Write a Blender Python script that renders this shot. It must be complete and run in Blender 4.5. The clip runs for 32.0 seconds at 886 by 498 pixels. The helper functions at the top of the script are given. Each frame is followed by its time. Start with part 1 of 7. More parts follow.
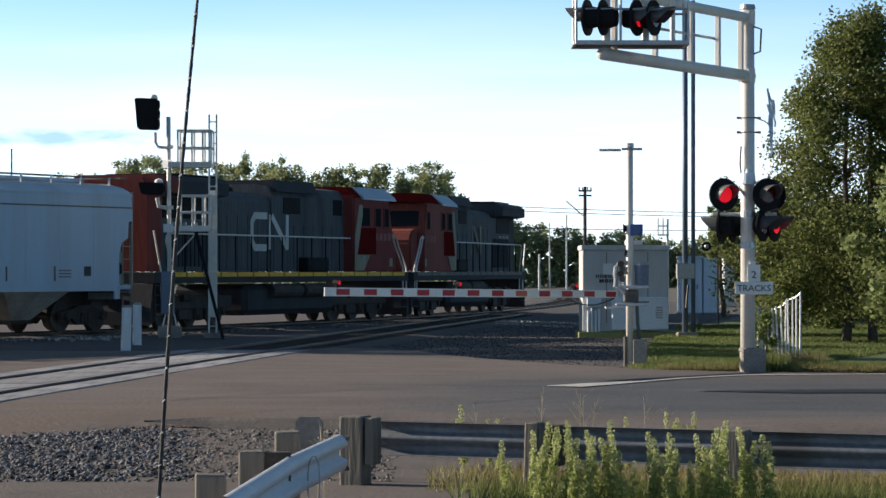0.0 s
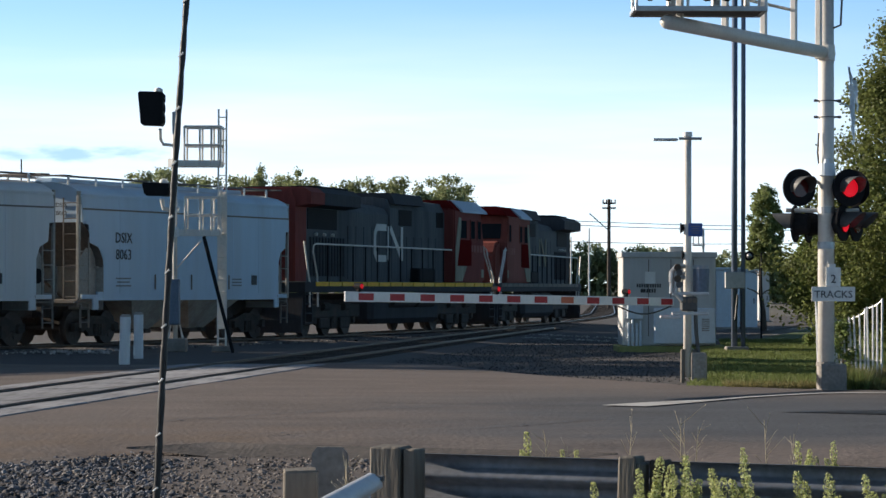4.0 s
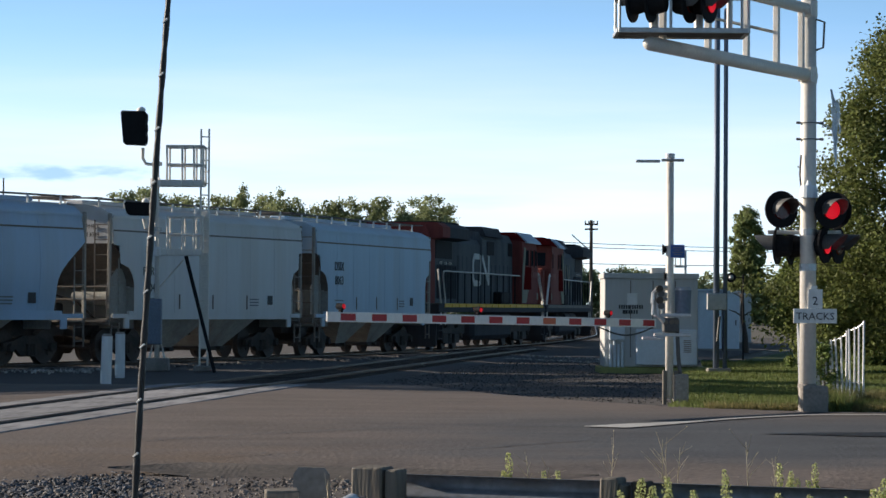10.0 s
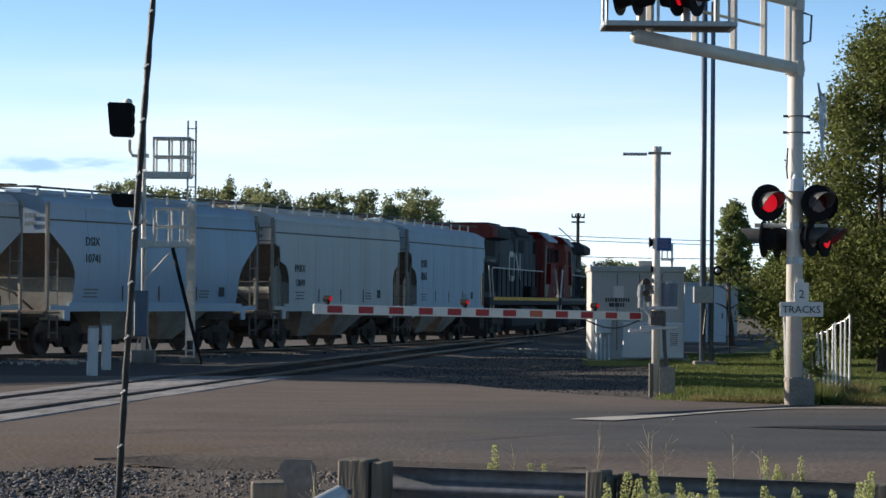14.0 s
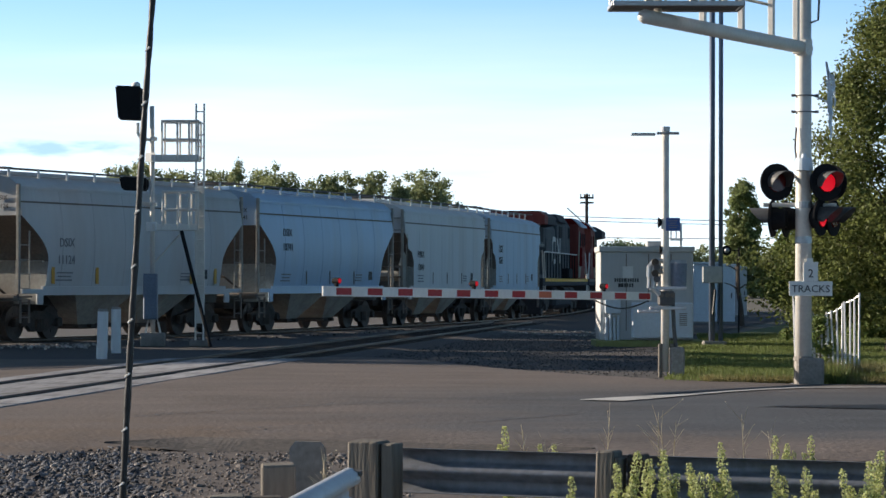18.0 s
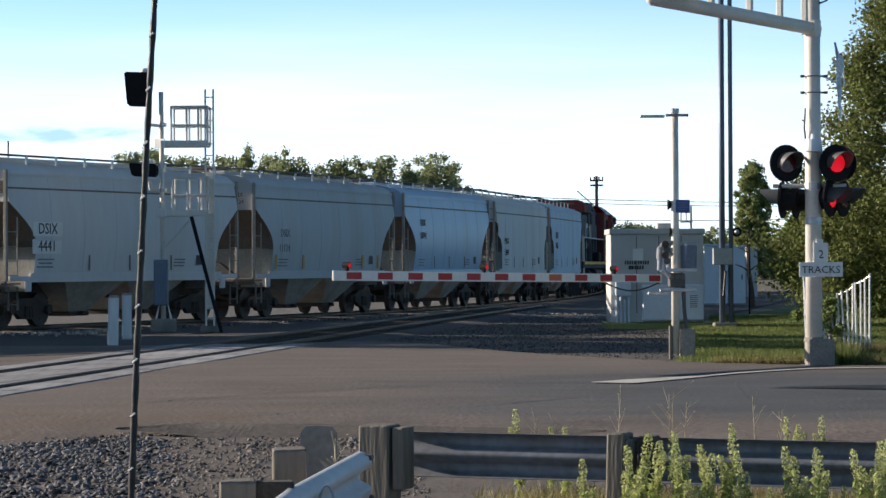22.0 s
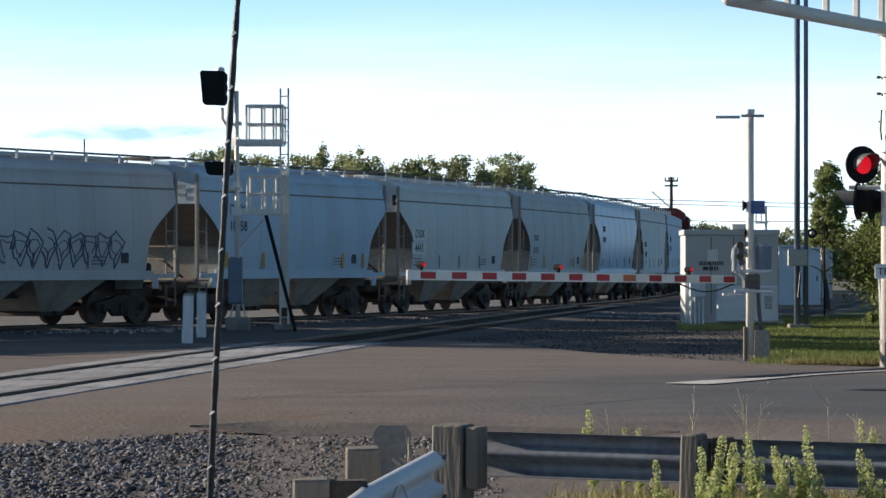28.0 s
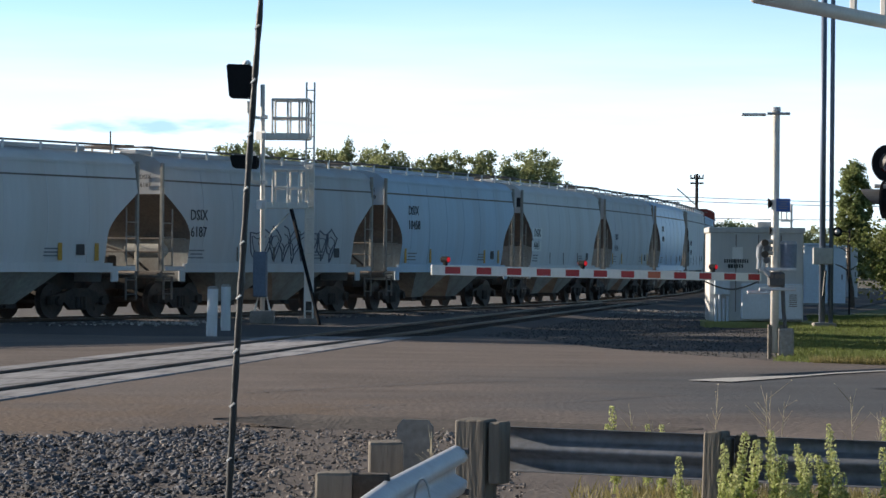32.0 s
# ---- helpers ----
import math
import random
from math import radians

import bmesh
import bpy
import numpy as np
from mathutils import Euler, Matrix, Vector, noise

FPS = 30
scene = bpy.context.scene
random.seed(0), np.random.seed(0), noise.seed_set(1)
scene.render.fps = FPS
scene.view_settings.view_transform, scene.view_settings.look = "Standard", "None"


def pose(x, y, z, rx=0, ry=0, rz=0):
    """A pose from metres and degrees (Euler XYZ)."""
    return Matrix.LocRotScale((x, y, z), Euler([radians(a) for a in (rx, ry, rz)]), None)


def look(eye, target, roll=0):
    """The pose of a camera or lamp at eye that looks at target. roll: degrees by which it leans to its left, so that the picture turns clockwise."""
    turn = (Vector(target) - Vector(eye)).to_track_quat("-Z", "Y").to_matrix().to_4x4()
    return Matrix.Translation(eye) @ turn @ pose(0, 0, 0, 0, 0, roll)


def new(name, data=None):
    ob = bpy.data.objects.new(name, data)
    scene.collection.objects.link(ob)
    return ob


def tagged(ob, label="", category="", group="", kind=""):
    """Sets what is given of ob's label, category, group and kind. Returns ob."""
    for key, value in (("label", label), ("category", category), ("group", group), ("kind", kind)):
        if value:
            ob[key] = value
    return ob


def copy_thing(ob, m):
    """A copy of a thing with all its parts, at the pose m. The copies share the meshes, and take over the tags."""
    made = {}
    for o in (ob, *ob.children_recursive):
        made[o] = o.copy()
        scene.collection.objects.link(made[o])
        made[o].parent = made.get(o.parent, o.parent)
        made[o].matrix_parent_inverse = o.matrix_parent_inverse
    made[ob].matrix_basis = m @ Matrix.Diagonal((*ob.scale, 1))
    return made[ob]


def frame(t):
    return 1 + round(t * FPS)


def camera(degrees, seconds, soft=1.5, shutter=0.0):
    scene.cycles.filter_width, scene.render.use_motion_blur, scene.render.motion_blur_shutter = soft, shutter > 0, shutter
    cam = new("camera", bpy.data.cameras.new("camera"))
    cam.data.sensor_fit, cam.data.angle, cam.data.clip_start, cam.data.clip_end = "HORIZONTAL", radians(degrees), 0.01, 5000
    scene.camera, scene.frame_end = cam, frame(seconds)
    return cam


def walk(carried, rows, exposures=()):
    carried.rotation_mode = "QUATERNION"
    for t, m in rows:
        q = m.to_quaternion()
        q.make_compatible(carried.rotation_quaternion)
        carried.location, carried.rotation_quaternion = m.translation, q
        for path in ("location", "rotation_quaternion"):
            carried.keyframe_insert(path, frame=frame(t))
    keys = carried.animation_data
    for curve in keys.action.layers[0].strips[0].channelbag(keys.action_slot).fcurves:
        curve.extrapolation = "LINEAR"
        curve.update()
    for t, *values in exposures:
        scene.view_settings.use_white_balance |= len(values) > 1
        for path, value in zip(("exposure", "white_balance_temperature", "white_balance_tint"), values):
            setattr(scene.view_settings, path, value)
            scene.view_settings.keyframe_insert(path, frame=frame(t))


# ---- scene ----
LENS = 2 * math.degrees(math.atan(784 / 4950))
cam = camera(LENS, 32.0, soft=1.5, shutter=0.0)


def gaze(x, y, z, yaw, pitch, roll):
    """A camera pose: yaw to the right, pitch up, roll, in degrees."""
    return pose(x, y, z, 90 + pitch, 0, -yaw) @ pose(0, 0, 0, 0, 0, roll)


PATH = [
    (0, 0.319, -6.177, 1.861, 0.0906, 0.4311, 0.0110),
    (0.5, 0.175, -3.644, 1.766, 0.3615, 0.6080, 0.3761),
    (1, 0.060, -1.289, 1.675, 0.3476, 0.7075, 0.5254),
    (1.5, -0.009, -0.001, 1.623, 0.2407, 0.6139, 0.6768),
    (2, -0.006, -0.002, 1.627, 0.1379, 0.5375, 0.5196),
    (2.5, -0.005, 0.000, 1.629, -0.0308, 0.5029, 0.4376),
    (3, -0.005, -0.003, 1.628, -0.0975, 0.5740, 0.1811),
    (3.5, 0.000, 0.001, 1.631, -0.1684, 0.6823, 0.1090),
    (5.5, -0.005, -0.001, 1.628, -0.5344, 0.9564, 0.3870),
    (6, -0.006, -0.002, 1.629, -0.5447, 0.9680, 0.2310),
    (6.5, -0.003, 0.000, 1.631, -0.6379, 0.9439, 0.1623),
    (7, -0.003, -0.003, 1.630, -0.6101, 0.9137, 0.0349),
    (7.5, -0.003, -0.004, 1.629, -0.5439, 0.9001, 0.3220),
    (8, -0.004, -0.003, 1.630, -0.3865, 0.9564, 0.4016),
    (8.5, 0.001, -0.001, 1.632, -0.2494, 1.0340, 0.4324),
    (9, -0.003, -0.003, 1.630, -0.1439, 1.0731, 0.4879),
    (9.5, 0.002, 0.002, 1.631, -0.0111, 1.1471, 0.4840),
    (10, -0.002, -0.000, 1.632, 0.1246, 1.2009, 0.3543),
    (10.5, -0.003, -0.002, 1.631, 0.2319, 1.2358, 0.3777),
    (11, 0.001, -0.003, 1.631, 0.3566, 1.2737, 0.2745),
    (11.5, 0.000, -0.001, 1.631, 0.4418, 1.2900, 0.2568),
    (12, 0.001, -0.001, 1.628, 0.4896, 1.2872, 0.2500),
    (12.5, -0.003, -0.003, 1.630, 0.4953, 1.2534, 0.3056),
    (13, -0.002, -0.002, 1.627, 0.4614, 1.1772, 0.3756),
    (13.5, -0.000, -0.004, 1.629, 0.4164, 1.1028, 0.4790),
    (14, -0.003, -0.001, 1.630, 0.3983, 1.0511, 0.4801),
    (14.5, -0.001, -0.001, 1.629, 0.4085, 1.0234, 0.5190),
    (16.5, 0.000, 0.000, 1.629, 0.4505, 0.8356, 0.6330),
    (17, -0.002, -0.003, 1.628, 0.4497, 0.7524, 0.7687),
    (17.5, -0.002, 0.000, 1.628, 0.3715, 0.7061, 0.5561),
    (18, -0.001, 0.001, 1.631, 0.2176, 0.6688, 0.1425),
    (18.5, 0.000, -0.004, 1.630, 0.0731, 0.6120, -0.1432),
    (19, -0.001, -0.001, 1.630, 0.0014, 0.5606, 0.0057),
    (19.5, 0.002, -0.006, 1.630, -0.0624, 0.5062, 0.0222),
    (20, 0.004, -0.005, 1.630, -0.0738, 0.4452, 0.3407),
    (20.5, 0.005, -0.002, 1.630, 0.0950, 0.4963, 0.2140),
    (21, 0.006, -0.008, 1.630, 0.1636, 0.4602, 0.1788),
    (21.5, 0.002, -0.003, 1.630, 0.0910, 0.3951, -0.1146),
    (22, 0.005, -0.005, 1.629, 0.0065, 0.3381, -0.2973),
    (22.5, 0.001, -0.004, 1.632, -0.2074, 0.2940, -0.4394),
    (23, 0.002, -0.003, 1.633, -0.3745, 0.3229, -0.6307),
    (23.5, 0.002, -0.002, 1.631, -0.5216, 0.3570, -0.4593),
    (24, 0.007, -0.008, 1.629, -0.6644, 0.3957, -0.4393),
    (24.5, 0.001, -0.008, 1.632, -0.8215, 0.3904, -0.2353),
    (25, 0.005, -0.010, 1.630, -1.0093, 0.4026, -0.1316),
    (25.5, -0.000, -0.008, 1.630, -1.1585, 0.3732, -0.0646),
    (26, 0.003, -0.012, 1.629, -1.2960, 0.3485, -0.1462),
    (26.5, 0.001, -0.011, 1.631, -1.3596, 0.3267, -0.0538),
    (28.5, 0.003, -0.008, 1.630, -1.5582, 0.3361, -0.0427),
    (29, 0.001, -0.009, 1.629, -1.6208, 0.3353, -0.0628),
    (29.5, -0.003, -0.010, 1.627, -1.6783, 0.3310, 0.0845),
    (30, 0.001, -0.007, 1.628, -1.7911, 0.2644, 0.0713),
    (30.5, -0.004, -0.010, 1.625, -1.8654, 0.2307, 0.3583),
    (31, -0.005, -0.010, 1.624, -2.0547, 0.2294, 0.3892),
    (31.5, 0.007, -0.008, 1.629, -2.6467, 0.3083, 0.3545),
    (32, 0.005, -0.014, 1.626, -2.0188, 0.2371, 0.5017),
]
walk(cam, [(t, gaze(*v)) for t, *v in PATH], exposures=[(0, 0.42), (3, 0.38), (6, 0.30), (9, 0.25), (13, 0.20), (16, 0.32), (19, 0.42), (32, 0.46)])

# ---- world, sun ----
SUN_AZ, SUN_EL = -72.0, 16.0          # degrees clockwise from +Y, above the horizon


def make_world():
    w = bpy.data.worlds.new("evening_sky")
    scene.world = w
    w.use_nodes = True
    n, l = w.node_tree.nodes, w.node_tree.links
    n.clear()
    out, bg = n.new("ShaderNodeOutputWorld"), n.new("ShaderNodeBackground")
    sky = n.new("ShaderNodeTexSky")
    sky.sky_type, sky.sun_disc = "NISHITA", False
    sky.sun_elevation, sky.sun_rotation = radians(SUN_EL), radians(SUN_AZ)
    sky.air_density, sky.dust_density, sky.ozone_density = 1.0, 0.2, 0.6
    # thin high cloud, drawn out along the horizon
    co, mp = n.new("ShaderNodeTexCoord"), n.new("ShaderNodeMapping")
    mp.inputs["Scale"].default_value = (3.0, 3.0, 34.0)
    no = n.new("ShaderNodeTexNoise")
    no.inputs["Scale"].default_value, no.inputs["Detail"].default_value = 1.6, 6.0
    ramp = n.new("ShaderNodeValToRGB")
    ramp.color_ramp.elements[0].position, ramp.color_ramp.elements[1].position = 0.46, 0.78
    sep, low = n.new("ShaderNodeSeparateXYZ"), n.new("ShaderNodeMapRange")
    low.inputs["From Min"].default_value, low.inputs["From Max"].default_value = 0.035, 0.109
    low.inputs["To Min"].default_value, low.inputs["To Max"].default_value = 1.0, 0.10
    low.interpolation_type = "SMOOTHSTEP"
    mul, mix = n.new("ShaderNodeMath"), n.new("ShaderNodeMix")
    mul.operation, mix.data_type = "MULTIPLY", "RGBA"
    mix.inputs["B"].default_value = (8.6, 8.8, 8.7, 1)
    l.new(co.outputs["Generated"], mp.inputs["Vector"])
    l.new(mp.outputs["Vector"], no.inputs["Vector"])
    l.new(no.outputs["Fac"], ramp.inputs["Fac"])
    l.new(co.outputs["Generated"], sep.inputs["Vector"])
    l.new(sep.outputs["Z"], low.inputs["Value"])
    # the clear sky is looked up higher than it stands, over the haze
    lift = n.new("ShaderNodeVectorMath")
    lift.operation = "MULTIPLY_ADD"
    lift.inputs[1].default_value, lift.inputs[2].default_value = (1, 1, 4.0), (0, 0, 0.10)
    l.new(co.outputs["Generated"], lift.inputs[0])
    l.new(lift.outputs["Vector"], sky.inputs["Vector"])
    thin = n.new("ShaderNodeMapRange")
    thin.inputs["To Min"].default_value, thin.inputs["To Max"].default_value = 0.62, 0.98
    l.new(ramp.outputs["Color"], thin.inputs["Value"])
    l.new(thin.outputs["Result"], mul.inputs[0])
    l.new(low.outputs["Result"], mul.inputs[1])
    # the haze glows on the sunny side of the sky and clears away from it
    side, glowing, both = n.new("ShaderNodeVectorMath"), n.new("ShaderNodeMapRange"), n.new("ShaderNodeMath")
    side.operation, glowing.interpolation_type, both.operation = "DOT_PRODUCT", "SMOOTHSTEP", "MULTIPLY"
    side.inputs[1].default_value = (math.sin(radians(SUN_AZ)), math.cos(radians(SUN_AZ)), 0)
    glowing.inputs["From Min"].default_value, glowing.inputs["From Max"].default_value = -0.35, 0.39
    glowing.inputs["To Min"].default_value, glowing.inputs["To Max"].default_value = 0.22, 1.0
    l.new(co.outputs["Generated"], side.inputs[0])
    l.new(side.outputs["Value"], glowing.inputs["Value"])
    l.new(mul.outputs["Value"], both.inputs[0])
    l.new(glowing.outputs["Result"], both.inputs[1])
    l.new(both.outputs["Value"], mix.inputs["Factor"])
    # a few low grey cloud streaks in the haze
    mp2, no2, ramp2 = n.new("ShaderNodeMapping"), n.new("ShaderNodeTexNoise"), n.new("ShaderNodeValToRGB")
    mp2.inputs["Scale"].default_value, mp2.inputs["Location"].default_value = (7.0, 7.0, 62.0), (0.35, 0.0, 0.4)
    no2.inputs["Scale"].default_value, no2.inputs["Detail"].default_value = 1.5, 5.0
    ramp2.color_ramp.elements[0].position, ramp2.color_ramp.elements[1].position = 0.56, 0.74
    band, cut, veil = n.new("ShaderNodeMapRange"), n.new("ShaderNodeMath"), n.new("ShaderNodeMix")
    band.inputs["From Min"].default_value, band.inputs["From Max"].default_value = 0.055, 0.03
    band.inputs["To Max"].default_value = 0.55
    cut.operation, veil.data_type = "MULTIPLY", "RGBA"
    veil.inputs["A"].default_value, veil.inputs["B"].default_value = (7.0, 7.1, 7.15, 1), (3.9, 4.4, 5.0, 1)
    l.new(co.outputs["Generated"], mp2.inputs["Vector"])
    l.new(mp2.outputs["Vector"], no2.inputs["Vector"])
    l.new(no2.outputs["Fac"], ramp2.inputs["Fac"])
    l.new(sep.outputs["Z"], band.inputs["Value"])
    l.new(ramp2.outputs["Color"], cut.inputs[0])
    l.new(band.outputs["Result"], cut.inputs[1])
    l.new(cut.outputs["Value"], veil.inputs["Factor"])
    # one long low cloud over the line
    ex, ez, sq, ed, wob, mk, bank = (n.new("ShaderNodeMapRange"), n.new("ShaderNodeMapRange"), n.new("ShaderNodeVectorMath"), n.new("ShaderNodeCombineXYZ"),
                                     n.new("ShaderNodeMath"), n.new("ShaderNodeMapRange"), n.new("ShaderNodeMix"))
    for node, a, b in ((ex, -0.136, -0.103), (ez, 0.0468, 0.0500)):
        node.clamp = False
        node.inputs["From Min"].default_value, node.inputs["From Max"].default_value = a, b
    l.new(sep.outputs["X"], ex.inputs["Value"])
    l.new(sep.outputs["Z"], ez.inputs["Value"])
    l.new(ex.outputs["Result"], ed.inputs["X"])
    l.new(ez.outputs["Result"], ed.inputs["Y"])
    sq.operation, wob.operation = "LENGTH", "MULTIPLY_ADD"
    l.new(ed.outputs["Vector"], sq.inputs[0])
    no3 = n.new("ShaderNodeTexNoise")
    no3.inputs["Scale"].default_value, no3.inputs["Detail"].default_value = 1.6, 6.0
    mp3 = n.new("ShaderNodeMapping")
    mp3.inputs["Scale"].default_value = (40.0, 40.0, 170.0)
    l.new(co.outputs["Generated"], mp3.inputs["Vector"])
    l.new(mp3.outputs["Vector"], no3.inputs["Vector"])
    wob.inputs[1].default_value = 2.6
    l.new(no3.outputs["Fac"], wob.inputs[0])
    l.new(sq.outputs["Value"], wob.inputs[2])
    mk.interpolation_type = "SMOOTHSTEP"
    mk.inputs["From Min"].default_value, mk.inputs["From Max"].default_value = 2.5, 1.5
    mk.inputs["To Min"].default_value, mk.inputs["To Max"].default_value = 0.0, 0.9
    l.new(wob.outputs["Value"], mk.inputs["Value"])
    bank.data_type = "RGBA"
    bank.inputs["B"].default_value = (2.3, 2.9, 3.4, 1)
    l.new(mk.outputs["Result"], bank.inputs["Factor"])
    l.new(veil.outputs["Result"], bank.inputs["A"])
    l.new(bank.outputs["Result"], mix.inputs["B"])
    gain = n.new("ShaderNodeVectorMath")
    gain.operation = "MULTIPLY"
    gain.inputs[1].default_value = (1.62, 2.12, 2.3)
    l.new(sky.outputs["Color"], gain.inputs[0])
    l.new(gain.outputs["Vector"], mix.inputs["A"])
    # the upper sky and the side away from the sun are deeper
    high, away, deep, final = n.new("ShaderNodeMapRange"), n.new("ShaderNodeMapRange"), n.new("ShaderNodeMath"), n.new("ShaderNodeVectorMath")
    high.inputs["From Min"].default_value, high.inputs["From Max"].default_value = 0.10, 0.32
    high.inputs["To Min"].default_value, high.inputs["To Max"].default_value = 1.15, 0.42
    away.inputs["From Min"].default_value, away.inputs["From Max"].default_value = -0.4, 0.18
    away.inputs["To Min"].default_value, away.inputs["To Max"].default_value = 0.78, 1.0
    deep.operation, final.operation = "MULTIPLY", "SCALE"
    l.new(sep.outputs["Z"], high.inputs["Value"])
    l.new(side.outputs["Value"], away.inputs["Value"])
    l.new(high.outputs["Result"], deep.inputs[0])
    l.new(away.outputs["Result"], deep.inputs[1])
    l.new(mix.outputs["Result"], final.inputs[0])
    l.new(deep.outputs["Value"], final.inputs["Scale"])
    l.new(final.outputs["Vector"], bg.inputs["Color"])
    bg.inputs["Strength"].default_value = 0.12
    l.new(bg.outputs["Background"], out.inputs["Surface"])


make_world()
sun_data = bpy.data.lights.new("sun", "SUN")
sun_data.energy, sun_data.angle, sun_data.color = 6.0, radians(0.5), (1.0, 0.87, 0.72)
sun = new("sun", sun_data)
sa, se = radians(SUN_AZ), radians(SUN_EL)
sun.matrix_world = look((400 * math.sin(sa) * math.cos(se), 400 * math.cos(sa) * math.cos(se), 400 * math.sin(se)), (0, 0, 0))


# ---- materials ----
def surface(name, color, rough=0.7, metal=0.0, vary=0.25, fine=30.0, coarse=2.0, bump=0.15, tint=None, stain=0.0,
            streak=False, per_object=0.0, per_island=0.0, spec=0.4):
    """A surface with grain at two sizes, stains in a second colour and fine relief."""
    m = bpy.data.materials.new(name)
    m.use_nodes = True
    n, l = m.node_tree.nodes, m.node_tree.links
    b = n["Principled BSDF"]
    b.inputs["Roughness"].default_value, b.inputs["Metallic"].default_value = rough, metal
    b.inputs["Specular IOR Level"].default_value = spec
    co = n.new("ShaderNodeTexCoord")
    mp = n.new("ShaderNodeMapping")
    if streak:
        mp.inputs["Scale"].default_value = (1.0, 1.0, 0.12)
    l.new(co.outputs["Object"], mp.inputs["Vector"])
    a, c = n.new("ShaderNodeTexNoise"), n.new("ShaderNodeTexNoise")
    a.inputs["Scale"].default_value, c.inputs["Scale"].default_value = fine, coarse
    a.inputs["Detail"].default_value, c.inputs["Detail"].default_value = 4, 5
    l.new((mp.outputs["Vector"] if streak else co.outputs["Object"]), a.inputs["Vector"])
    l.new(mp.outputs["Vector"], c.inputs["Vector"])
    avg = n.new("ShaderNodeMath")
    avg.operation = "ADD"
    l.new(a.outputs["Fac"], avg.inputs[0])
    l.new(c.outputs["Fac"], avg.inputs[1])
    rng = n.new("ShaderNodeMapRange")
    rng.inputs["From Min"].default_value, rng.inputs["From Max"].default_value = 0.6, 1.4
    rng.inputs["To Min"].default_value, rng.inputs["To Max"].default_value = 1 - vary, 1 + vary
    l.new(avg.outputs["Value"], rng.inputs["Value"])
    last = rng.outputs["Result"]
    for amount, kind, socket in ((per_object, "ShaderNodeObjectInfo", "Random"), (per_island, "ShaderNodeNewGeometry", "Random Per Island")):
        if amount:
            info, r2, mm = n.new(kind), n.new("ShaderNodeMapRange"), n.new("ShaderNodeMath")
            r2.inputs["To Min"].default_value, r2.inputs["To Max"].default_value = 1 - amount, 1 + amount
            mm.operation = "MULTIPLY"
            l.new(info.outputs[socket], r2.inputs["Value"])
            l.new(r2.outputs["Result"], mm.inputs[0])
            l.new(last, mm.inputs[1])
            last = mm.outputs["Value"]
    col = n.new("ShaderNodeVectorMath")
    col.operation = "SCALE"
    col.inputs[0].default_value = color
    l.new(last, col.inputs["Scale"])
    result = col.outputs["Vector"]
    if stain:
        ramp, mix = n.new("ShaderNodeValToRGB"), n.new("ShaderNodeMix")
        ramp.color_ramp.elements[0].position, ramp.color_ramp.elements[1].position = 0.50, 0.72
        l.new(c.outputs["Fac"], ramp.inputs["Fac"])
        k = n.new("ShaderNodeMath")
        k.operation = "MULTIPLY"
        k.inputs[1].default_value = stain
        l.new(ramp.outputs["Color"], k.inputs[0])
        mix.data_type = "RGBA"
        mix.inputs["B"].default_value = (*(tint or color), 1)
        l.new(k.outputs["Value"], mix.inputs["Factor"])
        l.new(result, mix.inputs["A"])
        result = mix.outputs["Result"]
    l.new(result, b.inputs["Base Color"])
    if bump:
        bp = n.new("ShaderNodeBump")
        bp.inputs["Strength"].default_value, bp.inputs["Distance"].default_value = bump, 0.02
        l.new(a.outputs["Fac"], bp.inputs["Height"])
        l.new(bp.outputs["Normal"], b.inputs["Normal"])
    return m


def leafy(name, color, light=0.35, per_island=0.45):
    """Leaves: diffuse, with light coming through."""
    m = surface(name, color, 0.6, 0, 0.2, 3.0, 0.5, 0.0, per_island=per_island, spec=0.25)
    n, l = m.node_tree.nodes, m.node_tree.links
    tr, mix = n.new("ShaderNodeBsdfTranslucent"), n.new("ShaderNodeMixShader")
    mix.inputs["Fac"].default_value = light
    b = n["Principled BSDF"]
    src = b.inputs["Base Color"].links[0].from_socket
    l.new(src, tr.inputs["Color"])
    l.new(b.outputs["BSDF"], mix.inputs[1])
    l.new(tr.outputs["BSDF"], mix.inputs[2])
    l.new(mix.outputs["Shader"], n["Material Output"].inputs["Surface"])
    return m


def glow(name, color, strength):
    m = bpy.data.materials.new(name)
    m.use_nodes = True
    b = m.node_tree.nodes["Principled BSDF"]
    b.inputs["Base Color"].default_value = (*color, 1)
    b.inputs["Emission Color"].default_value = (*color, 1)
    b.inputs["Emission Strength"].default_value = strength
    return m


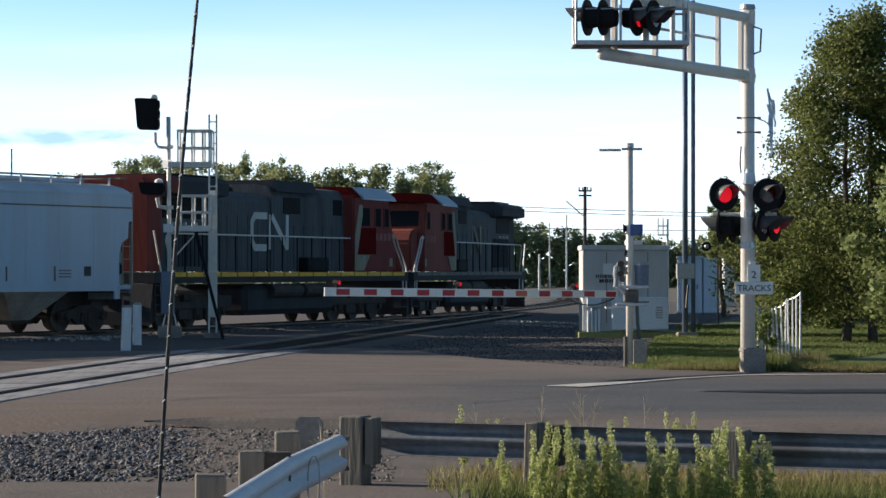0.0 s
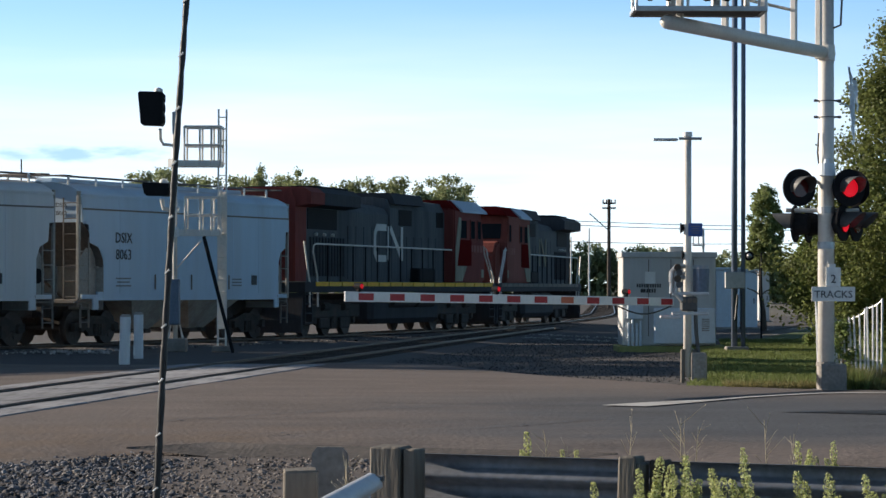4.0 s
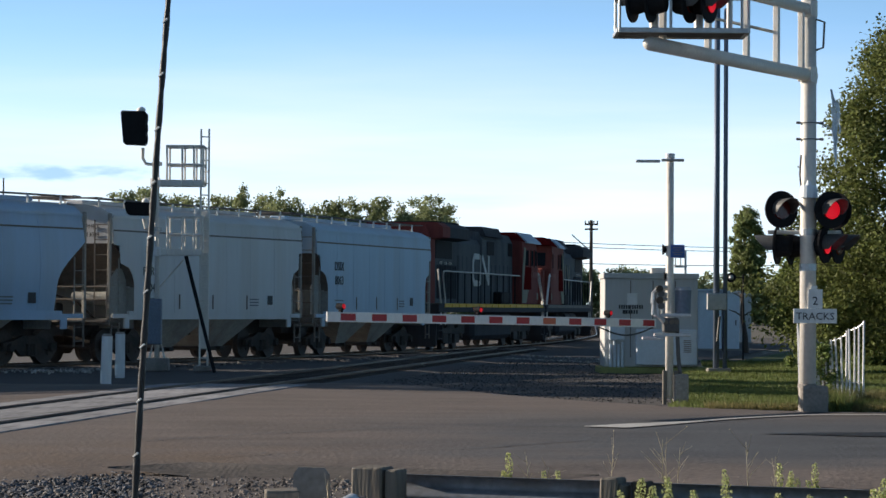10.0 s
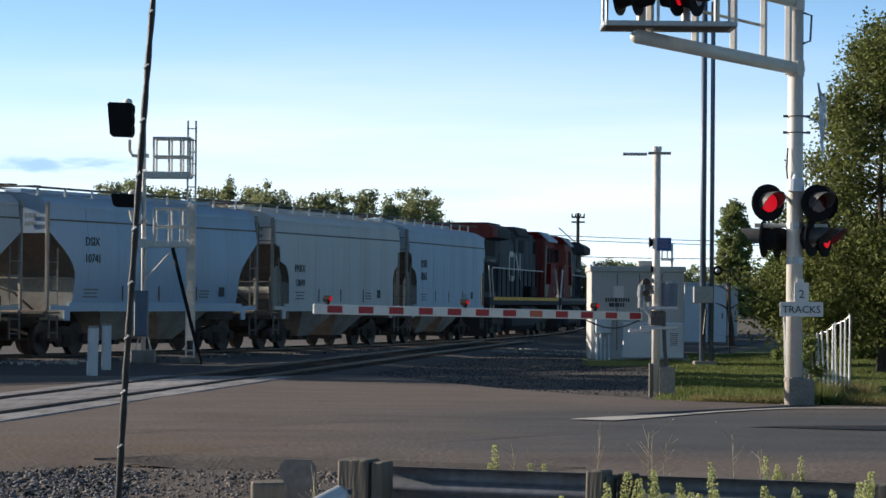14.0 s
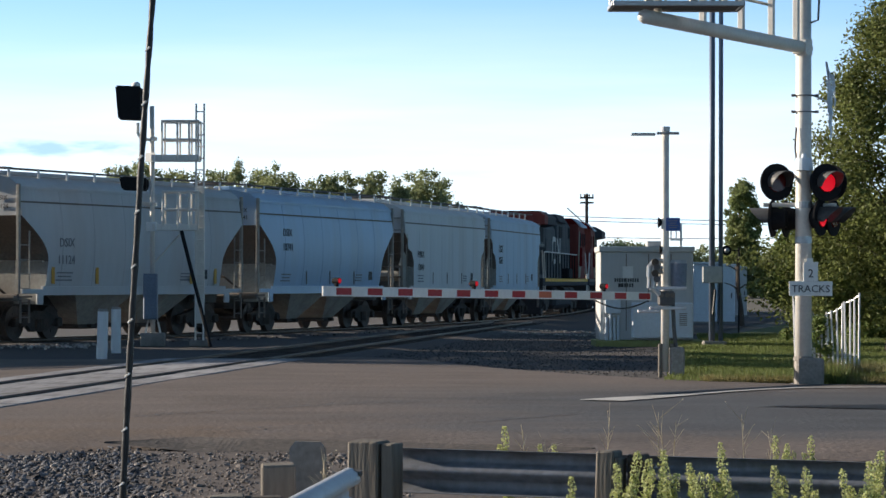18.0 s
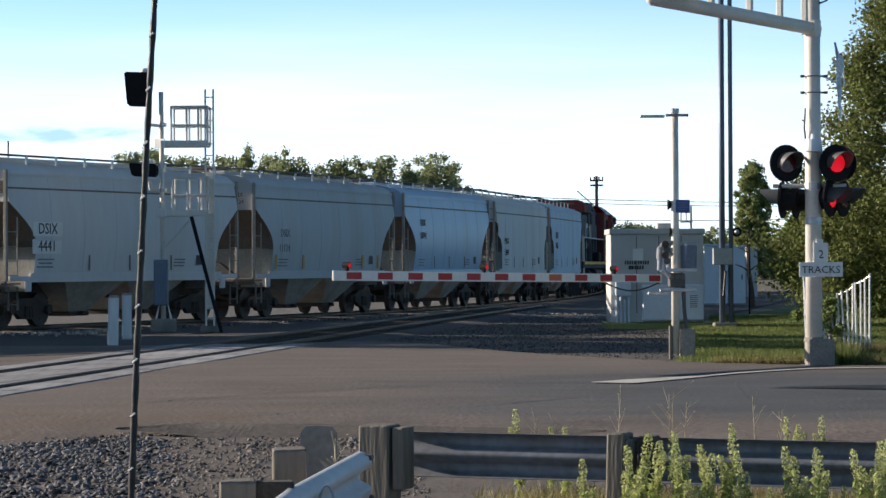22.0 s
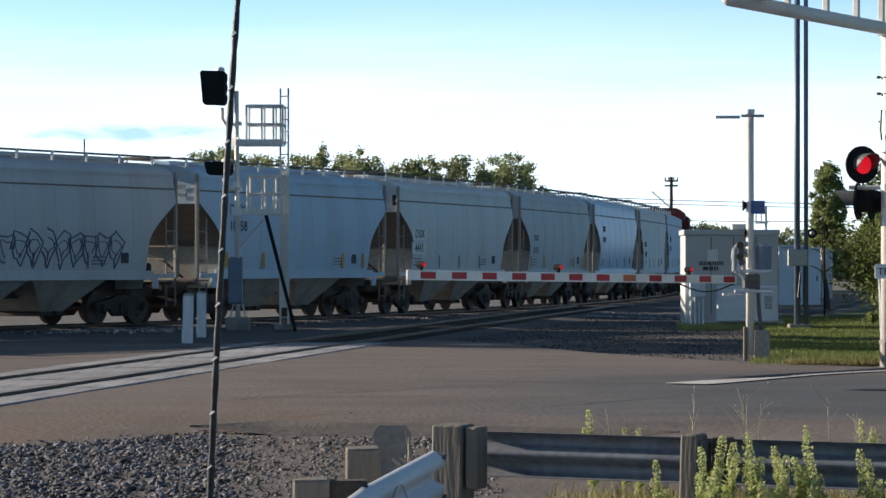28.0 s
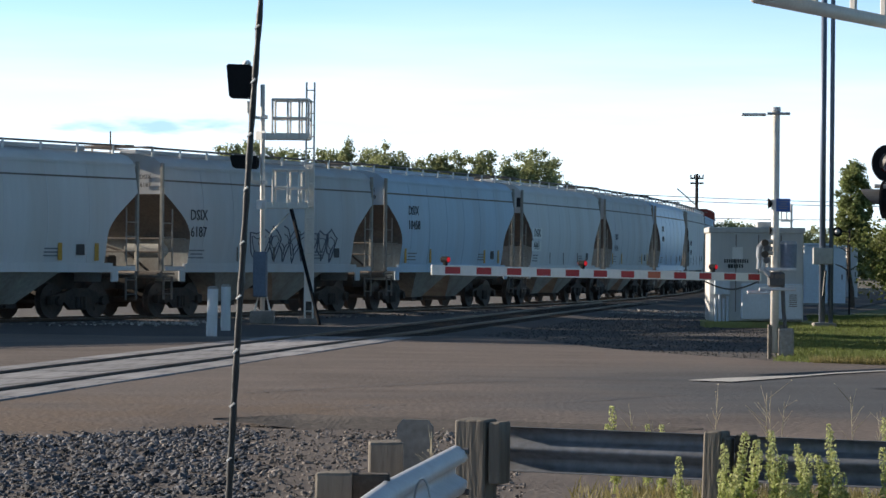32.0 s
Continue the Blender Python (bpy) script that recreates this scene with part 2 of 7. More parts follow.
M = dict(
    ground=surface("dry_earth", (0.13, 0.118, 0.095), 0.95, 0, 0.35, 9, 0.3, 0.4, (0.10, 0.11, 0.05), 0.5),
    asphalt=surface("worn_asphalt", (0.156, 0.128, 0.113), 0.85, 0, 0.48, 13, 0.30, 0.8, (0.098, 0.086, 0.08), 0.5, spec=0.3),
    worn_edge=surface("crumbled_asphalt", (0.085, 0.073, 0.066), 0.95, 0, 0.45, 12, 1.0, 0.8, (0.13, 0.108, 0.095), 0.6),
    # also colours the shadow streak painted on the road
    tar_and_shade=surface("tar_and_shade", (0.02, 0.02, 0.022), 0.5, 0, 0.2, 12, 1, 0.2),
    gravel=surface("gravel_bed", (0.125, 0.105, 0.096), 0.95, 0, 0.45, 22, 1.2, 0.8, (0.10, 0.085, 0.075), 0.6),
    stone=surface("crushed_stone", (0.25, 0.225, 0.205), 0.9, 0, 0.2, 40, 8, 0.4, per_object=0.55),
    stone_pale_and_sunlit=surface("pale_and_sunlit_stones", (0.36, 0.34, 0.32), 0.9, 0, 0.2, 40, 8, 0.4, per_island=0.5),
    stones=surface("crushed_stones", (0.185, 0.163, 0.15), 0.9, 0, 0.2, 40, 8, 0.4, per_island=0.75),
    stones_shaded=surface("shaded_crushed_stones", (0.104, 0.106, 0.117), 0.8, 0, 0.2, 40, 8, 0.4, per_island=0.95),
    ballast=surface("dark_ballast", (0.088, 0.080, 0.078), 0.95, 0, 0.45, 14, 0.7, 0.9, (0.035, 0.034, 0.036), 0.5),
    ballast_stones=surface("ballast_stones", (0.082, 0.08, 0.083), 0.95, 0, 0.25, 20, 3, 0.4, per_island=0.6),
    concrete=surface("weathered_concrete", (0.30, 0.275, 0.25), 0.85, 0, 0.35, 20, 1.0, 0.3, (0.12, 0.108, 0.098), 0.85, per_object=0.15),
    panel=surface("streaked_panel", (0.31, 0.31, 0.325), 0.85, 0, 0.55, 7.0, 1.6, 0.3, (0.095, 0.088, 0.086), 0.95, streak=True, per_object=0.2),
    rail=surface("rail_steel", (0.10, 0.075, 0.06), 0.5, 0.6, 0.3, 30, 2, 0.2),
    rail_top=surface("polished_rail", (0.45, 0.43, 0.42), 0.3, 1.0, 0.15, 30, 2, 0.05),
    tie=surface("creosoted_tie", (0.05, 0.04, 0.033), 0.9, 0, 0.3, 25, 4, 0.4, per_island=0.3),
    grass=leafy("grass", (0.145, 0.18, 0.055), 0.35, 0.4),
    lawn=surface("lawn_soil", (0.085, 0.12, 0.035), 0.95, 0, 0.35, 12, 0.5, 0.6, (0.11, 0.105, 0.04), 0.5),
    dry_grass=leafy("dry_grass", (0.26, 0.23, 0.10), 0.35, 0.3),
    paint=surface("road_paint", (0.55, 0.54, 0.52), 0.8, 0, 0.3, 18, 1.2, 0.2, (0.20, 0.19, 0.18), 0.85),
    galv=surface("galvanised_steel", (0.46, 0.47, 0.48), 0.42, 0.75, 0.2, 14, 1.2, 0.06, (0.26, 0.25, 0.24), 0.4),
    alum=surface("aluminium_paint", (0.74, 0.71, 0.66), 0.55, 0.15, 0.12, 18, 1.0, 0.05, (0.36, 0.33, 0.28), 0.35),
    rail_grey=surface("dull_zinc", (0.22, 0.235, 0.265), 0.55, 0.35, 0.35, 16, 1.6, 0.10, (0.12, 0.10, 0.085), 0.75),
    zinc_bright=surface("bright_zinc", (0.62, 0.63, 0.66), 0.5, 0.3, 0.15, 12, 1.0, 0.06, (0.4, 0.38, 0.36), 0.3),
    timber=surface("weathered_timber", (0.185, 0.165, 0.14), 0.9, 0, 0.35, 28, 3.0, 0.6, (0.12, 0.10, 0.08), 0.5, streak=True),
    timber_dark=surface("treated_timber", (0.085, 0.07, 0.058), 0.9, 0, 0.3, 28, 3.0, 0.5),
    black=surface("black_paint", (0.018, 0.018, 0.02), 0.7, 0, 0.25, 20, 2, 0.05, spec=0.08),
    rubber=surface("black_sheath", (0.022, 0.021, 0.021), 0.4, 0, 0.2, 60, 5, 0.1),
    white=surface("white_paint", (0.82, 0.82, 0.80), 0.55, 0, 0.10, 14, 1.2, 0.05, (0.5, 0.47, 0.42), 0.3),
    bollard=surface("bollard_paint", (0.72, 0.74, 0.76), 0.6, 0, 0.12, 14, 2.5, 0.1, (0.42, 0.40, 0.36), 0.4, streak=True),
    red=surface("red_sheeting", (0.42, 0.018, 0.028), 0.45, 0, 0.15, 20, 2, 0.03),
    red_pale=surface("faded_sheeting", (0.55, 0.14, 0.07), 0.5, 0, 0.15, 20, 2, 0.03),
    shed=surface("shed_paint", (0.56, 0.56, 0.55), 0.6, 0, 0.10, 10, 1.0, 0.05, (0.42, 0.38, 0.32), 0.4, streak=True),
    shed_blue=surface("pale_cabinet", (0.70, 0.77, 0.84), 0.55, 0, 0.10, 12, 1.0, 0.04, (0.45, 0.44, 0.42), 0.3),
    skid=surface("skid_paint", (0.26, 0.27, 0.10), 0.8, 0, 0.25, 12, 1.5, 0.2),
    blue=surface("blue_sign", (0.05, 0.12, 0.36), 0.5, 0, 0.1, 20, 2, 0.02),
    dark_grey=surface("grey_casting", (0.12, 0.12, 0.125), 0.6, 0.3, 0.2, 20, 2, 0.1),
    steel_blue=surface("blue_grey_pole", (0.15, 0.19, 0.26), 0.5, 0.3, 0.2, 20, 1.0, 0.05),
    lens_dark=surface("unlit_lens", (0.10, 0.012, 0.01), 0.2, 0, 0.1, 30, 4, 0.02),
    lamp_red=glow("lit_red", (0.72, 0.006, 0.018), 0.6),
    lamp_small=glow("lit_red_small", (0.72, 0.010, 0.02), 0.32),
    hood_grey=surface("weathered_hood", (0.085, 0.085, 0.085), 0.5, 0, 0.25, 20, 3, 0.05),
    bark=surface("bark", (0.09, 0.07, 0.055), 0.95, 0, 0.35, 18, 2, 0.8),
    leaf_oak=leafy("oak_leaves", (0.145, 0.17, 0.055), 0.45, 0.5),
    leaf_green=leafy("bright_leaves", (0.215, 0.255, 0.10), 0.45, 0.35),
    leaf_mid=leafy("mid_leaves", (0.165, 0.215, 0.07), 0.45, 0.45),
    leaf_far_hazed=leafy("far_hazed_leaves", (0.27, 0.305, 0.155), 0.45, 0.35),
    weed=leafy("weed_leaves", (0.40, 0.45, 0.17), 0.4, 0.3),
    weed_head=leafy("weed_heads", (0.52, 0.55, 0.26), 0.4, 0.3),
    weed_dry=leafy("dry_stalks", (0.50, 0.45, 0.34), 0.3, 0.3),
    plastic=leafy("torn_plastic", (0.62, 0.70, 0.76), 0.4, 0.2),
    hop_blue=surface("pale_blue_car_paint", (0.52, 0.645, 0.765), 0.6, 0, 0.06, 6, 0.6, 0.04, (0.42, 0.46, 0.51), 0.55, streak=True, spec=0.18),
    hop_white=surface("off_white_car_paint", (0.70, 0.705, 0.71), 0.6, 0, 0.06, 6, 0.6, 0.04, (0.56, 0.51, 0.46), 0.5, streak=True, spec=0.15),
    hop_grey=surface("grey_car_paint", (0.56, 0.58, 0.60), 0.6, 0, 0.06, 6, 0.6, 0.04, (0.46, 0.42, 0.40), 0.55, streak=True, spec=0.15),
    hop_shiny=surface("glossy_blue_car_paint", (0.41, 0.56, 0.73), 0.4, 0, 0.06, 6, 0.6, 0.04, (0.38, 0.44, 0.50), 0.5, streak=True, spec=0.3),
    rust=surface("rusty_slope_sheet", (0.19, 0.16, 0.138), 0.85, 0, 0.3, 12, 1.2, 0.2, (0.15, 0.12, 0.10), 0.6),
    tan=surface("dusty_slope_sheet", (0.37, 0.365, 0.34), 0.85, 0, 0.25, 12, 1.2, 0.2, (0.22, 0.185, 0.15), 0.6),
    bay=surface("dusty_hopper_bay", (0.36, 0.345, 0.31), 0.85, 0, 0.3, 9, 1.0, 0.2, (0.19, 0.145, 0.11), 0.7),
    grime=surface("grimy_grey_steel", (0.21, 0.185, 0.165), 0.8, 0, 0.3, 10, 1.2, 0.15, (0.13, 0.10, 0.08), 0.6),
    running=surface("running_gear", (0.062, 0.054, 0.049), 0.8, 0.2, 0.35, 14, 2.0, 0.3, (0.11, 0.07, 0.05), 0.5),
    wheel=surface("wheel_steel", (0.09, 0.077, 0.07), 0.65, 0.5, 0.3, 14, 2, 0.2),
    letter=surface("black_lettering", (0.045, 0.045, 0.05), 0.6, 0, 0.2, 20, 3, 0.0),
    letter_faint=surface("faded_lettering", (0.22, 0.23, 0.25), 0.6, 0, 0.2, 20, 3, 0.0),
    letter_white=surface("white_lettering", (0.62, 0.62, 0.60), 0.6, 0, 0.15, 20, 3, 0.0, (0.35, 0.34, 0.33), 0.4),
    mark_orange=surface("reflective_yellow", (0.55, 0.30, 0.03), 0.5, 0, 0.15, 20, 3, 0.0),
    scrawl=surface("spray_paint", (0.14, 0.15, 0.19), 0.6, 0, 0.2, 20, 3, 0.0),
    loco_black=surface("locomotive_black", (0.056, 0.058, 0.066), 0.75, 0, 0.25, 10, 0.8, 0.05, (0.05, 0.046, 0.042), 0.5, streak=True, spec=0.12),
    visor=surface("visor_sheet", (0.42, 0.50, 0.60), 0.5, 0, 0.12, 10, 1.0, 0.03),
    loco_grey=surface("locomotive_grey", (0.108, 0.116, 0.125), 0.75, 0, 0.3, 10, 0.8, 0.05, (0.022, 0.024, 0.027), 0.6, streak=True, spec=0.12),
    loco_dark_red=surface("locomotive_dark_red", (0.13, 0.012, 0.012), 0.5, 0, 0.2, 10, 0.9, 0.05, spec=0.0),
    faded_red=surface("faded_red_marks", (0.36, 0.16, 0.14), 0.6, 0, 0.2, 10, 0.9, 0.02, spec=0.0),
    cream=surface("faded_cream_paint", (0.36, 0.33, 0.26), 0.7, 0, 0.3, 8, 0.9, 0.03, (0.16, 0.14, 0.12), 0.6, streak=True, spec=0.0),
    loco_orange=surface("locomotive_orange_red", (0.255, 0.074, 0.057), 0.75, 0, 0.25, 10, 0.9, 0.05, (0.20, 0.055, 0.04), 0.5, streak=True, spec=0.12),
    loco_red=surface("locomotive_red", (0.225, 0.056, 0.048), 0.75, 0, 0.25, 10, 0.9, 0.05, (0.16, 0.045, 0.035), 0.5, streak=True, spec=0.12),
    loco_yellow=surface("locomotive_yellow", (0.88, 0.48, 0.02), 0.6, 0, 0.2, 14, 1.5, 0.03),
    glass=surface("dark_glass", (0.02, 0.025, 0.03), 0.3, 0, 0.05, 5, 1, 0.0, spec=0.0),
)


M["panel"].node_tree.nodes["Mapping"].inputs["Scale"].default_value = (2.2, 0.28, 1.0)


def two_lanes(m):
    """The right-hand lanes take a cooler, darker tone, with a ragged edge."""
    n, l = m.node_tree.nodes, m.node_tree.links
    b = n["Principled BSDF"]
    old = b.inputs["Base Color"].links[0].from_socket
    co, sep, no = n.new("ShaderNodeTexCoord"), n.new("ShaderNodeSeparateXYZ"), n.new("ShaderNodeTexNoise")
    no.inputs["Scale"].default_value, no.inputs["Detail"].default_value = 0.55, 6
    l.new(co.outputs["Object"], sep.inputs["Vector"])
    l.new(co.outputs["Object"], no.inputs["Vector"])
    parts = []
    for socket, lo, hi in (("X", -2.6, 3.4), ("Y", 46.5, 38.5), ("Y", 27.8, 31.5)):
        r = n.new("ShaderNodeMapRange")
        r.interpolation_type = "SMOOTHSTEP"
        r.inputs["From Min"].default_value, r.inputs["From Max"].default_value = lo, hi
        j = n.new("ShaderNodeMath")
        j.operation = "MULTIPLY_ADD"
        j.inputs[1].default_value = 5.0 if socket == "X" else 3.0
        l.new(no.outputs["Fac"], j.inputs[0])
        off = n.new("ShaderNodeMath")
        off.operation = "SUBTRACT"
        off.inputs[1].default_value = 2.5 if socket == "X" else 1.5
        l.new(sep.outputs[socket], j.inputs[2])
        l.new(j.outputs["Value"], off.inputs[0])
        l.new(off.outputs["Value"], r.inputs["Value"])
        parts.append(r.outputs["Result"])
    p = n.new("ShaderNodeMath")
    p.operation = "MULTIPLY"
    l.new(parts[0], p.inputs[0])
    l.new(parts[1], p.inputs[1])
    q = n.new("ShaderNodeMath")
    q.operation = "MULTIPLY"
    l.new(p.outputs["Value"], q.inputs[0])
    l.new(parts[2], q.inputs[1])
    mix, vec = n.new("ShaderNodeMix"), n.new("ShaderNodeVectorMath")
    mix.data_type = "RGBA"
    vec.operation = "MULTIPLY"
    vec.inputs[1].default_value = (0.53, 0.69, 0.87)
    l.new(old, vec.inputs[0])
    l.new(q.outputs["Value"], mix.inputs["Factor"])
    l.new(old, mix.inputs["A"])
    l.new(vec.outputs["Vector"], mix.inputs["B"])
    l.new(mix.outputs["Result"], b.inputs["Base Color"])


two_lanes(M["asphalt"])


def along_road(m):
    """Wheel polish and dust drawn out along the road."""
    n, l = m.node_tree.nodes, m.node_tree.links
    b = n["Principled BSDF"]
    old = b.inputs["Base Color"].links[0].from_socket
    co, mp, no, r, v = n.new("ShaderNodeTexCoord"), n.new("ShaderNodeMapping"), n.new("ShaderNodeTexNoise"), n.new("ShaderNodeMapRange"), n.new("ShaderNodeVectorMath")
    mp.inputs["Scale"].default_value, mp.inputs["Rotation"].default_value = (0.30, 0.75, 1), (0, 0, radians(-6))
    no.inputs["Scale"].default_value, no.inputs["Detail"].default_value, no.inputs["Roughness"].default_value = 1.0, 7, 0.65
    r.inputs["From Min"].default_value, r.inputs["From Max"].default_value = 0.32, 0.68
    r.inputs["To Min"].default_value, r.inputs["To Max"].default_value = 0.84, 1.16
    v.operation = "SCALE"
    l.new(co.outputs["Object"], mp.inputs["Vector"])
    l.new(mp.outputs["Vector"], no.inputs["Vector"])
    l.new(no.outputs["Fac"], r.inputs["Value"])
    l.new(old, v.inputs[0])
    l.new(r.outputs["Result"], v.inputs["Scale"])
    l.new(v.outputs["Vector"], b.inputs["Base Color"])


along_road(M["asphalt"])


def dusty_corner(m):
    """Brown dirt carried from the verge over the corner of the road by the crossing."""
    n, l = m.node_tree.nodes, m.node_tree.links
    b = n["Principled BSDF"]
    old = b.inputs["Base Color"].links[0].from_socket
    co, sep, no = n.new("ShaderNodeTexCoord"), n.new("ShaderNodeSeparateXYZ"), n.new("ShaderNodeTexNoise")
    no.inputs["Scale"].default_value, no.inputs["Detail"].default_value = 0.7, 7
    l.new(co.outputs["Object"], sep.inputs["Vector"])
    l.new(co.outputs["Object"], no.inputs["Vector"])
    masks = []
    for socket, lo, hi in (("X", -0.6, -2.6), ("Y", 35.5, 30.0)):
        r = n.new("ShaderNodeMapRange")
        r.interpolation_type = "SMOOTHSTEP"
        r.inputs["From Min"].default_value, r.inputs["From Max"].default_value = lo, hi
        l.new(sep.outputs[socket], r.inputs["Value"])
        masks.append(r.outputs["Result"])
    fleck = n.new("ShaderNodeMapRange")
    fleck.inputs["From Min"].default_value, fleck.inputs["From Max"].default_value = 0.36, 0.58
    l.new(no.outputs["Fac"], fleck.inputs["Value"])
    p, q, mix = n.new("ShaderNodeMath"), n.new("ShaderNodeMath"), n.new("ShaderNodeMix")
    p.operation = q.operation = "MULTIPLY"
    l.new(masks[0], p.inputs[0])
    l.new(masks[1], p.inputs[1])
    l.new(p.outputs["Value"], q.inputs[0])
    l.new(fleck.outputs["Result"], q.inputs[1])
    mix.data_type = "RGBA"
    mix.inputs["B"].default_value = (0.165, 0.122, 0.092, 1)
    l.new(q.outputs["Value"], mix.inputs["Factor"])
    l.new(old, mix.inputs["A"])
    l.new(mix.outputs["Result"], b.inputs["Base Color"])


dusty_corner(M["asphalt"])


# ---- mesh helpers ----
def part(name, bm, material, parent=None, label="", smooth=False):
    """Links a bmesh as one mesh object."""
    me = bpy.data.meshes.new(name)
    bm.to_mesh(me)
    bm.free()
    me.materials.append(material)
    if smooth:
        me.polygons.foreach_set("use_smooth", [True] * len(me.polygons))
    ob = new(name, me)
    ob.parent = parent
    if label:
        ob["label"] = label
    return ob


def sheet(name, verts, faces, material, parent=None, label=""):
    me = bpy.data.meshes.new(name)
    me.from_pydata(verts, [], faces)
    me.materials.append(material)
    ob = new(name, me)
    ob.parent = parent
    if label:
        ob["label"] = label
    return ob


def thing(name, label, category, m=None, group="", kind=""):
    ob = tagged(new(name), label, category, group, kind)
    if m is not None:
        ob.matrix_basis = m
    return ob


def box(bm, c, s, m=None, bevel=0.0):
    """A box of size s about c, its edges bevelled."""
    t = Matrix.Translation(c) @ Matrix.Diagonal((*s, 1))
    got = bmesh.ops.create_cube(bm, size=1.0, matrix=t)
    vs = got["verts"]
    if bevel:
        es = list({e for v in vs for e in v.link_edges})
        r = bmesh.ops.bevel(bm, geom=es, offset=bevel, segments=1, affect="EDGES")
        vs = list({v for f in r["faces"] for v in f.verts} | {v for v in vs if v.is_valid})
    if m is not None:
        bmesh.ops.transform(bm, matrix=m, verts=vs)
    return vs


def rod(bm, a, b, r, r2=None, seg=10, caps=True):
    """A round bar from a to b."""
    a, b = Vector(a), Vector(b)
    d = b - a
    m = Matrix.Translation((a + b) / 2) @ d.to_track_quat("Z", "Y").to_matrix().to_4x4()
    return bmesh.ops.create_cone(bm, cap_ends=caps, segments=seg, radius1=r, radius2=r if r2 is None else r2, depth=d.length, matrix=m)["verts"]


def pipe(bm, pts, r, seg=8):
    """One bent tube through the points."""
    pts = [Vector(p) for p in pts]
    rings = []
    side = None
    for i, p in enumerate(pts):
        d = (pts[min(i + 1, len(pts) - 1)] - pts[max(i - 1, 0)]).normalized()
        if side is None:
            side = d.orthogonal().normalized()
        side = (side - d * side.dot(d)).normalized()
        up = d.cross(side)
        rings.append([bm.verts.new(p + (side * math.cos(a) + up * math.sin(a)) * r) for a in np.linspace(0, 2 * math.pi, seg + 1)[:-1]])
    for a, b in zip(rings[:-1], rings[1:]):
        for j in range(seg):
            bm.faces.new((a[j], a[(j + 1) % seg], b[(j + 1) % seg], b[j]))
    bm.faces.new(rings[0][::-1])
    bm.faces.new(rings[-1])


def prism(bm, outline, lo, hi, axis="y"):
    """An outline of (u, v) drawn out from lo to hi along an axis."""
    def at(u, v, w):
        return {"y": (u, w, v), "x": (w, u, v), "z": (u, v, w)}[axis]
    a = [bm.verts.new(at(u, v, lo)) for u, v in outline]
    b = [bm.verts.new(at(u, v, hi)) for u, v in outline]
    n = len(a)
    fs = [bm.faces.new(a), bm.faces.new(b[::-1])]
    fs += [bm.faces.new((a[i], b[i], b[(i + 1) % n], a[(i + 1) % n])) for i in range(n)]
    bmesh.ops.recalc_face_normals(bm, faces=fs)
    return a + b


def lettering(text, size, material, parent, m, name="lettering", squeeze=1.0):
    """Words in the built-in font, as a thin mesh."""
    cu = bpy.data.curves.new("words", "FONT")
    cu.body, cu.size, cu.align_x, cu.align_y, cu.extrude = text, size, "CENTER", "CENTER", 0.004
    cu.resolution_u = 2
    ob = bpy.data.objects.new("words", cu)
    scene.collection.objects.link(ob)
    bpy.context.view_layer.update()
    me = bpy.data.meshes.new_from_object(ob.evaluated_get(bpy.context.evaluated_depsgraph_get()))
    bpy.data.objects.remove(ob)
    me.materials.clear()
    me.materials.append(material)
    me.transform(Matrix.Diagonal((squeeze, 1, 1, 1)))
    me.transform(m)
    o = new(name, me)
    o.parent = parent
    return o


UPRIGHT = Euler((radians(90), 0, 0)).to_matrix().to_4x4()      # words that face -Y


def leaves(points, size, rng, flat=0.0, long=1.6):
    """One pointed leaf at each point: verts and faces."""
    p = np.asarray(points, float)
    n = len(p)
    u = rng.normal(size=(n, 3))
    u[:, 2] *= 1 - flat
    u /= np.linalg.norm(u, axis=1, keepdims=True)
    w = np.cross(u, rng.normal(size=(n, 3)))
    w /= np.linalg.norm(w, axis=1, keepdims=True)
    s = (size * rng.uniform(0.6, 1.35, n))[:, None]
    v = np.empty((n, 4, 3))
    v[:, 0], v[:, 1], v[:, 2], v[:, 3] = p - u * s * long / 2, p + w * s * 0.5, p + u * s * long / 2, p - w * s * 0.5
    f = np.arange(4 * n).reshape(n, 4)
    return v.reshape(-1, 3), f


def cloud_mesh(name, verts, faces, material, parent=None):
    me = bpy.data.meshes.new(name)
    me.from_pydata(np.asarray(verts).tolist(), [], np.asarray(faces).tolist())
    me.materials.append(material)
    ob = new(name, me)
    ob.parent = parent
    return ob

# ---- tracks in plan ----
def track_table():
    """The curve of the main track: distance along it, place and heading."""
    s = np.linspace(-260, 420, 1361)
    q = np.clip(s, -48, 100) / 50
    head = 0.41433 - 0.40885 * q + 0.20313 * q ** 2 - 0.04425 * q ** 3
    x, y = np.cumsum(np.sin(head)) * 0.5, np.cumsum(np.cos(head)) * 0.5
    return s, x - np.interp(0, s, x) - 9.004, y - np.interp(0, s, y) + 80.766, head


TS, TX, TY, TH = track_table()
RAIL_Z = 0.045


def on_track(s):
    return np.interp(s, TS, TX), np.interp(s, TS, TY)


NEAR = np.polyfit([37, 44.4, 52.6, 61.6, 73, 96, 121], [-6.85, -6.0, -5.0, -3.75, -2.2, 0.9, 4.5], 2)


def near_x(y):
    return np.polyval(NEAR, y)


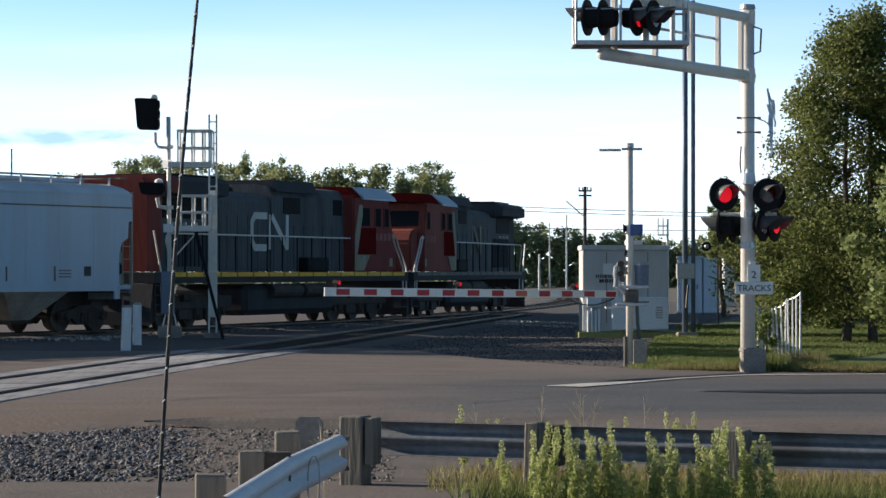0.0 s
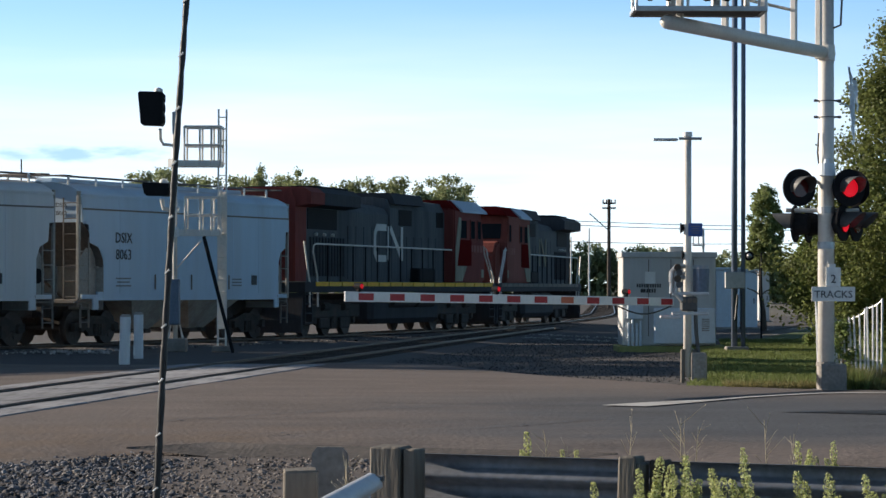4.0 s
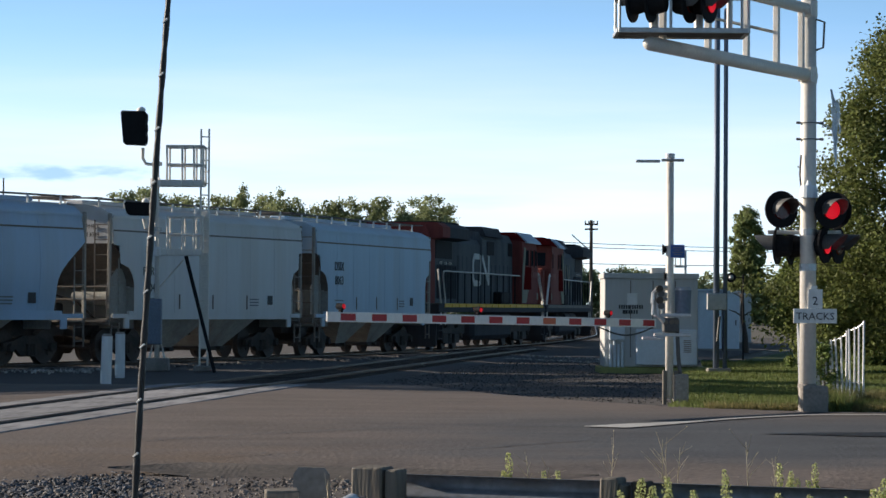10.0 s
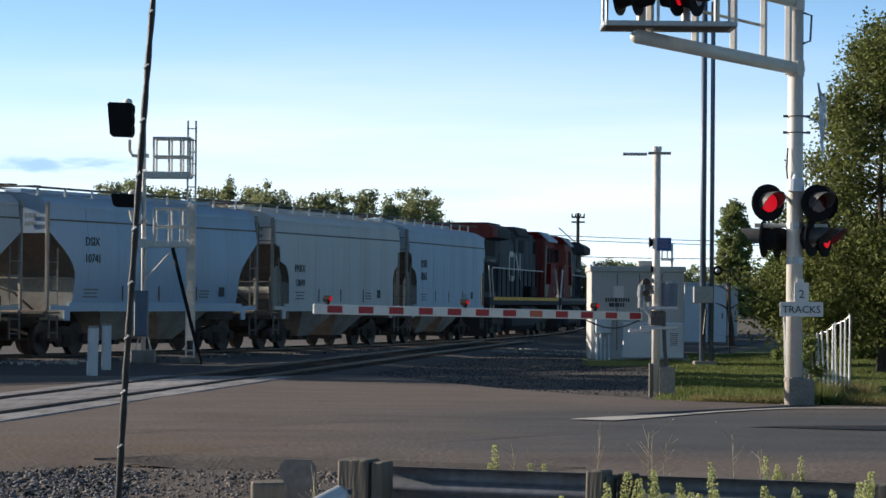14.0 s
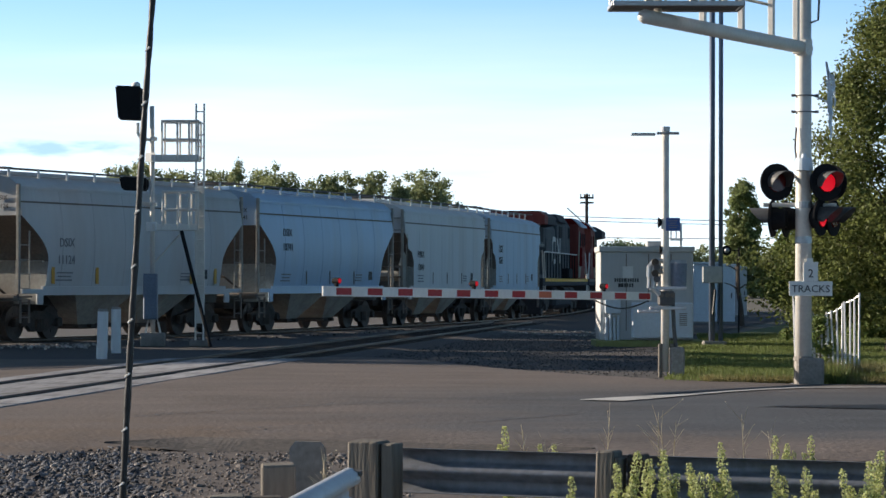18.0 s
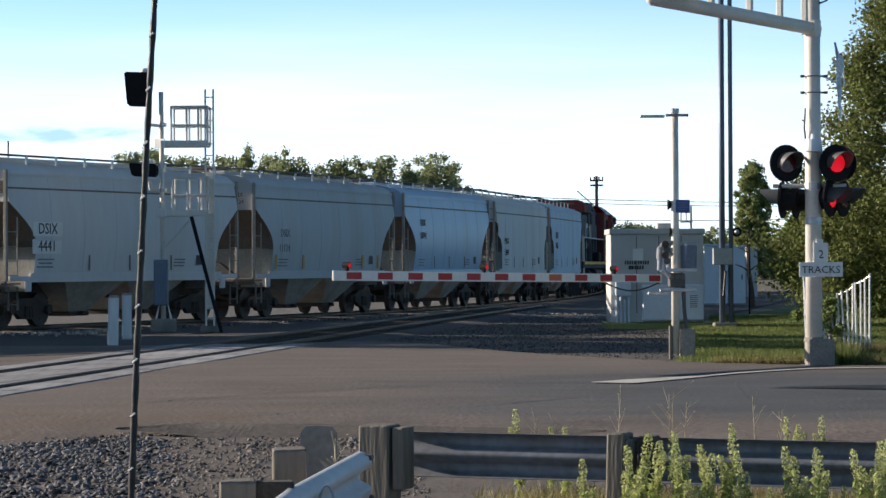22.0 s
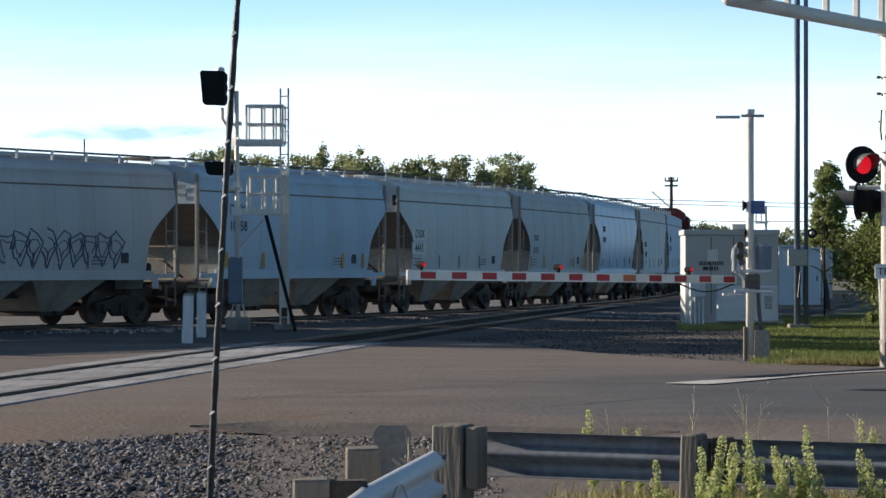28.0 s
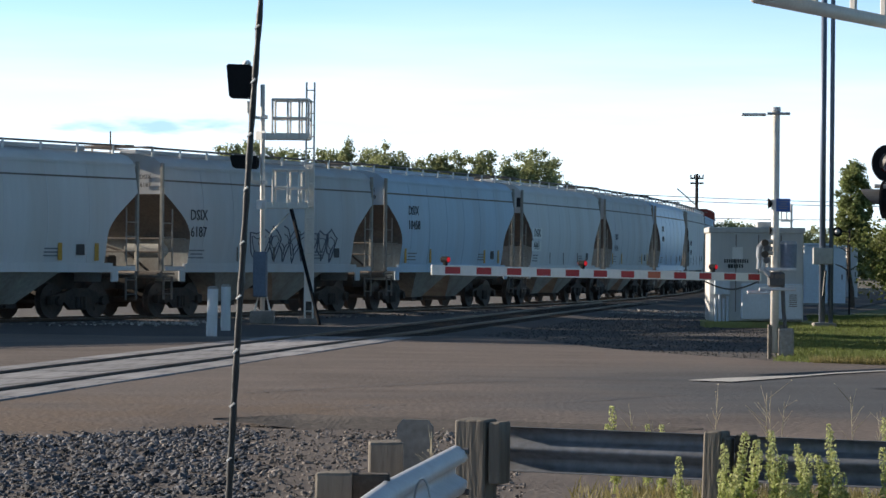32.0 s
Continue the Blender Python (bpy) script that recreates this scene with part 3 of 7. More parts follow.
def ribbon(line, offsets, zs):
    """A strip along a line of (x, y), with the given side offsets and heights: verts and faces."""
    line = np.asarray(line, float)
    d = np.gradient(line, axis=0)
    d /= np.linalg.norm(d, axis=1, keepdims=True)
    side = np.stack([d[:, 1], -d[:, 0]], 1)
    k = len(offsets)
    v = [(p[0] + q[0] * o, p[1] + q[1] * o, z) for p, q in zip(line, side) for o, z in zip(offsets, zs)]
    f = [(i * k + j, i * k + j + 1, i * k + k + j + 1, i * k + k + j) for i in range(len(line) - 1) for j in range(k - 1)]
    return v, f


# ---- ground ----
def make_ground():
    rng = np.random.default_rng(5)
    R = 2400
    v = [(-R, -R, -0.12), (R, -R, -0.12), (R, R, -0.12), (-R, R, -0.12)]
    tagged(sheet("ground", v, [(0, 1, 2, 3)], M["ground"]), "flat dry earth ground round the level crossing", "ground", kind="structure")

    # asphalt: near edge and far edge, left to right
    near = [(-90, 24), (-30, 25), (-8, 25.4), (-4.2, 26.2), (-3.5, 28.0), (-2.5, 28.9), (-1.2, 28.6), (1, 27.6), (4, 26.6), (10, 25.6), (30, 23), (90, 14)]
    far = [(-90, 66), (-30, 63), (-14, 61.5), (-9, 60.5), (-4.6, 60.5), (-1.7, 63.3), (-0.3, 61.0), (0.75, 56.6), (2.3, 51.9), (3.9, 48.6), (6, 46.6), (10, 45.6), (30, 42), (90, 34)]

    def edge(pts, n, wob):
        p = np.array(pts, float)
        x = np.concatenate([np.linspace(-90, -14, 20)[:-1], np.linspace(-14, 14, n), np.linspace(14, 90, 20)[1:]])
        y = np.interp(x, p[:, 0], p[:, 1])
        k = np.ones(5) / 5
        y2 = np.convolve(np.pad(y, 2, mode="edge"), k, mode="valid")
        return x, y2 + rng.normal(0, wob, len(x)) * (abs(x) < 14)
    x, a = edge(near, 160, 0.10)
    _, b = edge(far, 160, 0.10)
    rows = 14
    v, f = [], []
    for i in range(len(x)):
        for j in range(rows + 1):
            w = j / rows
            yy = a[i] * (1 - w) + b[i] * w
            z = 0.012 * noise.noise((x[i] * 0.25, yy * 0.25, 3)) if 0 < j < rows else -0.066
            v.append((x[i], yy, z))
    k = rows + 1
    f = [(i * k + j, i * k + k + j, i * k + k + j + 1, i * k + j + 1) for i in range(len(x) - 1) for j in range(rows)]
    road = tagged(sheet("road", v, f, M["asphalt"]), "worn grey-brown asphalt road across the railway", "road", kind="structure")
    road.data.polygons.foreach_set("use_smooth", [True] * len(f))
    # foreground gravel, ballast and lawn
    v = [(-60, -30, -0.07), (60, -30, -0.07), (60, 29.5, -0.07), (-60, 29.5, -0.07)]
    tagged(sheet("gravel_verge", v, [(0, 1, 2, 3)], M["gravel"]), "brown gravel verge behind the guardrail", "gravel", kind="structure")
    pts = [(-14, 58), (-3, 62), (0, 60), (3.9, 46.4), (5.3, 46.4), (5.6, 58), (8.2, 73), (9.6, 95), (16, 130), (30, 170), (26, 176), (-30, 120), (-40, 70)]
    tagged(sheet("ballast_bed", [(p, q, -0.085) for p, q in pts], [tuple(range(len(pts)))], M["ballast"]), "dark crushed ballast between the two tracks", "ballast", kind="structure")
    pts = [(4.55, 46.15), (8, 45.4), (60, 41), (60, 140), (20, 140), (11.5, 100), (8.4, 84), (7.35, 74), (5.8, 60), (4.9, 50)]
    tagged(sheet("lawn", [(p, q, -0.06) for p, q in pts], [tuple(range(len(pts)))], M["lawn"]), "mown green lawn under the trees", "lawn", kind="structure")

    # paint on the road: a wedge that thins into an edge line
    line = [(2.04, 38.5), (2.6, 38.75), (3.15, 39.5), (3.7, 40.3), (4.35, 41.5), (5.0, 42.4), (5.7, 43.2), (8, 43.6), (14, 43.6)]
    wide = [0.05, 0.62, 0.46, 0.22, 0.17, 0.15, 0.13, 0.11, 0.10]
    v = [(p, q + s * w, 0.015) for (p, q), w in zip(line, wide) for s in (-1, 1)]
    f = [(2 * i, 2 * i + 2, 2 * i + 3, 2 * i + 1) for i in range(len(line) - 1)]
    tagged(sheet("road_marking", v, f, M["paint"]), "worn white painted edge line on the asphalt", "road marking", kind="structure")
    # broken dark edge of the asphalt along the gravel
    q = np.linspace(-3.3, 1.6, 90)
    edge_y = np.interp(q, [p[0] for p in near], [p[1] for p in near])
    width = np.array([0.01 + 0.40 * max(0.0, noise.noise((t * 0.8, 4.2, 0.5))) + 0.10 * max(0.0, noise.noise((t * 4.0, 1.2, 0.5))) for t in q])
    v = [(t, e + o, z) for t, e, w in zip(q, edge_y, width) for env in (max(0.02, min(1, (t + 3.3) / 0.9, (1.6 - t) / 0.9)),) for o, z in (((-0.85 - 0.9 * w) * env, -0.066 * env - 0.002), (w * 0.7 * env, 0.013))]
    f = [(2 * i, 2 * i + 2, 2 * i + 3, 2 * i + 1) for i in range(len(q) - 1)]
    tagged(sheet("asphalt_edge", v, f, M["worn_edge"]), "broken dark edge of the asphalt", "road edge", kind="structure")
    # fine cracks in the road
    for pts in ([(-3.6, 33.5), (-2.6, 35.2), (-1.9, 36.1), (-0.9, 37.5), (-0.2, 37.9)], [(-2.6, 30.4), (-1.2, 31.6), (0.4, 32.3), (1.9, 34.6)], [(2.4, 44.6), (1.2, 45.4), (0.3, 46.4)], [(-1.6, 51.8), (-0.2, 52.6), (0.6, 53.9)]):
        line = np.array([np.interp(np.linspace(0, len(pts) - 1, 40), range(len(pts)), [p[i] for p in pts]) for i in (0, 1)]).T
        line += rng.normal(0, 0.035, line.shape)
        v, f = ribbon(line, [-0.018, 0.018], [0.014, 0.014])
        tagged(sheet("road_crack", v, f, M["tar_and_shade"]), "thin dark crack in the asphalt", "road crack", kind="structure")
    # shadow streak, painted dark on the road
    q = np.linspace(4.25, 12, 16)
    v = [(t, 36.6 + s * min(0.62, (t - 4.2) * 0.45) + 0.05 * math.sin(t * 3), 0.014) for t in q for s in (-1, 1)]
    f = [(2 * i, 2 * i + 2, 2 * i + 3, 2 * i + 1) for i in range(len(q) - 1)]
    tagged(sheet("tar_patch", v, f, M["tar_and_shade"]), "dark shadow streak painted on the asphalt", "tar patch", kind="structure")


make_ground()


# ---- tracks ----
def make_tracks():
    rng = np.random.default_rng(8)
    main = thing("railway_track", "main line of dark rails on timber ties and ballast", "railway track", kind="structure")
    s = np.linspace(-130, 330, 231)
    line = np.stack(on_track(s), 1)
    v, f = ribbon(line, [-3.2, -2.0, -1.5, 1.5, 2.0, 3.2], [-0.10, -0.03, -0.02, -0.02, -0.03, -0.10])
    sheet("ballast_shoulder", v, f, M["ballast"], main)
    for side in (-0.7525, 0.7525):
        o = [side - 0.06, side - 0.012, side - 0.036, side - 0.036, side + 0.036, side + 0.036, side + 0.012, side + 0.06]
        z = [-0.04, -0.03, 0.005, RAIL_Z, RAIL_Z, 0.005, -0.03, -0.04]
        v, f = ribbon(line, o, z)
        sheet("rail", v, f, M["rail"], main)
        v, f = ribbon(line, [side - 0.025, side + 0.025], [RAIL_Z + 0.002] * 2)
        sheet("rail_head", v, f, M["rail_top"], main, "bright worn running surface")
    bm = bmesh.new()
    for q in np.arange(-70, 200, 0.55):
        x, y = on_track(q)
        h = np.interp(q, TS, TH)
        m = Matrix.Translation((x, y, -0.035)) @ Matrix.Rotation(-h, 4, "Z")
        box(bm, (0, 0, 0), (2.6, 0.23, 0.05), m)
    tagged(part("ties", bm, M["tie"], main), kind="stuff")

    near = thing("siding_track", "nearer track set in concrete crossing panels", "railway track", kind="structure")
    y = np.linspace(-30, 112, 143)
    line = np.stack([near_x(y), y], 1)
    out = line[y > 59]
    v, f = ribbon(out, [-2.4, -1.6, 1.6, 2.4], [-0.10, -0.035, -0.035, -0.10])
    sheet("ballast_shoulder", v, f, M["ballast"], near)
    for side in (-0.78, 0.78):
        o = [side - 0.06, side - 0.012, side - 0.036, side - 0.036, side + 0.036, side + 0.036, side + 0.012, side + 0.06]
        z = [-0.05, -0.04, -0.01, 0.042, 0.042, -0.01, -0.04, -0.05]
        v, f = ribbon(line, o, z)
        sheet("rail", v, f, M["rail"], near)
    bm = bmesh.new()
    for q in np.arange(59, 111.5, 0.55):
        d = math.atan(np.polyval(np.polyder(NEAR), q))
        box(bm, (0, 0, 0), (2.6, 0.23, 0.05), Matrix.Translation((near_x(q), q, -0.045)) @ Matrix.Rotation(-d, 4, "Z"))
    tagged(part("ties", bm, M["tie"], near), kind="stuff")

    # concrete panels: one between the rails, one outside each
    data = {}
    for key, w in (("gauge", 1.36), ("field", 0.62)):
        bm = bmesh.new()
        box(bm, (0, 0, 0), (w, 2.36, 0.06), None, 0.015)
        me = bpy.data.meshes.new("concrete_panel")
        bm.to_mesh(me)
        bm.free()
        me.materials.append(M["panel"])
        data[key] = me
    for q in np.arange(19.0, 58.0, 2.4):
        d = math.atan(np.polyval(np.polyder(NEAR), q))
        for key, off in (("gauge", 0.0), ("field", -1.18), ("field", 1.18)):
            ob = new("concrete_panel", data[key])
            ob.parent = near
            ob.matrix_basis = Matrix.Translation((near_x(q), q, 0.0)) @ Matrix.Rotation(-d + rng.normal(0, 0.002), 4, "Z") @ Matrix.Translation((off, 0, -0.020 + rng.uniform(0, 0.006)))
    # flangeways: dark gaps beside the rails
    v, f = ribbon(line[(y > 18) & (y < 59)], [-0.85, -0.70], [0.024, 0.024])
    v2, f2 = ribbon(line[(y > 18) & (y < 59)], [0.70, 0.85], [0.024, 0.024])
    n = len(v)
    sheet("flangeway", v + v2, f + [tuple(i + n for i in q) for q in f2], M["tar_and_shade"], near, "dark rubber flangeway filler")


make_tracks()


# ---- left railway signal with ladder and platforms ----
def make_left_signal():
    """A railway signal on a mast, its hoods turned away, with two platforms and a ladder."""
    k, Y = 73.5 / 4950, 73.5

    def X(p):
        return (p - 784) * k

    def Z(p):
        return 1.63 + (489.5 - p) * k
    g = thing("railway_signal", "silver railway signal mast with black hoods, two platforms and a ladder", "signal", pose(X(290), Y, -0.08))
    ox = X(290)

    def P(px, py, dy=0.0):
        return (X(px) - ox, dy, Z(py) + 0.08)
    bm = bmesh.new()
    rod(bm, (0, 0, 0.3), P(287, 180), 0.065, 0.06, 14)
    part("mast", bm, M["alum"], g, smooth=True)
    bm = bmesh.new()
    box(bm, (0, 0, 0.17), (0.62, 0.62, 0.36), None, 0.03)
    part("footing", bm, M["concrete"], g)
    bm = bmesh.new()
    for a in (-0.2, 0.2):
        prism(bm, [(a - 0.03, 0.34), (a + 0.03, 0.34), (a * 0.3, 0.95)], -0.02, 0.02)
    part("gusset", bm, M["alum"], g)
    bm = bmesh.new()
    box(bm, (-0.05, -0.14, 1.30), (0.36, 0.30, 1.2), None, 0.02)
    box(bm, (-0.05, -0.30, 1.30), (0.32, 0.02, 1.13), None, 0.008)
    part("relay_box", bm, M["steel_blue"], g, "grey equipment case on the mast")
    # hoods
    for name, cx, cy, w, h, lab in (("signal_head", 246, 175, 0.66, 0.90, "large black signal hood"), ("lower_signal_head", 255, 318, 0.72, 0.36, "small black signal hood")):
        c = P(cx, cy)
        bm = bmesh.new()
        prism(bm, [(c[0] - w / 2, c[2] + h / 2), (c[0] + w / 2, c[2] + h / 2 - 0.02), (c[0] + w / 2, c[2] - h / 2), (c[0] - w * 0.38, c[2] - h / 2 + 0.02)], -0.32, 0.32)
        bmesh.ops.bevel(bm, geom=bm.edges[:], offset=0.035, segments=2, affect="EDGES")
        head = part(name, bm, M["black"], g, lab)
        bm = bmesh.new()
        n = 3 if h > 0.5 else 1
        for i in range(n):
            zz = c[2] + (i - (n - 1) / 2) * 0.27
            rod(bm, (c[0] + w / 2 - 0.04, 0, zz), (c[0] + w / 2 + 0.035, 0, zz), 0.13, 0.10, 14)
        part("housing_back", bm, M["black"], head)
        bm = bmesh.new()
        top = c[2] + h / 2
        bmesh.ops.create_uvsphere(bm, u_segments=12, v_segments=8, radius=0.12, matrix=Matrix.Translation((c[0] + w * 0.28, 0, top + 0.02)) @ Matrix.Diagonal((1, 1, 0.8, 1)))
        part("cap", bm, M["white"], head, "pale domed cap", True)
    bm = bmesh.new()
    c = P(262, 210)
    pipe(bm, [(c[0], 0, c[2]), (c[0], 0, P(0, 228)[2]), (c[0] + 0.08, 0, P(0, 238)[2]), (0, 0, P(0, 240)[2])], 0.045)
    part("bracket", bm, M["alum"], g)
    bm = bmesh.new()
    c = P(262, 335)
    pipe(bm, [(c[0] + 0.05, 0, c[2]), (c[0] + 0.10, 0, P(0, 352)[2]), (0, 0, P(0, 356)[2])], 0.06)
    part("bracket", bm, M["alum"], g)
    bm = bmesh.new()
    bm.free()
    for py in (238, 270, 354):
        z = P(0, py)[2]
        bm = bmesh.new()
        rod(bm, (0, 0, z - 0.05), (0, 0, z + 0.05), 0.10, 0.10, 14)
        part("clamp", bm, M["galv"], g)
    # two platforms
    for floor, top, a, b in ((276, 208, 290, 372), (398, 332, 292, 372)):
        bm = bmesh.new()
        z = P(0, floor)[2]
        x0, x1 = P(a, 0)[0], P(b, 0)[0]
        box(bm, ((x0 + x1) / 2, -0.1, z), (x1 - x0, 0.8, 0.05))
        for yy in (-0.5, 0.3):
            box(bm, ((x0 + x1) / 2, yy, z + 0.05), (x1 - x0, 0.02, 0.16))
        box(bm, (x0, -0.1, z + 0.05), (0.02, 0.8, 0.16))
        plat = part("platform", bm, M["alum"], g)
        bm = bmesh.new()
        box(bm, (0, 0, 0), (0.34, 0.03, 0.24), pose(x0 - 0.04, -0.42, z + 0.06, 0, 0, -35), 0.01)
        part("end_plate", bm, M["white"], plat, "white plate at the platform's end")
        zt = P(0, top)[2]
        def bar(name, a, b):
            bm = bmesh.new()
            rod(bm, a, b, 0.031, seg=6)
            part(name, bm, M["alum"], plat)
        xs = x0 + (x1 - x0) * 0.22
        for yy in (-0.5, 0.3):
            for q in (0.22, 0.55, 0.80, 1.0):
                bar("rail_post", (x0 + (x1 - x0) * q, yy, z), (x0 + (x1 - x0) * q, yy, zt))
            for zz in (zt, (z + zt) / 2 + 0.02):
                bar("hand_bar", (xs, yy, zz), (x1, yy, zz))
        for zz in (zt, (z + zt) / 2 + 0.02):
            bar("hand_bar", (x1, -0.5, zz), (x1, 0.3, zz))
            bar("hand_bar", (xs, -0.5, zz), (xs, 0.3, zz))
    # ladder
    bm = bmesh.new()
    xa, xb = P(367, 0)[0], P(381, 0)[0]
    ztop = P(0, 180)[2]
    for x in (xa, xb):
        box(bm, (x, -0.30, ztop / 2 + 0.1), (0.045, 0.07, ztop - 0.1), None)
    for z in np.arange(0.35, ztop, 0.305):
        rod(bm, (xa, -0.30, z), (xb, -0.30, z), 0.016, seg=6)
    box(bm, ((xa + xb) / 2, -0.24, 2.4), (0.17, 0.02, 3.6))
    part("ladder", bm, M["alum"], g)
    bm = bmesh.new()
    box(bm, ((xa + xb) / 2, -0.30, 0.08), (0.5, 0.4, 0.16), None, 0.02)
    part("ladder_footing", bm, M["concrete"], g)
    # stays
    bm = bmesh.new()
    a, b = P(343, 402, -0.5), P(400, 612, -1.5)
    rod(bm, a, (b[0], b[1], 0.02), 0.05, 0.045, 8)
    part("stay", bm, M["black"], g, "slanting black stay")
    bm = bmesh.new()
    rod(bm, P(336, 408), P(288, 462), 0.022, seg=6)
    part("brace", bm, M["alum"], g)


make_left_signal()


# ---- bollards ----
def make_bollards():
    for x, y, h, dx in ((-7.02, 59.5, 1.06, 0.2), (-7.50, 66.4, 1.04, 0.0)):
        g = thing("bollard", "white-painted steel post beside the track", "bollard", pose(x, y, -0.1, 0.6, dx * 6), "track bollards")
        bm = bmesh.new()
        rod(bm, (0, 0, 0), (0, 0, h + 0.02), 0.115, 0.115, 18)
        part("post", bm, M["bollard"], g, smooth=False)
        bm = bmesh.new()
        rod(bm, (0, 0, h + 0.02), (0, 0, h + 0.07), 0.118, 0.09, 18)
        part("cap", bm, M["concrete"], g, "weathered concrete fill")
        bm = bmesh.new()
        box(bm, (-0.09, -0.075, 0.22), (0.05, 0.02, 0.26), None, 0.005)
        part("reflector", bm, M["white"], g)


make_bollards()


# ---- gate ----
GATE_ROOT, GATE_TIP = Vector((3.87, 49.5, 1.38)), Vector((-1.655, 42.2, 1.485))


def make_gate():
    k = 49.7 / 4950

    def X(p):
        return (p - 784) * k - (1196 - 784) * k

    def Z(p):
        return 1.63 + (489.5 - p) * k
    bx, by = (1196 - 784) * k, 49.7
    g = thing("crossing_gate", "silver crossing gate mast with its striped arm lowered", "crossing gate", pose(bx, by, -0.06))
    up = 0.06

    bm = bmesh.new()
    rod(bm, (0, 0, 0.1), (0, 0, Z(218) + up), 0.073, 0.068, 18)
    part("mast", bm, M["alum"], g, smooth=True)
    bm = bmesh.new()
    rod(bm, (0, 0, Z(222) + up), (0, 0, Z(214) + up), 0.085, 0.085, 14)
    part("mast_cap", bm, M["galv"], g)
    bm = bmesh.new()
    z = Z(226) + up
    rod(bm, (X(1180), -0.08, z), (X(1220), -0.08, z), 0.025, seg=8)
    part("crossbar", bm, M["galv"], g)
    bm = bmesh.new()
    box(bm, (X(1156), -0.08, z - 0.02), (0.44, 0.09, 0.05), None, 0.012)
    part("crossbar_lamp", bm, M["galv"], g)
    bm = bmesh.new()
    for xx in (-0.085, 0.12):
        box(bm, (xx, -0.02, 0.30), (0.07, 0.12, 0.60), None, 0.012)
    part("base_post", bm, M["timber"], g)
    bm = bmesh.new()
    box(bm, (0.21, 0.05, 0.27), (0.26, 0.34, 0.54), None, 0.03)
    part("base_block", bm, M["concrete"], g)
    # mechanism: housing, crank arms, weights
    bm = bmesh.new()
    rod(bm, (X(1220), 0.0, Z(502) + up), (X(1220), 0.0, Z(456) + up), 0.135, 0.15, 18)
    part("motor_housing", bm, M["steel_blue"], g, "grey round gate motor housing")
    bm = bmesh.new()
    rod(bm, (X(1220), 0.0, Z(456) + up), (X(1220), 0.0, Z(450) + up), 0.155, 0.13, 18)
    part("housing_lid", bm, M["galv"], g, "pale housing lid")
    for zz, dz in ((452, 0.0), (472, 0.03)):
        bm = bmesh.new()
        pipe(bm, [(-0.05, -0.10, Z(zz) + up), (-0.20, -0.12, Z(zz) + up), (-0.29, -0.12, Z(zz + 10) + up), (-0.30, -0.12, Z(zz + 28) + up)], 0.045 - dz * 0.3, 8)
        part("elbow", bm, M["galv"], g, "grey curved support arm")
        bm = bmesh.new()
        rod(bm, (-0.19, -0.20, Z(zz + 2) + up), (-0.19, -0.06, Z(zz + 2) + up), 0.065, 0.065, 12)
        part("hub", bm, M["timber_dark"], g, "rusty hub")
    for dx in (-0.08, 0.03, 0.12):
        bm = bmesh.new()
        rod(bm, (dx, -0.16, Z(512) + up), (dx, -0.13, Z(512) + up), 0.045, 0.04, 10)
        part("bolt_head", bm, M["rust"], g)
    bm = bmesh.new()
    for zz in (Z(500) + up, Z(535) + up):
        box(bm, (0.04, -0.12, zz), (0.66, 0.05, 0.06), None, 0.012)
        box(bm, (0.06, 0.14, zz), (0.60, 0.05, 0.06), None, 0.012)
    box(bm, (-0.30, -0.12, Z(541) + up), (0.40, 0.10, 0.06), None, 0.015)
    part("cradle", bm, M["zinc_bright"], g)
    bm = bmesh.new()
    box(bm, (0.02, -0.02, Z(518) + up), (0.30, 0.22, 0.26), None, 0.03)
    part("gearbox", bm, M["dark_grey"], g)
    bm = bmesh.new()
    pipe(bm, [(-0.06, -0.1, Z(465) + up), (-0.2, -0.12, Z(463) + up), (-0.22, -0.12, Z(500) + up), (-0.1, -0.12, Z(512) + up)], 0.05)
    pipe(bm, [(-0.06, 0.1, Z(472) + up), (-0.16, 0.1, Z(480) + up), (-0.14, 0.1, Z(505) + up)], 0.04)
    part("crank", bm, M["galv"], g)
    for zz in (Z(463) + up, Z(484) + up):
        bm = bmesh.new()
        rod(bm, (-0.16, -0.2, zz), (-0.16, -0.05, zz), 0.06, 0.06, 12)
        part("pivot_bolt", bm, M["dark_grey"], g)
    bm = bmesh.new()
    pipe(bm, [(0.14, 0.02, Z(520) + up), (0.16, 0.02, Z(570) + up), (0.20, 0.02, 0.5)], 0.035)
    part("conduit", bm, M["dark_grey"], g)
    bm = bmesh.new()
    rod(bm, (-0.13, 0.0, Z(384) + up), (-0.03, 0.0, Z(384) + up), 0.10, 0.02, 16)
    part("bell", bm, M["black"], g)
    bm = bmesh.new()
    rod(bm, (-0.10, 0.0, Z(432) + up), (-0.03, 0.0, Z(432) + up), 0.08, 0.02, 16)
    part("bell", bm, M["black"], g)
    bm = bmesh.new()
    box(bm, (X(1209), -0.10, Z(387) + up), (0.25, 0.015, 0.23), None, 0.004)
    sign = part("notice_sign", bm, M["blue"], g, "small blue notice plate")
    bm = bmesh.new()
    for i, (w, dz) in enumerate(((0.17, 0.06), (0.12, 0.02), (0.18, -0.02), (0.14, -0.06))):
        box(bm, (X(1209), -0.110, Z(387) + up + dz), (w, 0.004, 0.014))
    part("notice_bars", bm, M["letter_faint"], sign)
    # the arm
    d = GATE_TIP - GATE_ROOT
    L = d.length
    turn = Matrix.Translation(GATE_ROOT - Vector((bx, by, -0.06))) @ d.to_track_quat("X", "Z").to_matrix().to_4x4()
    bm = bmesh.new()
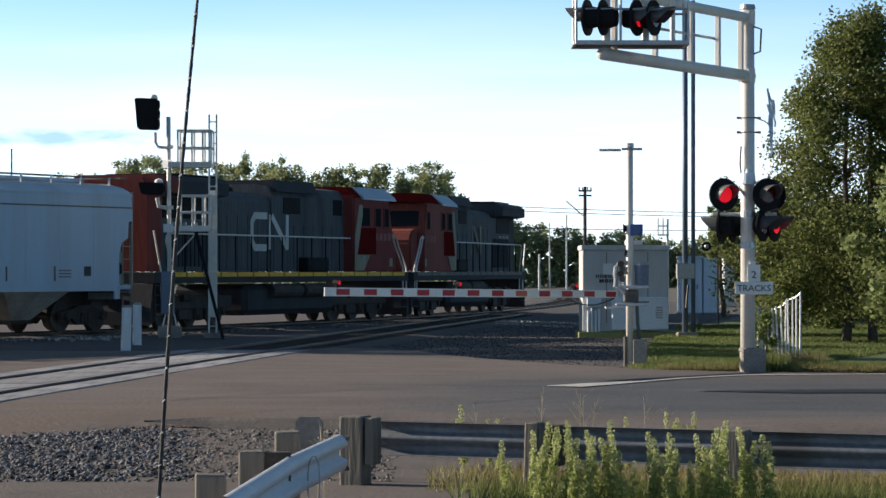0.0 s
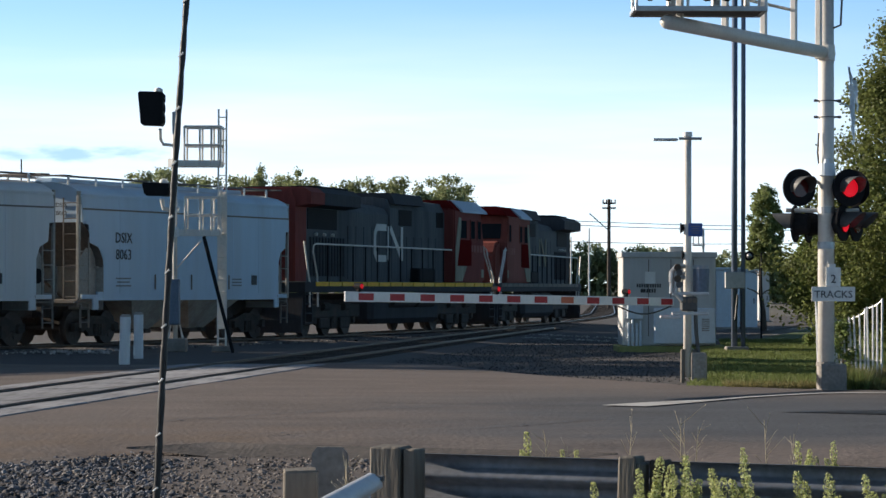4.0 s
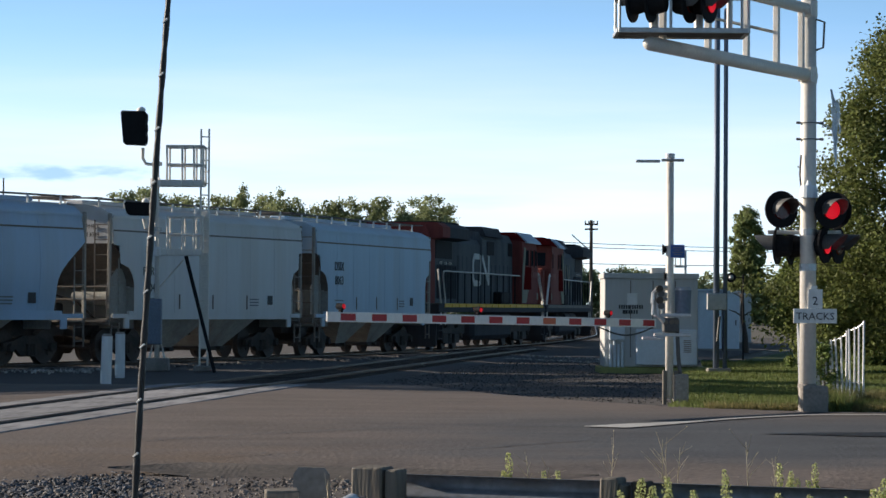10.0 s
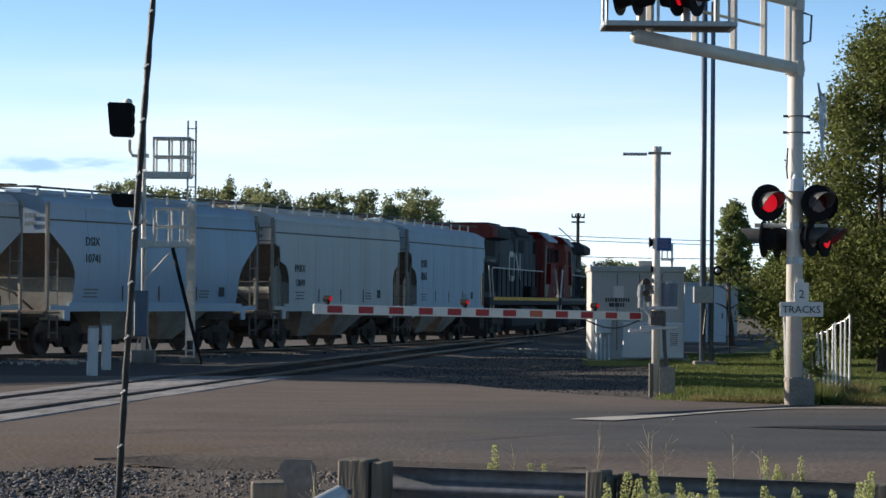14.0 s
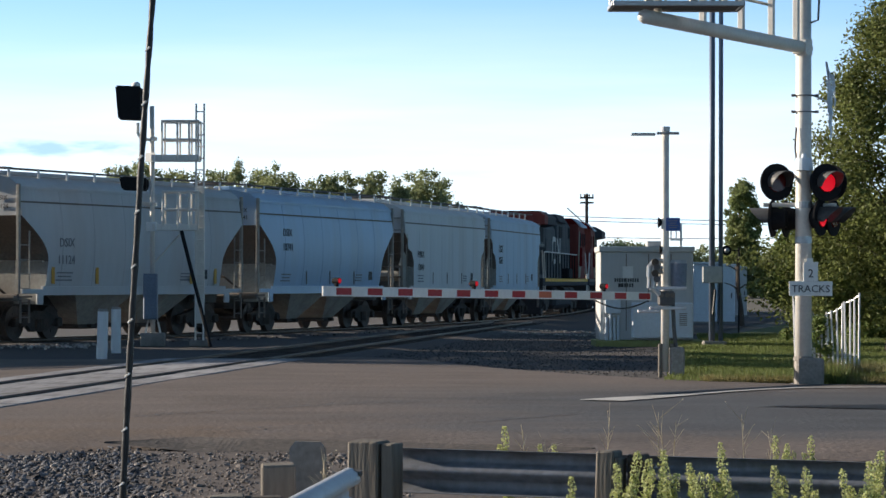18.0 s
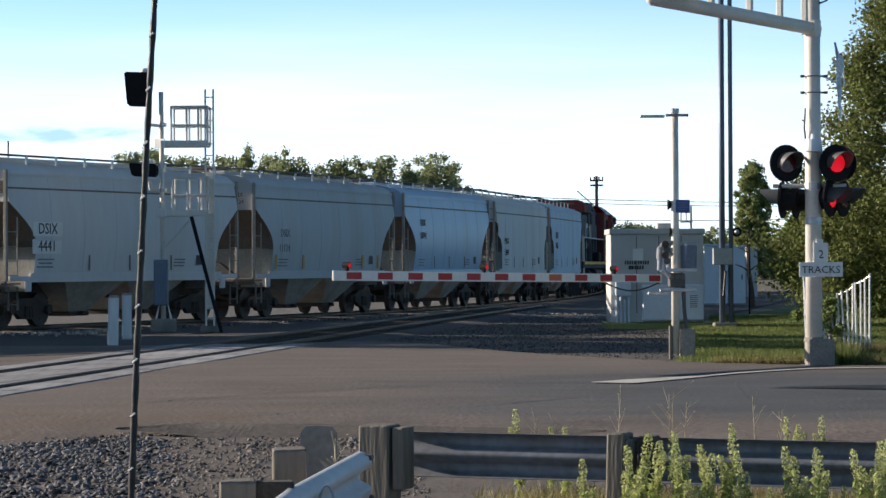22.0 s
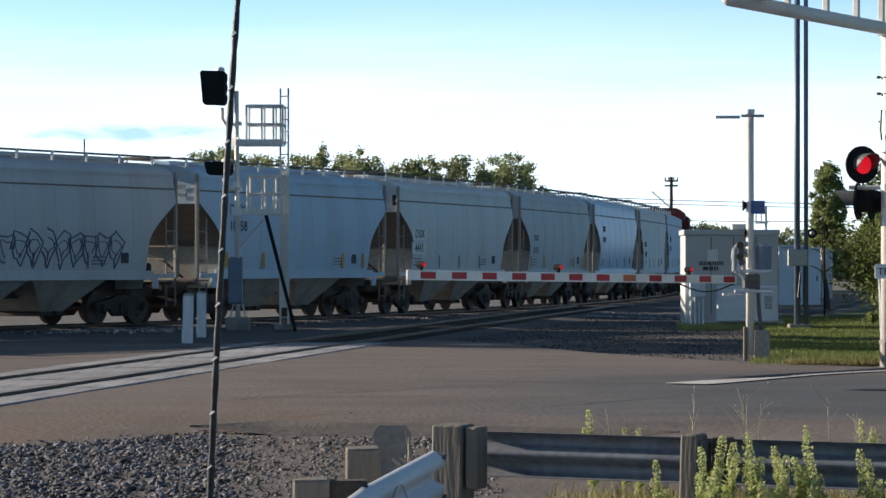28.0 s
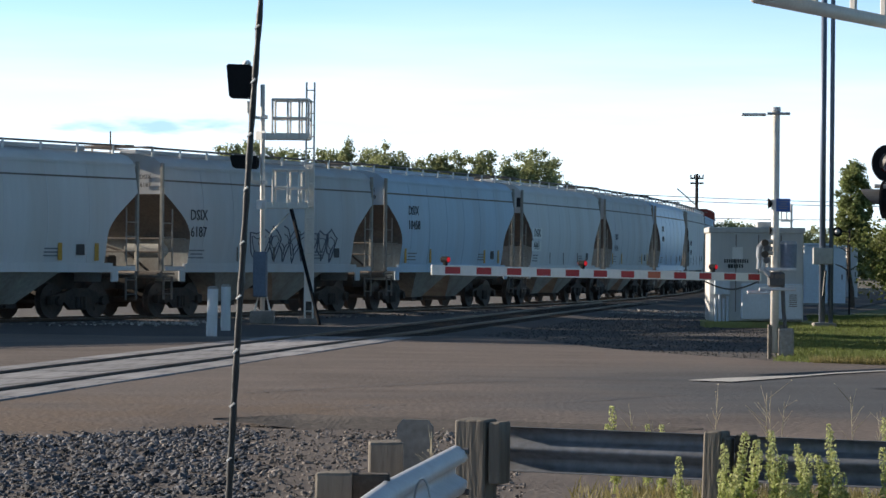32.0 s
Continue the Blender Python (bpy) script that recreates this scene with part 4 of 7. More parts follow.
    prism(bm, [(0, -0.072), (L, -0.078), (L, 0.078), (0, 0.072)], -0.018, 0.018)
    bmesh.ops.bevel(bm, geom=bm.edges[:], offset=0.006, segments=1, affect="EDGES")
    bmesh.ops.transform(bm, matrix=turn, verts=bm.verts)
    arm = part("gate_arm", bm, M["white"], g, "white gate arm with red stripes")
    step = L / 11.95
    for i in range(12):
        a = L - 0.39 * step - (i + 0.5) * step
        bm = bmesh.new()
        box(bm, (a + step * 0.25, 0, 0), (step * 0.48, 0.040, 0.106), turn, 0.002)
        part("stripe", bm, M["red_pale"] if i == 7 else M["red"], arm)
    for a in (L - 0.33, L - 3.85, L - 7.65):
        bm = bmesh.new()
        box(bm, (a, 0, 0.10), (0.06, 0.06, 0.06), turn, 0.01)
        rod(bm, turn @ Vector((a, 0.06, 0.16)), turn @ Vector((a, -0.06, 0.16)), 0.048, 0.048, 12)
        lamp = part("arm_lamp", bm, M["black"], arm, "small lamp on the arm")
        for s in (-1, 1):
            bm = bmesh.new()
            rod(bm, turn @ Vector((a, s * 0.061, 0.16)), turn @ Vector((a, s * 0.075, 0.16)), 0.04, 0.03, 12)
            part("lit_lens", bm, M["lamp_small"], lamp, "red lit lens")
    bm = bmesh.new()
    pts = [turn @ Vector((q, 0, -0.08 - 0.14 * math.sin(math.pi * (q - 0.1) / 1.7))) for q in np.linspace(0.1, 1.8, 12)]
    pipe(bm, pts, 0.014, 6)
    part("cable", bm, M["rubber"], arm)


make_gate()


# ---- cantilever with flashing lights ----
FLASH = []          # (object, on pose, off pose, phase)


def flasher(parent, c, facing, phase, lit_shift=True, tag="flasher_head"):
    """A round black light head with hood; the glowing lens slides back into the head when unlit."""
    m = Matrix.Translation(c) @ Matrix.Rotation(radians(facing), 4, "Z")
    bm = bmesh.new()
    rod(bm, (0, 0.02, 0), (0, 0.05, 0), 0.30, 0.30, 28)
    rod(bm, (0, 0.05, 0), (0, 0.26, 0), 0.20, 0.15, 18)
    bmesh.ops.transform(bm, matrix=m, verts=bm.verts)
    head = part(tag, bm, M["black"], parent, "round black flashing light head")
    bm = bmesh.new()
    n, r0, r1 = 20, 0.165, 0.175
    ring = []
    for i in range(n + 1):
        a = radians(-25 + 230 * i / n)
        deep = 0.34 * (0.25 + 0.75 * max(0.0, math.sin(a * 0.78 + 0.36)))
        ring.append([bm.verts.new((r * math.cos(a), y, r * math.sin(a))) for r, y in ((r0, 0.02), (r0, -deep), (r1, -deep), (r1, 0.02))])
    for p, q in zip(ring[:-1], ring[1:]):
        for j in range(4):
            bm.faces.new((p[j], p[(j + 1) % 4], q[(j + 1) % 4], q[j]))
    bm.faces.new(ring[0])
    bm.faces.new(ring[-1][::-1])
    bmesh.ops.recalc_face_normals(bm, faces=bm.faces[:])
    bmesh.ops.transform(bm, matrix=m, verts=bm.verts)
    part("hood", bm, M["hood_grey"], head)
    bm = bmesh.new()
    rod(bm, (0, 0.019, 0), (0, -0.004, 0), 0.16, 0.15, 24)
    bmesh.ops.transform(bm, matrix=m, verts=bm.verts)
    part("lens", bm, M["lens_dark"], head, "dark red lens")
    bm = bmesh.new()
    rod(bm, (0, 0, 0), (0, -0.012, 0), 0.150, 0.135, 24)
    lit = part("lit_lens", bm, M["lamp_red"], head, "red lit lens")
    on, off = m @ Matrix.Translation((0, -0.006, 0)), m @ Matrix.Translation((0, 0.034, 0))
    lit.matrix_basis = on
    FLASH.append((lit, on, off, phase))
    return head


def make_cantilever():
    k = 45.2 / 4950
    bx, by = (1441 - 784) * k, 45.2

    def X(p):
        return (p - 1441) * k

    def Z(p):
        return 1.63 + (489.5 - p) * k + 0.06
    g = thing("cantilever_signal", "silver crossing signal mast with cantilever arm and flashing lights", "crossing signal", pose(bx, by, -0.06))
    bm = bmesh.new()
    rod(bm, (0, 0, 0.15), (0, 0, 6.72), 0.135, 0.122, 22)
    part("mast", bm, M["alum"], g, smooth=True)
    bm = bmesh.new()
    rod(bm, (0, 0, 6.72), (0, 0, 6.80), 0.15, 0.13, 18)
    part("mast_cap", bm, M["galv"], g)
    bm = bmesh.new()
    box(bm, (0.09, 0, 0.24), (0.44, 0.42, 0.46), None, 0.03)
    rod(bm, (0, 0, 0.44), (0, 0, 0.50), 0.17, 0.15, 18)
    part("base", bm, M["concrete"], g)
    for i in range(4):
        a = radians(45 + 90 * i)
        bm = bmesh.new()
        rod(bm, (0.23 * math.cos(a), 0.23 * math.sin(a), 0), (0.23 * math.cos(a), 0.23 * math.sin(a), 0.06), 0.025, seg=6)
        part("anchor_bolt", bm, M["galv"], g)
    # the arm: two chords towards the road
    tip = Vector((3.03 - bx, 39.95 - by, 0))
    L = tip.length
    u = tip / L
    turn = Matrix.Rotation(math.atan2(u.y, u.x), 4, "Z")
    z0, z1 = 5.49, 6.56
    for name, z, r, a, b in (("lower_chord", z0, 0.105, -0.15, L), ("upper_chord", z1, 0.09, -0.15, L)):
        bm = bmesh.new()
        rod(bm, turn @ Vector((a, 0, z)), turn @ Vector((b, 0, z)), r, r, 18)
        bmesh.ops.create_uvsphere(bm, u_segments=14, v_segments=8, radius=r, matrix=turn @ Matrix.Translation((b, 0, z)))
        part(name, bm, M["alum"], g, smooth=True)
    for a in (0.32, 1.35, 2.55, 4.0, 5.6):
        bm = bmesh.new()
        box(bm, (a, 0, (z0 + z1) / 2), (0.09, 0.09, z1 - z0), turn, 0.008)
        part("upright", bm, M["alum"], g)
    for z in (z0, z1):
        bm = bmesh.new()
        rod(bm, (0, 0, z - 0.13), (0, 0, z + 0.13), 0.139, 0.139, 18)
        box(bm, (0.15, 0, z), (0.08, 0.24, 0.22), turn, 0.01)
        part("collar", bm, M["alum"], g)
    bm = bmesh.new()
    rod(bm, turn @ Vector((1.1, -0.15, 6.1)), turn @ Vector((4.6, -0.15, 6.1)), 0.025, seg=8)
    part("handrail", bm, M["galv"], g)
    # the light platform lies across the arm's end
    def W(x, y, z):
        return Vector((x - bx, y - by, z + 0.06))
    xa, xb, ya, yb, zf = 2.56, 4.42, 39.75, 40.65, 5.60
    for q in np.linspace(ya + 0.08, yb - 0.08, 6):
        bm = bmesh.new()
        box(bm, W((xa + xb) / 2, q, zf), (xb - xa, 0.10, 0.03))
        part("grating_bar", bm, M["dark_grey"], g)
    for q in (ya, yb):
        bm = bmesh.new()
        box(bm, W((xa + xb) / 2, q, zf), (xb - xa, 0.05, 0.075), None, 0.008)
        part("platform_edge", bm, M["galv"], g)
    for q in (xa, xb):
        bm = bmesh.new()
        box(bm, W(q, (ya + yb) / 2, zf), (0.05, yb - ya, 0.075), None, 0.008)
        part("platform_edge", bm, M["galv"], g)
    for x, y, r in ((xa + 0.02, ya, 0.022), (xa + 0.75, ya, 0.022), (xb, ya, 0.022), (xb, yb, 0.022), (xa + 0.02, yb, 0.022), (xa + 0.54, ya + 0.4, 0.07), (xa + 1.18, ya + 0.4, 0.07), (xb - 0.18, yb, 0.045)):
        bm = bmesh.new()
        rod(bm, W(x, y, zf), W(x, y, 6.75), r, seg=10)
        part("platform_post", bm, M["alum" if r > 0.03 else "galv"], g)
    for z in (6.15, 6.72):
        for p, q in (((xa, ya), (xb, ya)), ((xa, yb), (xb, yb)), ((xa, ya), (xa, yb)), ((xb, ya), (xb, yb))):
            bm = bmesh.new()
            rod(bm, W(*p, z), W(*q, z), 0.02, seg=8)
            part("platform_rail", bm, M["galv"], g)
    # lights on the platform posts
    for x, face, ph in ((2.74, 248, 0), (3.00, 248, 1), (3.62, 62, 0), (3.90, 62, 1)):
        flasher(g, W(x, ya + 0.15, 6.02), face, ph)
        bm = bmesh.new()
        rod(bm, W(x, ya + 0.15, 6.02), W(round(x) * 0.72 + 0.94 if x < 3.2 else 3.74, ya + 0.4, 6.2), 0.035, seg=8)
        part("hanger", bm, M["galv"], g)
    # lights on the mast: a pair towards the camera's road and pairs for the other approaches
    bm = bmesh.new()
    z = Z(313)
    rod(bm, (X(1391), -0.02, z + 0.10), (X(1478), -0.02, z + 0.10), 0.032, seg=8)
    rod(bm, (X(1370), 0.05, Z(352)), (X(1500), 0.05, Z(352)), 0.035, seg=8)
    part("light_bar", bm, M["alum"], g)
    flasher(g, (X(1391), -0.32, z), 24, 0)
    flasher(g, (X(1478), -0.32, z), 24, 1)
    flasher(g, (X(1490), 0.10, z), 150, 0)
    flasher(g, (X(1385), 0.16, Z(376)), 250, 1)
    flasher(g, (X(1412), 0.42, Z(376)), 250, 0)
    flasher(g, (X(1474), -0.05, Z(374)), 60, 1)
    flasher(g, (X(1502), 0.30, Z(374)), 60, 0)
    bm = bmesh.new()
    rod(bm, (-0.02, -0.20, Z(292)), (-0.02, -0.20, Z(270)), 0.15, 0.13, 18)
    rod(bm, (-0.02, -0.20, Z(270)), (-0.02, -0.20, Z(262)), 0.05, 0.03, 10)
    part("junction_box", bm, M["shed_blue"], g, "pale round junction box")
    for py in (158, 187):
        bm = bmesh.new()
        rod(bm, (-0.19, -0.02, Z(py)), (0.24, -0.02, Z(py)), 0.016, seg=6)
        rod(bm, (0, 0, Z(py) - 0.008), (0, 0, Z(py) + 0.008), 0.138, 0.138, 18)
        for s in (-0.17, 0.21):
            rod(bm, (s - 0.03, -0.02, Z(py)), (s + 0.03, -0.02, Z(py)), 0.022, seg=8)
        part("band_clamp", bm, M["dark_grey"], g)
    for za, zb, r in ((Z(420), Z(408), 0.139), (Z(352) - 0.05, Z(352) + 0.05, 0.143)):
        bm = bmesh.new()
        rod(bm, (0, 0, za), (0, 0, zb), r, r, 18)
        part("mast_band", bm, M["galv"], g)
    bm = bmesh.new()
    pipe(bm, [(0.10, -0.10, Z(30)), (0.22, -0.10, Z(25)), (0.24, -0.1, Z(-20)), (0.10, -0.1, Z(-25))], 0.018, 6)
    part("loop", bm, M["dark_grey"], g)
    bm = bmesh.new()
    pipe(bm, [(-0.11, -0.08, Z(290)), (-0.15, -0.10, Z(250)), (-0.13, -0.1, Z(215))], 0.016, 6)
    part("loop", bm, M["dark_grey"], g)
    # sign plates
    y = -0.16
    bm = bmesh.new()
    xc = (X(1413) + X(1490)) / 2
    box(bm, (xc, y, Z(500)), (0.70, 0.012, 0.235), None, 0.004)
    box(bm, (xc, y - 0.001, Z(470)), (0.235, 0.012, 0.31), None, 0.004)
    box(bm, (xc - 0.02, y, Z(452)), (0.11, 0.010, 0.10), None, 0.004)
    plate = part("track_count_sign", bm, M["white"], g, "white plate reading 2 TRACKS")
    lettering("TRACKS", 0.165, M["letter"], plate, Matrix.Translation((xc, y - 0.012, Z(501))) @ UPRIGHT, squeeze=1.02)
    lettering("2", 0.19, M["letter"], plate, Matrix.Translation((xc, y - 0.013, Z(474))) @ UPRIGHT)


make_cantilever()


# ---- twin tall poles ----
def make_twin_poles():
    k = 73.0 / 4950
    g = thing("twin_pole", "pair of tall blue-grey steel poles tied together", "pole", pose((1283 - 784) * k, 73.0, -0.1))
    for dx, r in ((-0.06, 0.08), (0.17, 0.06)):
        bm = bmesh.new()
        rod(bm, (dx, 0, 0), (dx, 0.0, 9.6), r, r * 0.95, 14)
        part("pole", bm, M["steel_blue"], g, smooth=True)
    bm = bmesh.new()
    box(bm, (-0.06, -0.10, 1.93), (0.52, 0.16, 0.44), None, 0.02)
    part("tie_box", bm, M["galv"], g, "grey box joining the poles")
    bm = bmesh.new()
    box(bm, (0, 0, 0.1), (0.6, 0.5, 0.2), None, 0.03)
    part("footing", bm, M["concrete"], g)
    bm = bmesh.new()
    rod(bm, (-0.04, -0.09, 0.9), (0.02, -0.09, 1.55), 0.03, seg=6)
    part("cable_guard", bm, M["rubber"], g)
    # small black target on a thin post
    q = 96.0
    g = thing("marker_target", "small black round target with a pale centre on a thin post", "marker", pose((1305 - 784) / 4950 * q, q, -0.1))
    zc = 1.73 + (489.5 - 433) / 4950 * q
    bm = bmesh.new()
    rod(bm, (0.42, 0, 0), (0.42, 0, zc + 0.1), 0.03, seg=8)
    rod(bm, (0, 0, zc), (0.42, 0, zc), 0.02, seg=6)
    part("post", bm, M["black"], g)
    bm = bmesh.new()
    rod(bm, (0, 0.0, zc), (0, 0.04, zc), 0.17, 0.17, 20)
    part("disc", bm, M["black"], g)
    bm = bmesh.new()
    bmesh.ops.create_uvsphere(bm, u_segments=12, v_segments=8, radius=0.09, matrix=Matrix.Translation((0.0, -0.01, zc)))
    part("boss", bm, M["galv"], g, "pale centre")


make_twin_poles()


# ---- signal house and cabinets ----
def make_house():
    k, Y = 74.4 / 4950, 74.4
    x0, x1 = (1081 - 784) * k, (1246 - 784) * k
    w = x1 - x0

    def Z(p):
        return 1.63 + (489.5 - p) * k + 0.1
    g = thing("signal_house", "off-white metal signal equipment house on a skid", "signal house", pose(x0, Y, -0.1))
    zt, zb = Z(436), Z(592)
    bm = bmesh.new()
    box(bm, (w / 2, 1.0, (zt + zb) / 2), (w, 2.0, zt - zb), None, 0.02)
    part("body", bm, M["shed"], g)
    bm = bmesh.new()
    box(bm, (w / 2, 1.0, zt + 0.07), (w + 0.08, 2.12, 0.15), None, 0.02)
    part("roof", bm, M["shed"], g, "overhanging flat roof cap")
    bm = bmesh.new()
    box(bm, (w / 2 + 0.1, 0.9, 0.09), (w + 0.45, 2.3, 0.18), None, 0.02)
    part("skid", bm, M["skid"], g, "olive painted skid beam")
    for a in (0.28, 0.52, 0.76):
        bm = bmesh.new()
        box(bm, (w * a, -0.006, (zt + zb) / 2 + 0.1), (0.025, 0.014, zt - zb - 0.3))
        part("panel_seam", bm, M["grime"], g)
    bm = bmesh.new()
    box(bm, (w * 0.66, -0.16, Z(557)), (1.62, 0.34, 0.95), None, 0.03)
    cab = part("side_cabinet", bm, M["shed_blue"], g, "pale blue-white cabinet on the front")
    bm = bmesh.new()
    box(bm, (w * 0.64, -0.335, Z(535)), (0.62, 0.008, 0.05))
    part("nameplate", bm, M["letter_faint"], cab)
    bm = bmesh.new()
    for i in range(7):
        box(bm, (w * 0.88, -0.335, Z(545) - i * 0.05), (0.20, 0.01, 0.02))
    part("louvre", bm, M["grime"], cab)
    bm = bmesh.new()
    box(bm, ((1130 - 1081) * k, -0.010, Z(472)), (0.28, 0.012, 0.32), None, 0.003)
    part("notice", bm, M["white"], g, "white notice sheet")
    # two lines of worn writing under the notice, too worn to read
    bm = bmesh.new()
    for px, py, n, wid in ((1121, 486, 5, 0.05), (1143, 486, 6, 0.05), (1120, 495, 2, 0.06), (1132, 495, 6, 0.055)):
        for i in range(n):
            box(bm, ((px - 1081) * k + i * (wid + 0.012) - n * 0.04, -0.008, Z(py)), (wid * 0.8, 0.006, 0.10))
    part("writing_bars", bm, M["letter"], g)
    bm = bmesh.new()
    for px, top in ((1092, 552), (1099, 545), (1106, 552), (1113, 548)):
        rod(bm, ((px - 1081) * k, -0.08, 0.18), ((px - 1081) * k, -0.08, Z(top)), 0.035, seg=8)
    box(bm, ((1103 - 1081) * k, -0.08, Z(530)), (0.42, 0.16, 0.45), None, 0.02)
    part("conduit", bm, M["shed_blue"], g, "grey conduits and meter box")
    bm = bmesh.new()
    box(bm, (w * 0.62, 0.9, zt + 0.22), (0.5, 0.5, 0.16), None, 0.03)
    part("roof_vent", bm, M["shed"], g)
    # cabinets further off
    for a, b, top, base, lab in ((1246, 1289, 458, 561, "tall pale equipment cabinet"), (1291, 1320, 461, 561, "tall pale equipment cabinet"), (1322, 1341, 464, 549, "weathered grey equipment cabinet")):
        q = 4950 * 1.69 / (base - 489.5)
        kk = q / 4950
        wd, ht = (b - a) * kk, (base - top) * kk
        c = thing("equipment_cabinet", lab, "cabinet", pose((a - 784) * kk, q, -0.1), "equipment cabinets")
        bm = bmesh.new()
        box(bm, (wd / 2, 0.5, ht / 2 + 0.06), (wd, 1.0, ht), None, 0.03)
        part("body", bm, M["shed" if b > 1330 else "shed_blue"], c)
        bm = bmesh.new()
        box(bm, (wd / 2, 0.45, ht + 0.10), (wd + 0.08, 1.12, 0.09), None, 0.02)
        part("lid", bm, M["shed_blue"], c)
        bm = bmesh.new()
        box(bm, (wd / 2, 0.5, 0.03), (wd + 0.2, 1.2, 0.12), None, 0.02)
        part("plinth", bm, M["concrete"], c)
        bm = bmesh.new()
        box(bm, (wd * 0.5, -0.008, ht * 0.55), (wd * 0.84, 0.02, ht * 0.8), None, 0.006)
        d = part("door", bm, M["shed" if b > 1330 else "shed_blue"], c)
        bm = bmesh.new()
        box(bm, (wd * 0.78, -0.03, ht * 0.5), (0.05, 0.04, 0.22), None, 0.01)
        part("handle", bm, M["dark_grey"], d)
    # small ladder frame on a post behind the house
    q = 118.0
    kk = q / 4950
    c = thing("small_signal", "slim grey signal post with a small railed platform", "signal", pose((1224 - 784) * kk, q, -0.1))
    bm = bmesh.new()
    rod(bm, (0, 0, 0), (0, 0, 1.73 + 105 * kk), 0.05, seg=8)
    part("post", bm, M["galv"], c)
    bm = bmesh.new()
    z = 1.73 + 75 * kk
    box(bm, (-0.2, 0, z), (0.5, 0.5, 0.06))
    for dx in (-0.42, -0.2):
        rod(bm, (dx, 0, z), (dx, 0, z + 0.75), 0.03, seg=6)
    rod(bm, (-0.42, 0, z + 0.4), (0, 0, z + 0.4), 0.03, seg=6)
    part("platform", bm, M["galv"], c)


make_house()


# ---- guardrails ----
def w_beam(bm, a, b, thick=0.004, face=1.0, wob=None):
    """A W-profile steel beam between two points (centres); face: side of the bulge."""
    a, b = Vector(a), Vector(b)
    d = (b - a)
    L = d.length
    m = Matrix.Translation(a) @ d.to_track_quat("X", "Z").to_matrix().to_4x4()
    prof = [(0.155, 0.0), (0.148, 0.03), (0.128, 0.075), (0.072, 0.083), (0.055, 0.07), (0.022, 0.008), (-0.022, 0.008), (-0.055, 0.07), (-0.072, 0.083), (-0.128, 0.075), (-0.148, 0.03), (-0.155, 0.0)]
    ring = [(z, y * face) for z, y in prof] + [(z * 0.98, (y - 0.006) * face) for z, y in prof[::-1]]
    n, st = len(ring), 6
    rows = []
    for i in range(st + 1):
        off = 0 if wob is None else wob[i]
        rows.append([bm.verts.new(m @ Vector((L * i / st, -y + off, z))) for z, y in ring])
    fs = []
    for p, q in zip(rows[:-1], rows[1:]):
        for j in range(n):
            fs.append(bm.faces.new((p[j], p[(j + 1) % n], q[(j + 1) % n], q[j])))
    bmesh.ops.recalc_face_normals(bm, faces=fs)


def timber_post(parent, x, y, top, w=0.2, d=0.25, turn=0.0, lean=0.0, name="post", split=False, mat="timber"):
    bm = bmesh.new()
    h = top + 0.25
    box(bm, (0, 0, h / 2 - 0.25), (w, d, h), None, 0.012)
    if split:
        rng = np.random.default_rng(3)
        box(bm, (w * 0.62, 0.0, h / 2 - 0.27), (w * 0.22, d * 0.9, h - 0.04), None, 0.01)
    for v in bm.verts:
        if v.co.z > top - 0.1:
            v.co += Vector((noise.noise(v.co * 9 + Vector((x, y, 0))) * 0.012, 0, noise.noise(v.co * 7 + Vector((y, x, 2))) * 0.018))
    ob = part(name, bm, M[mat], parent)
    ob.matrix_basis = pose(x, y, 0, 0, lean, turn)
    return ob


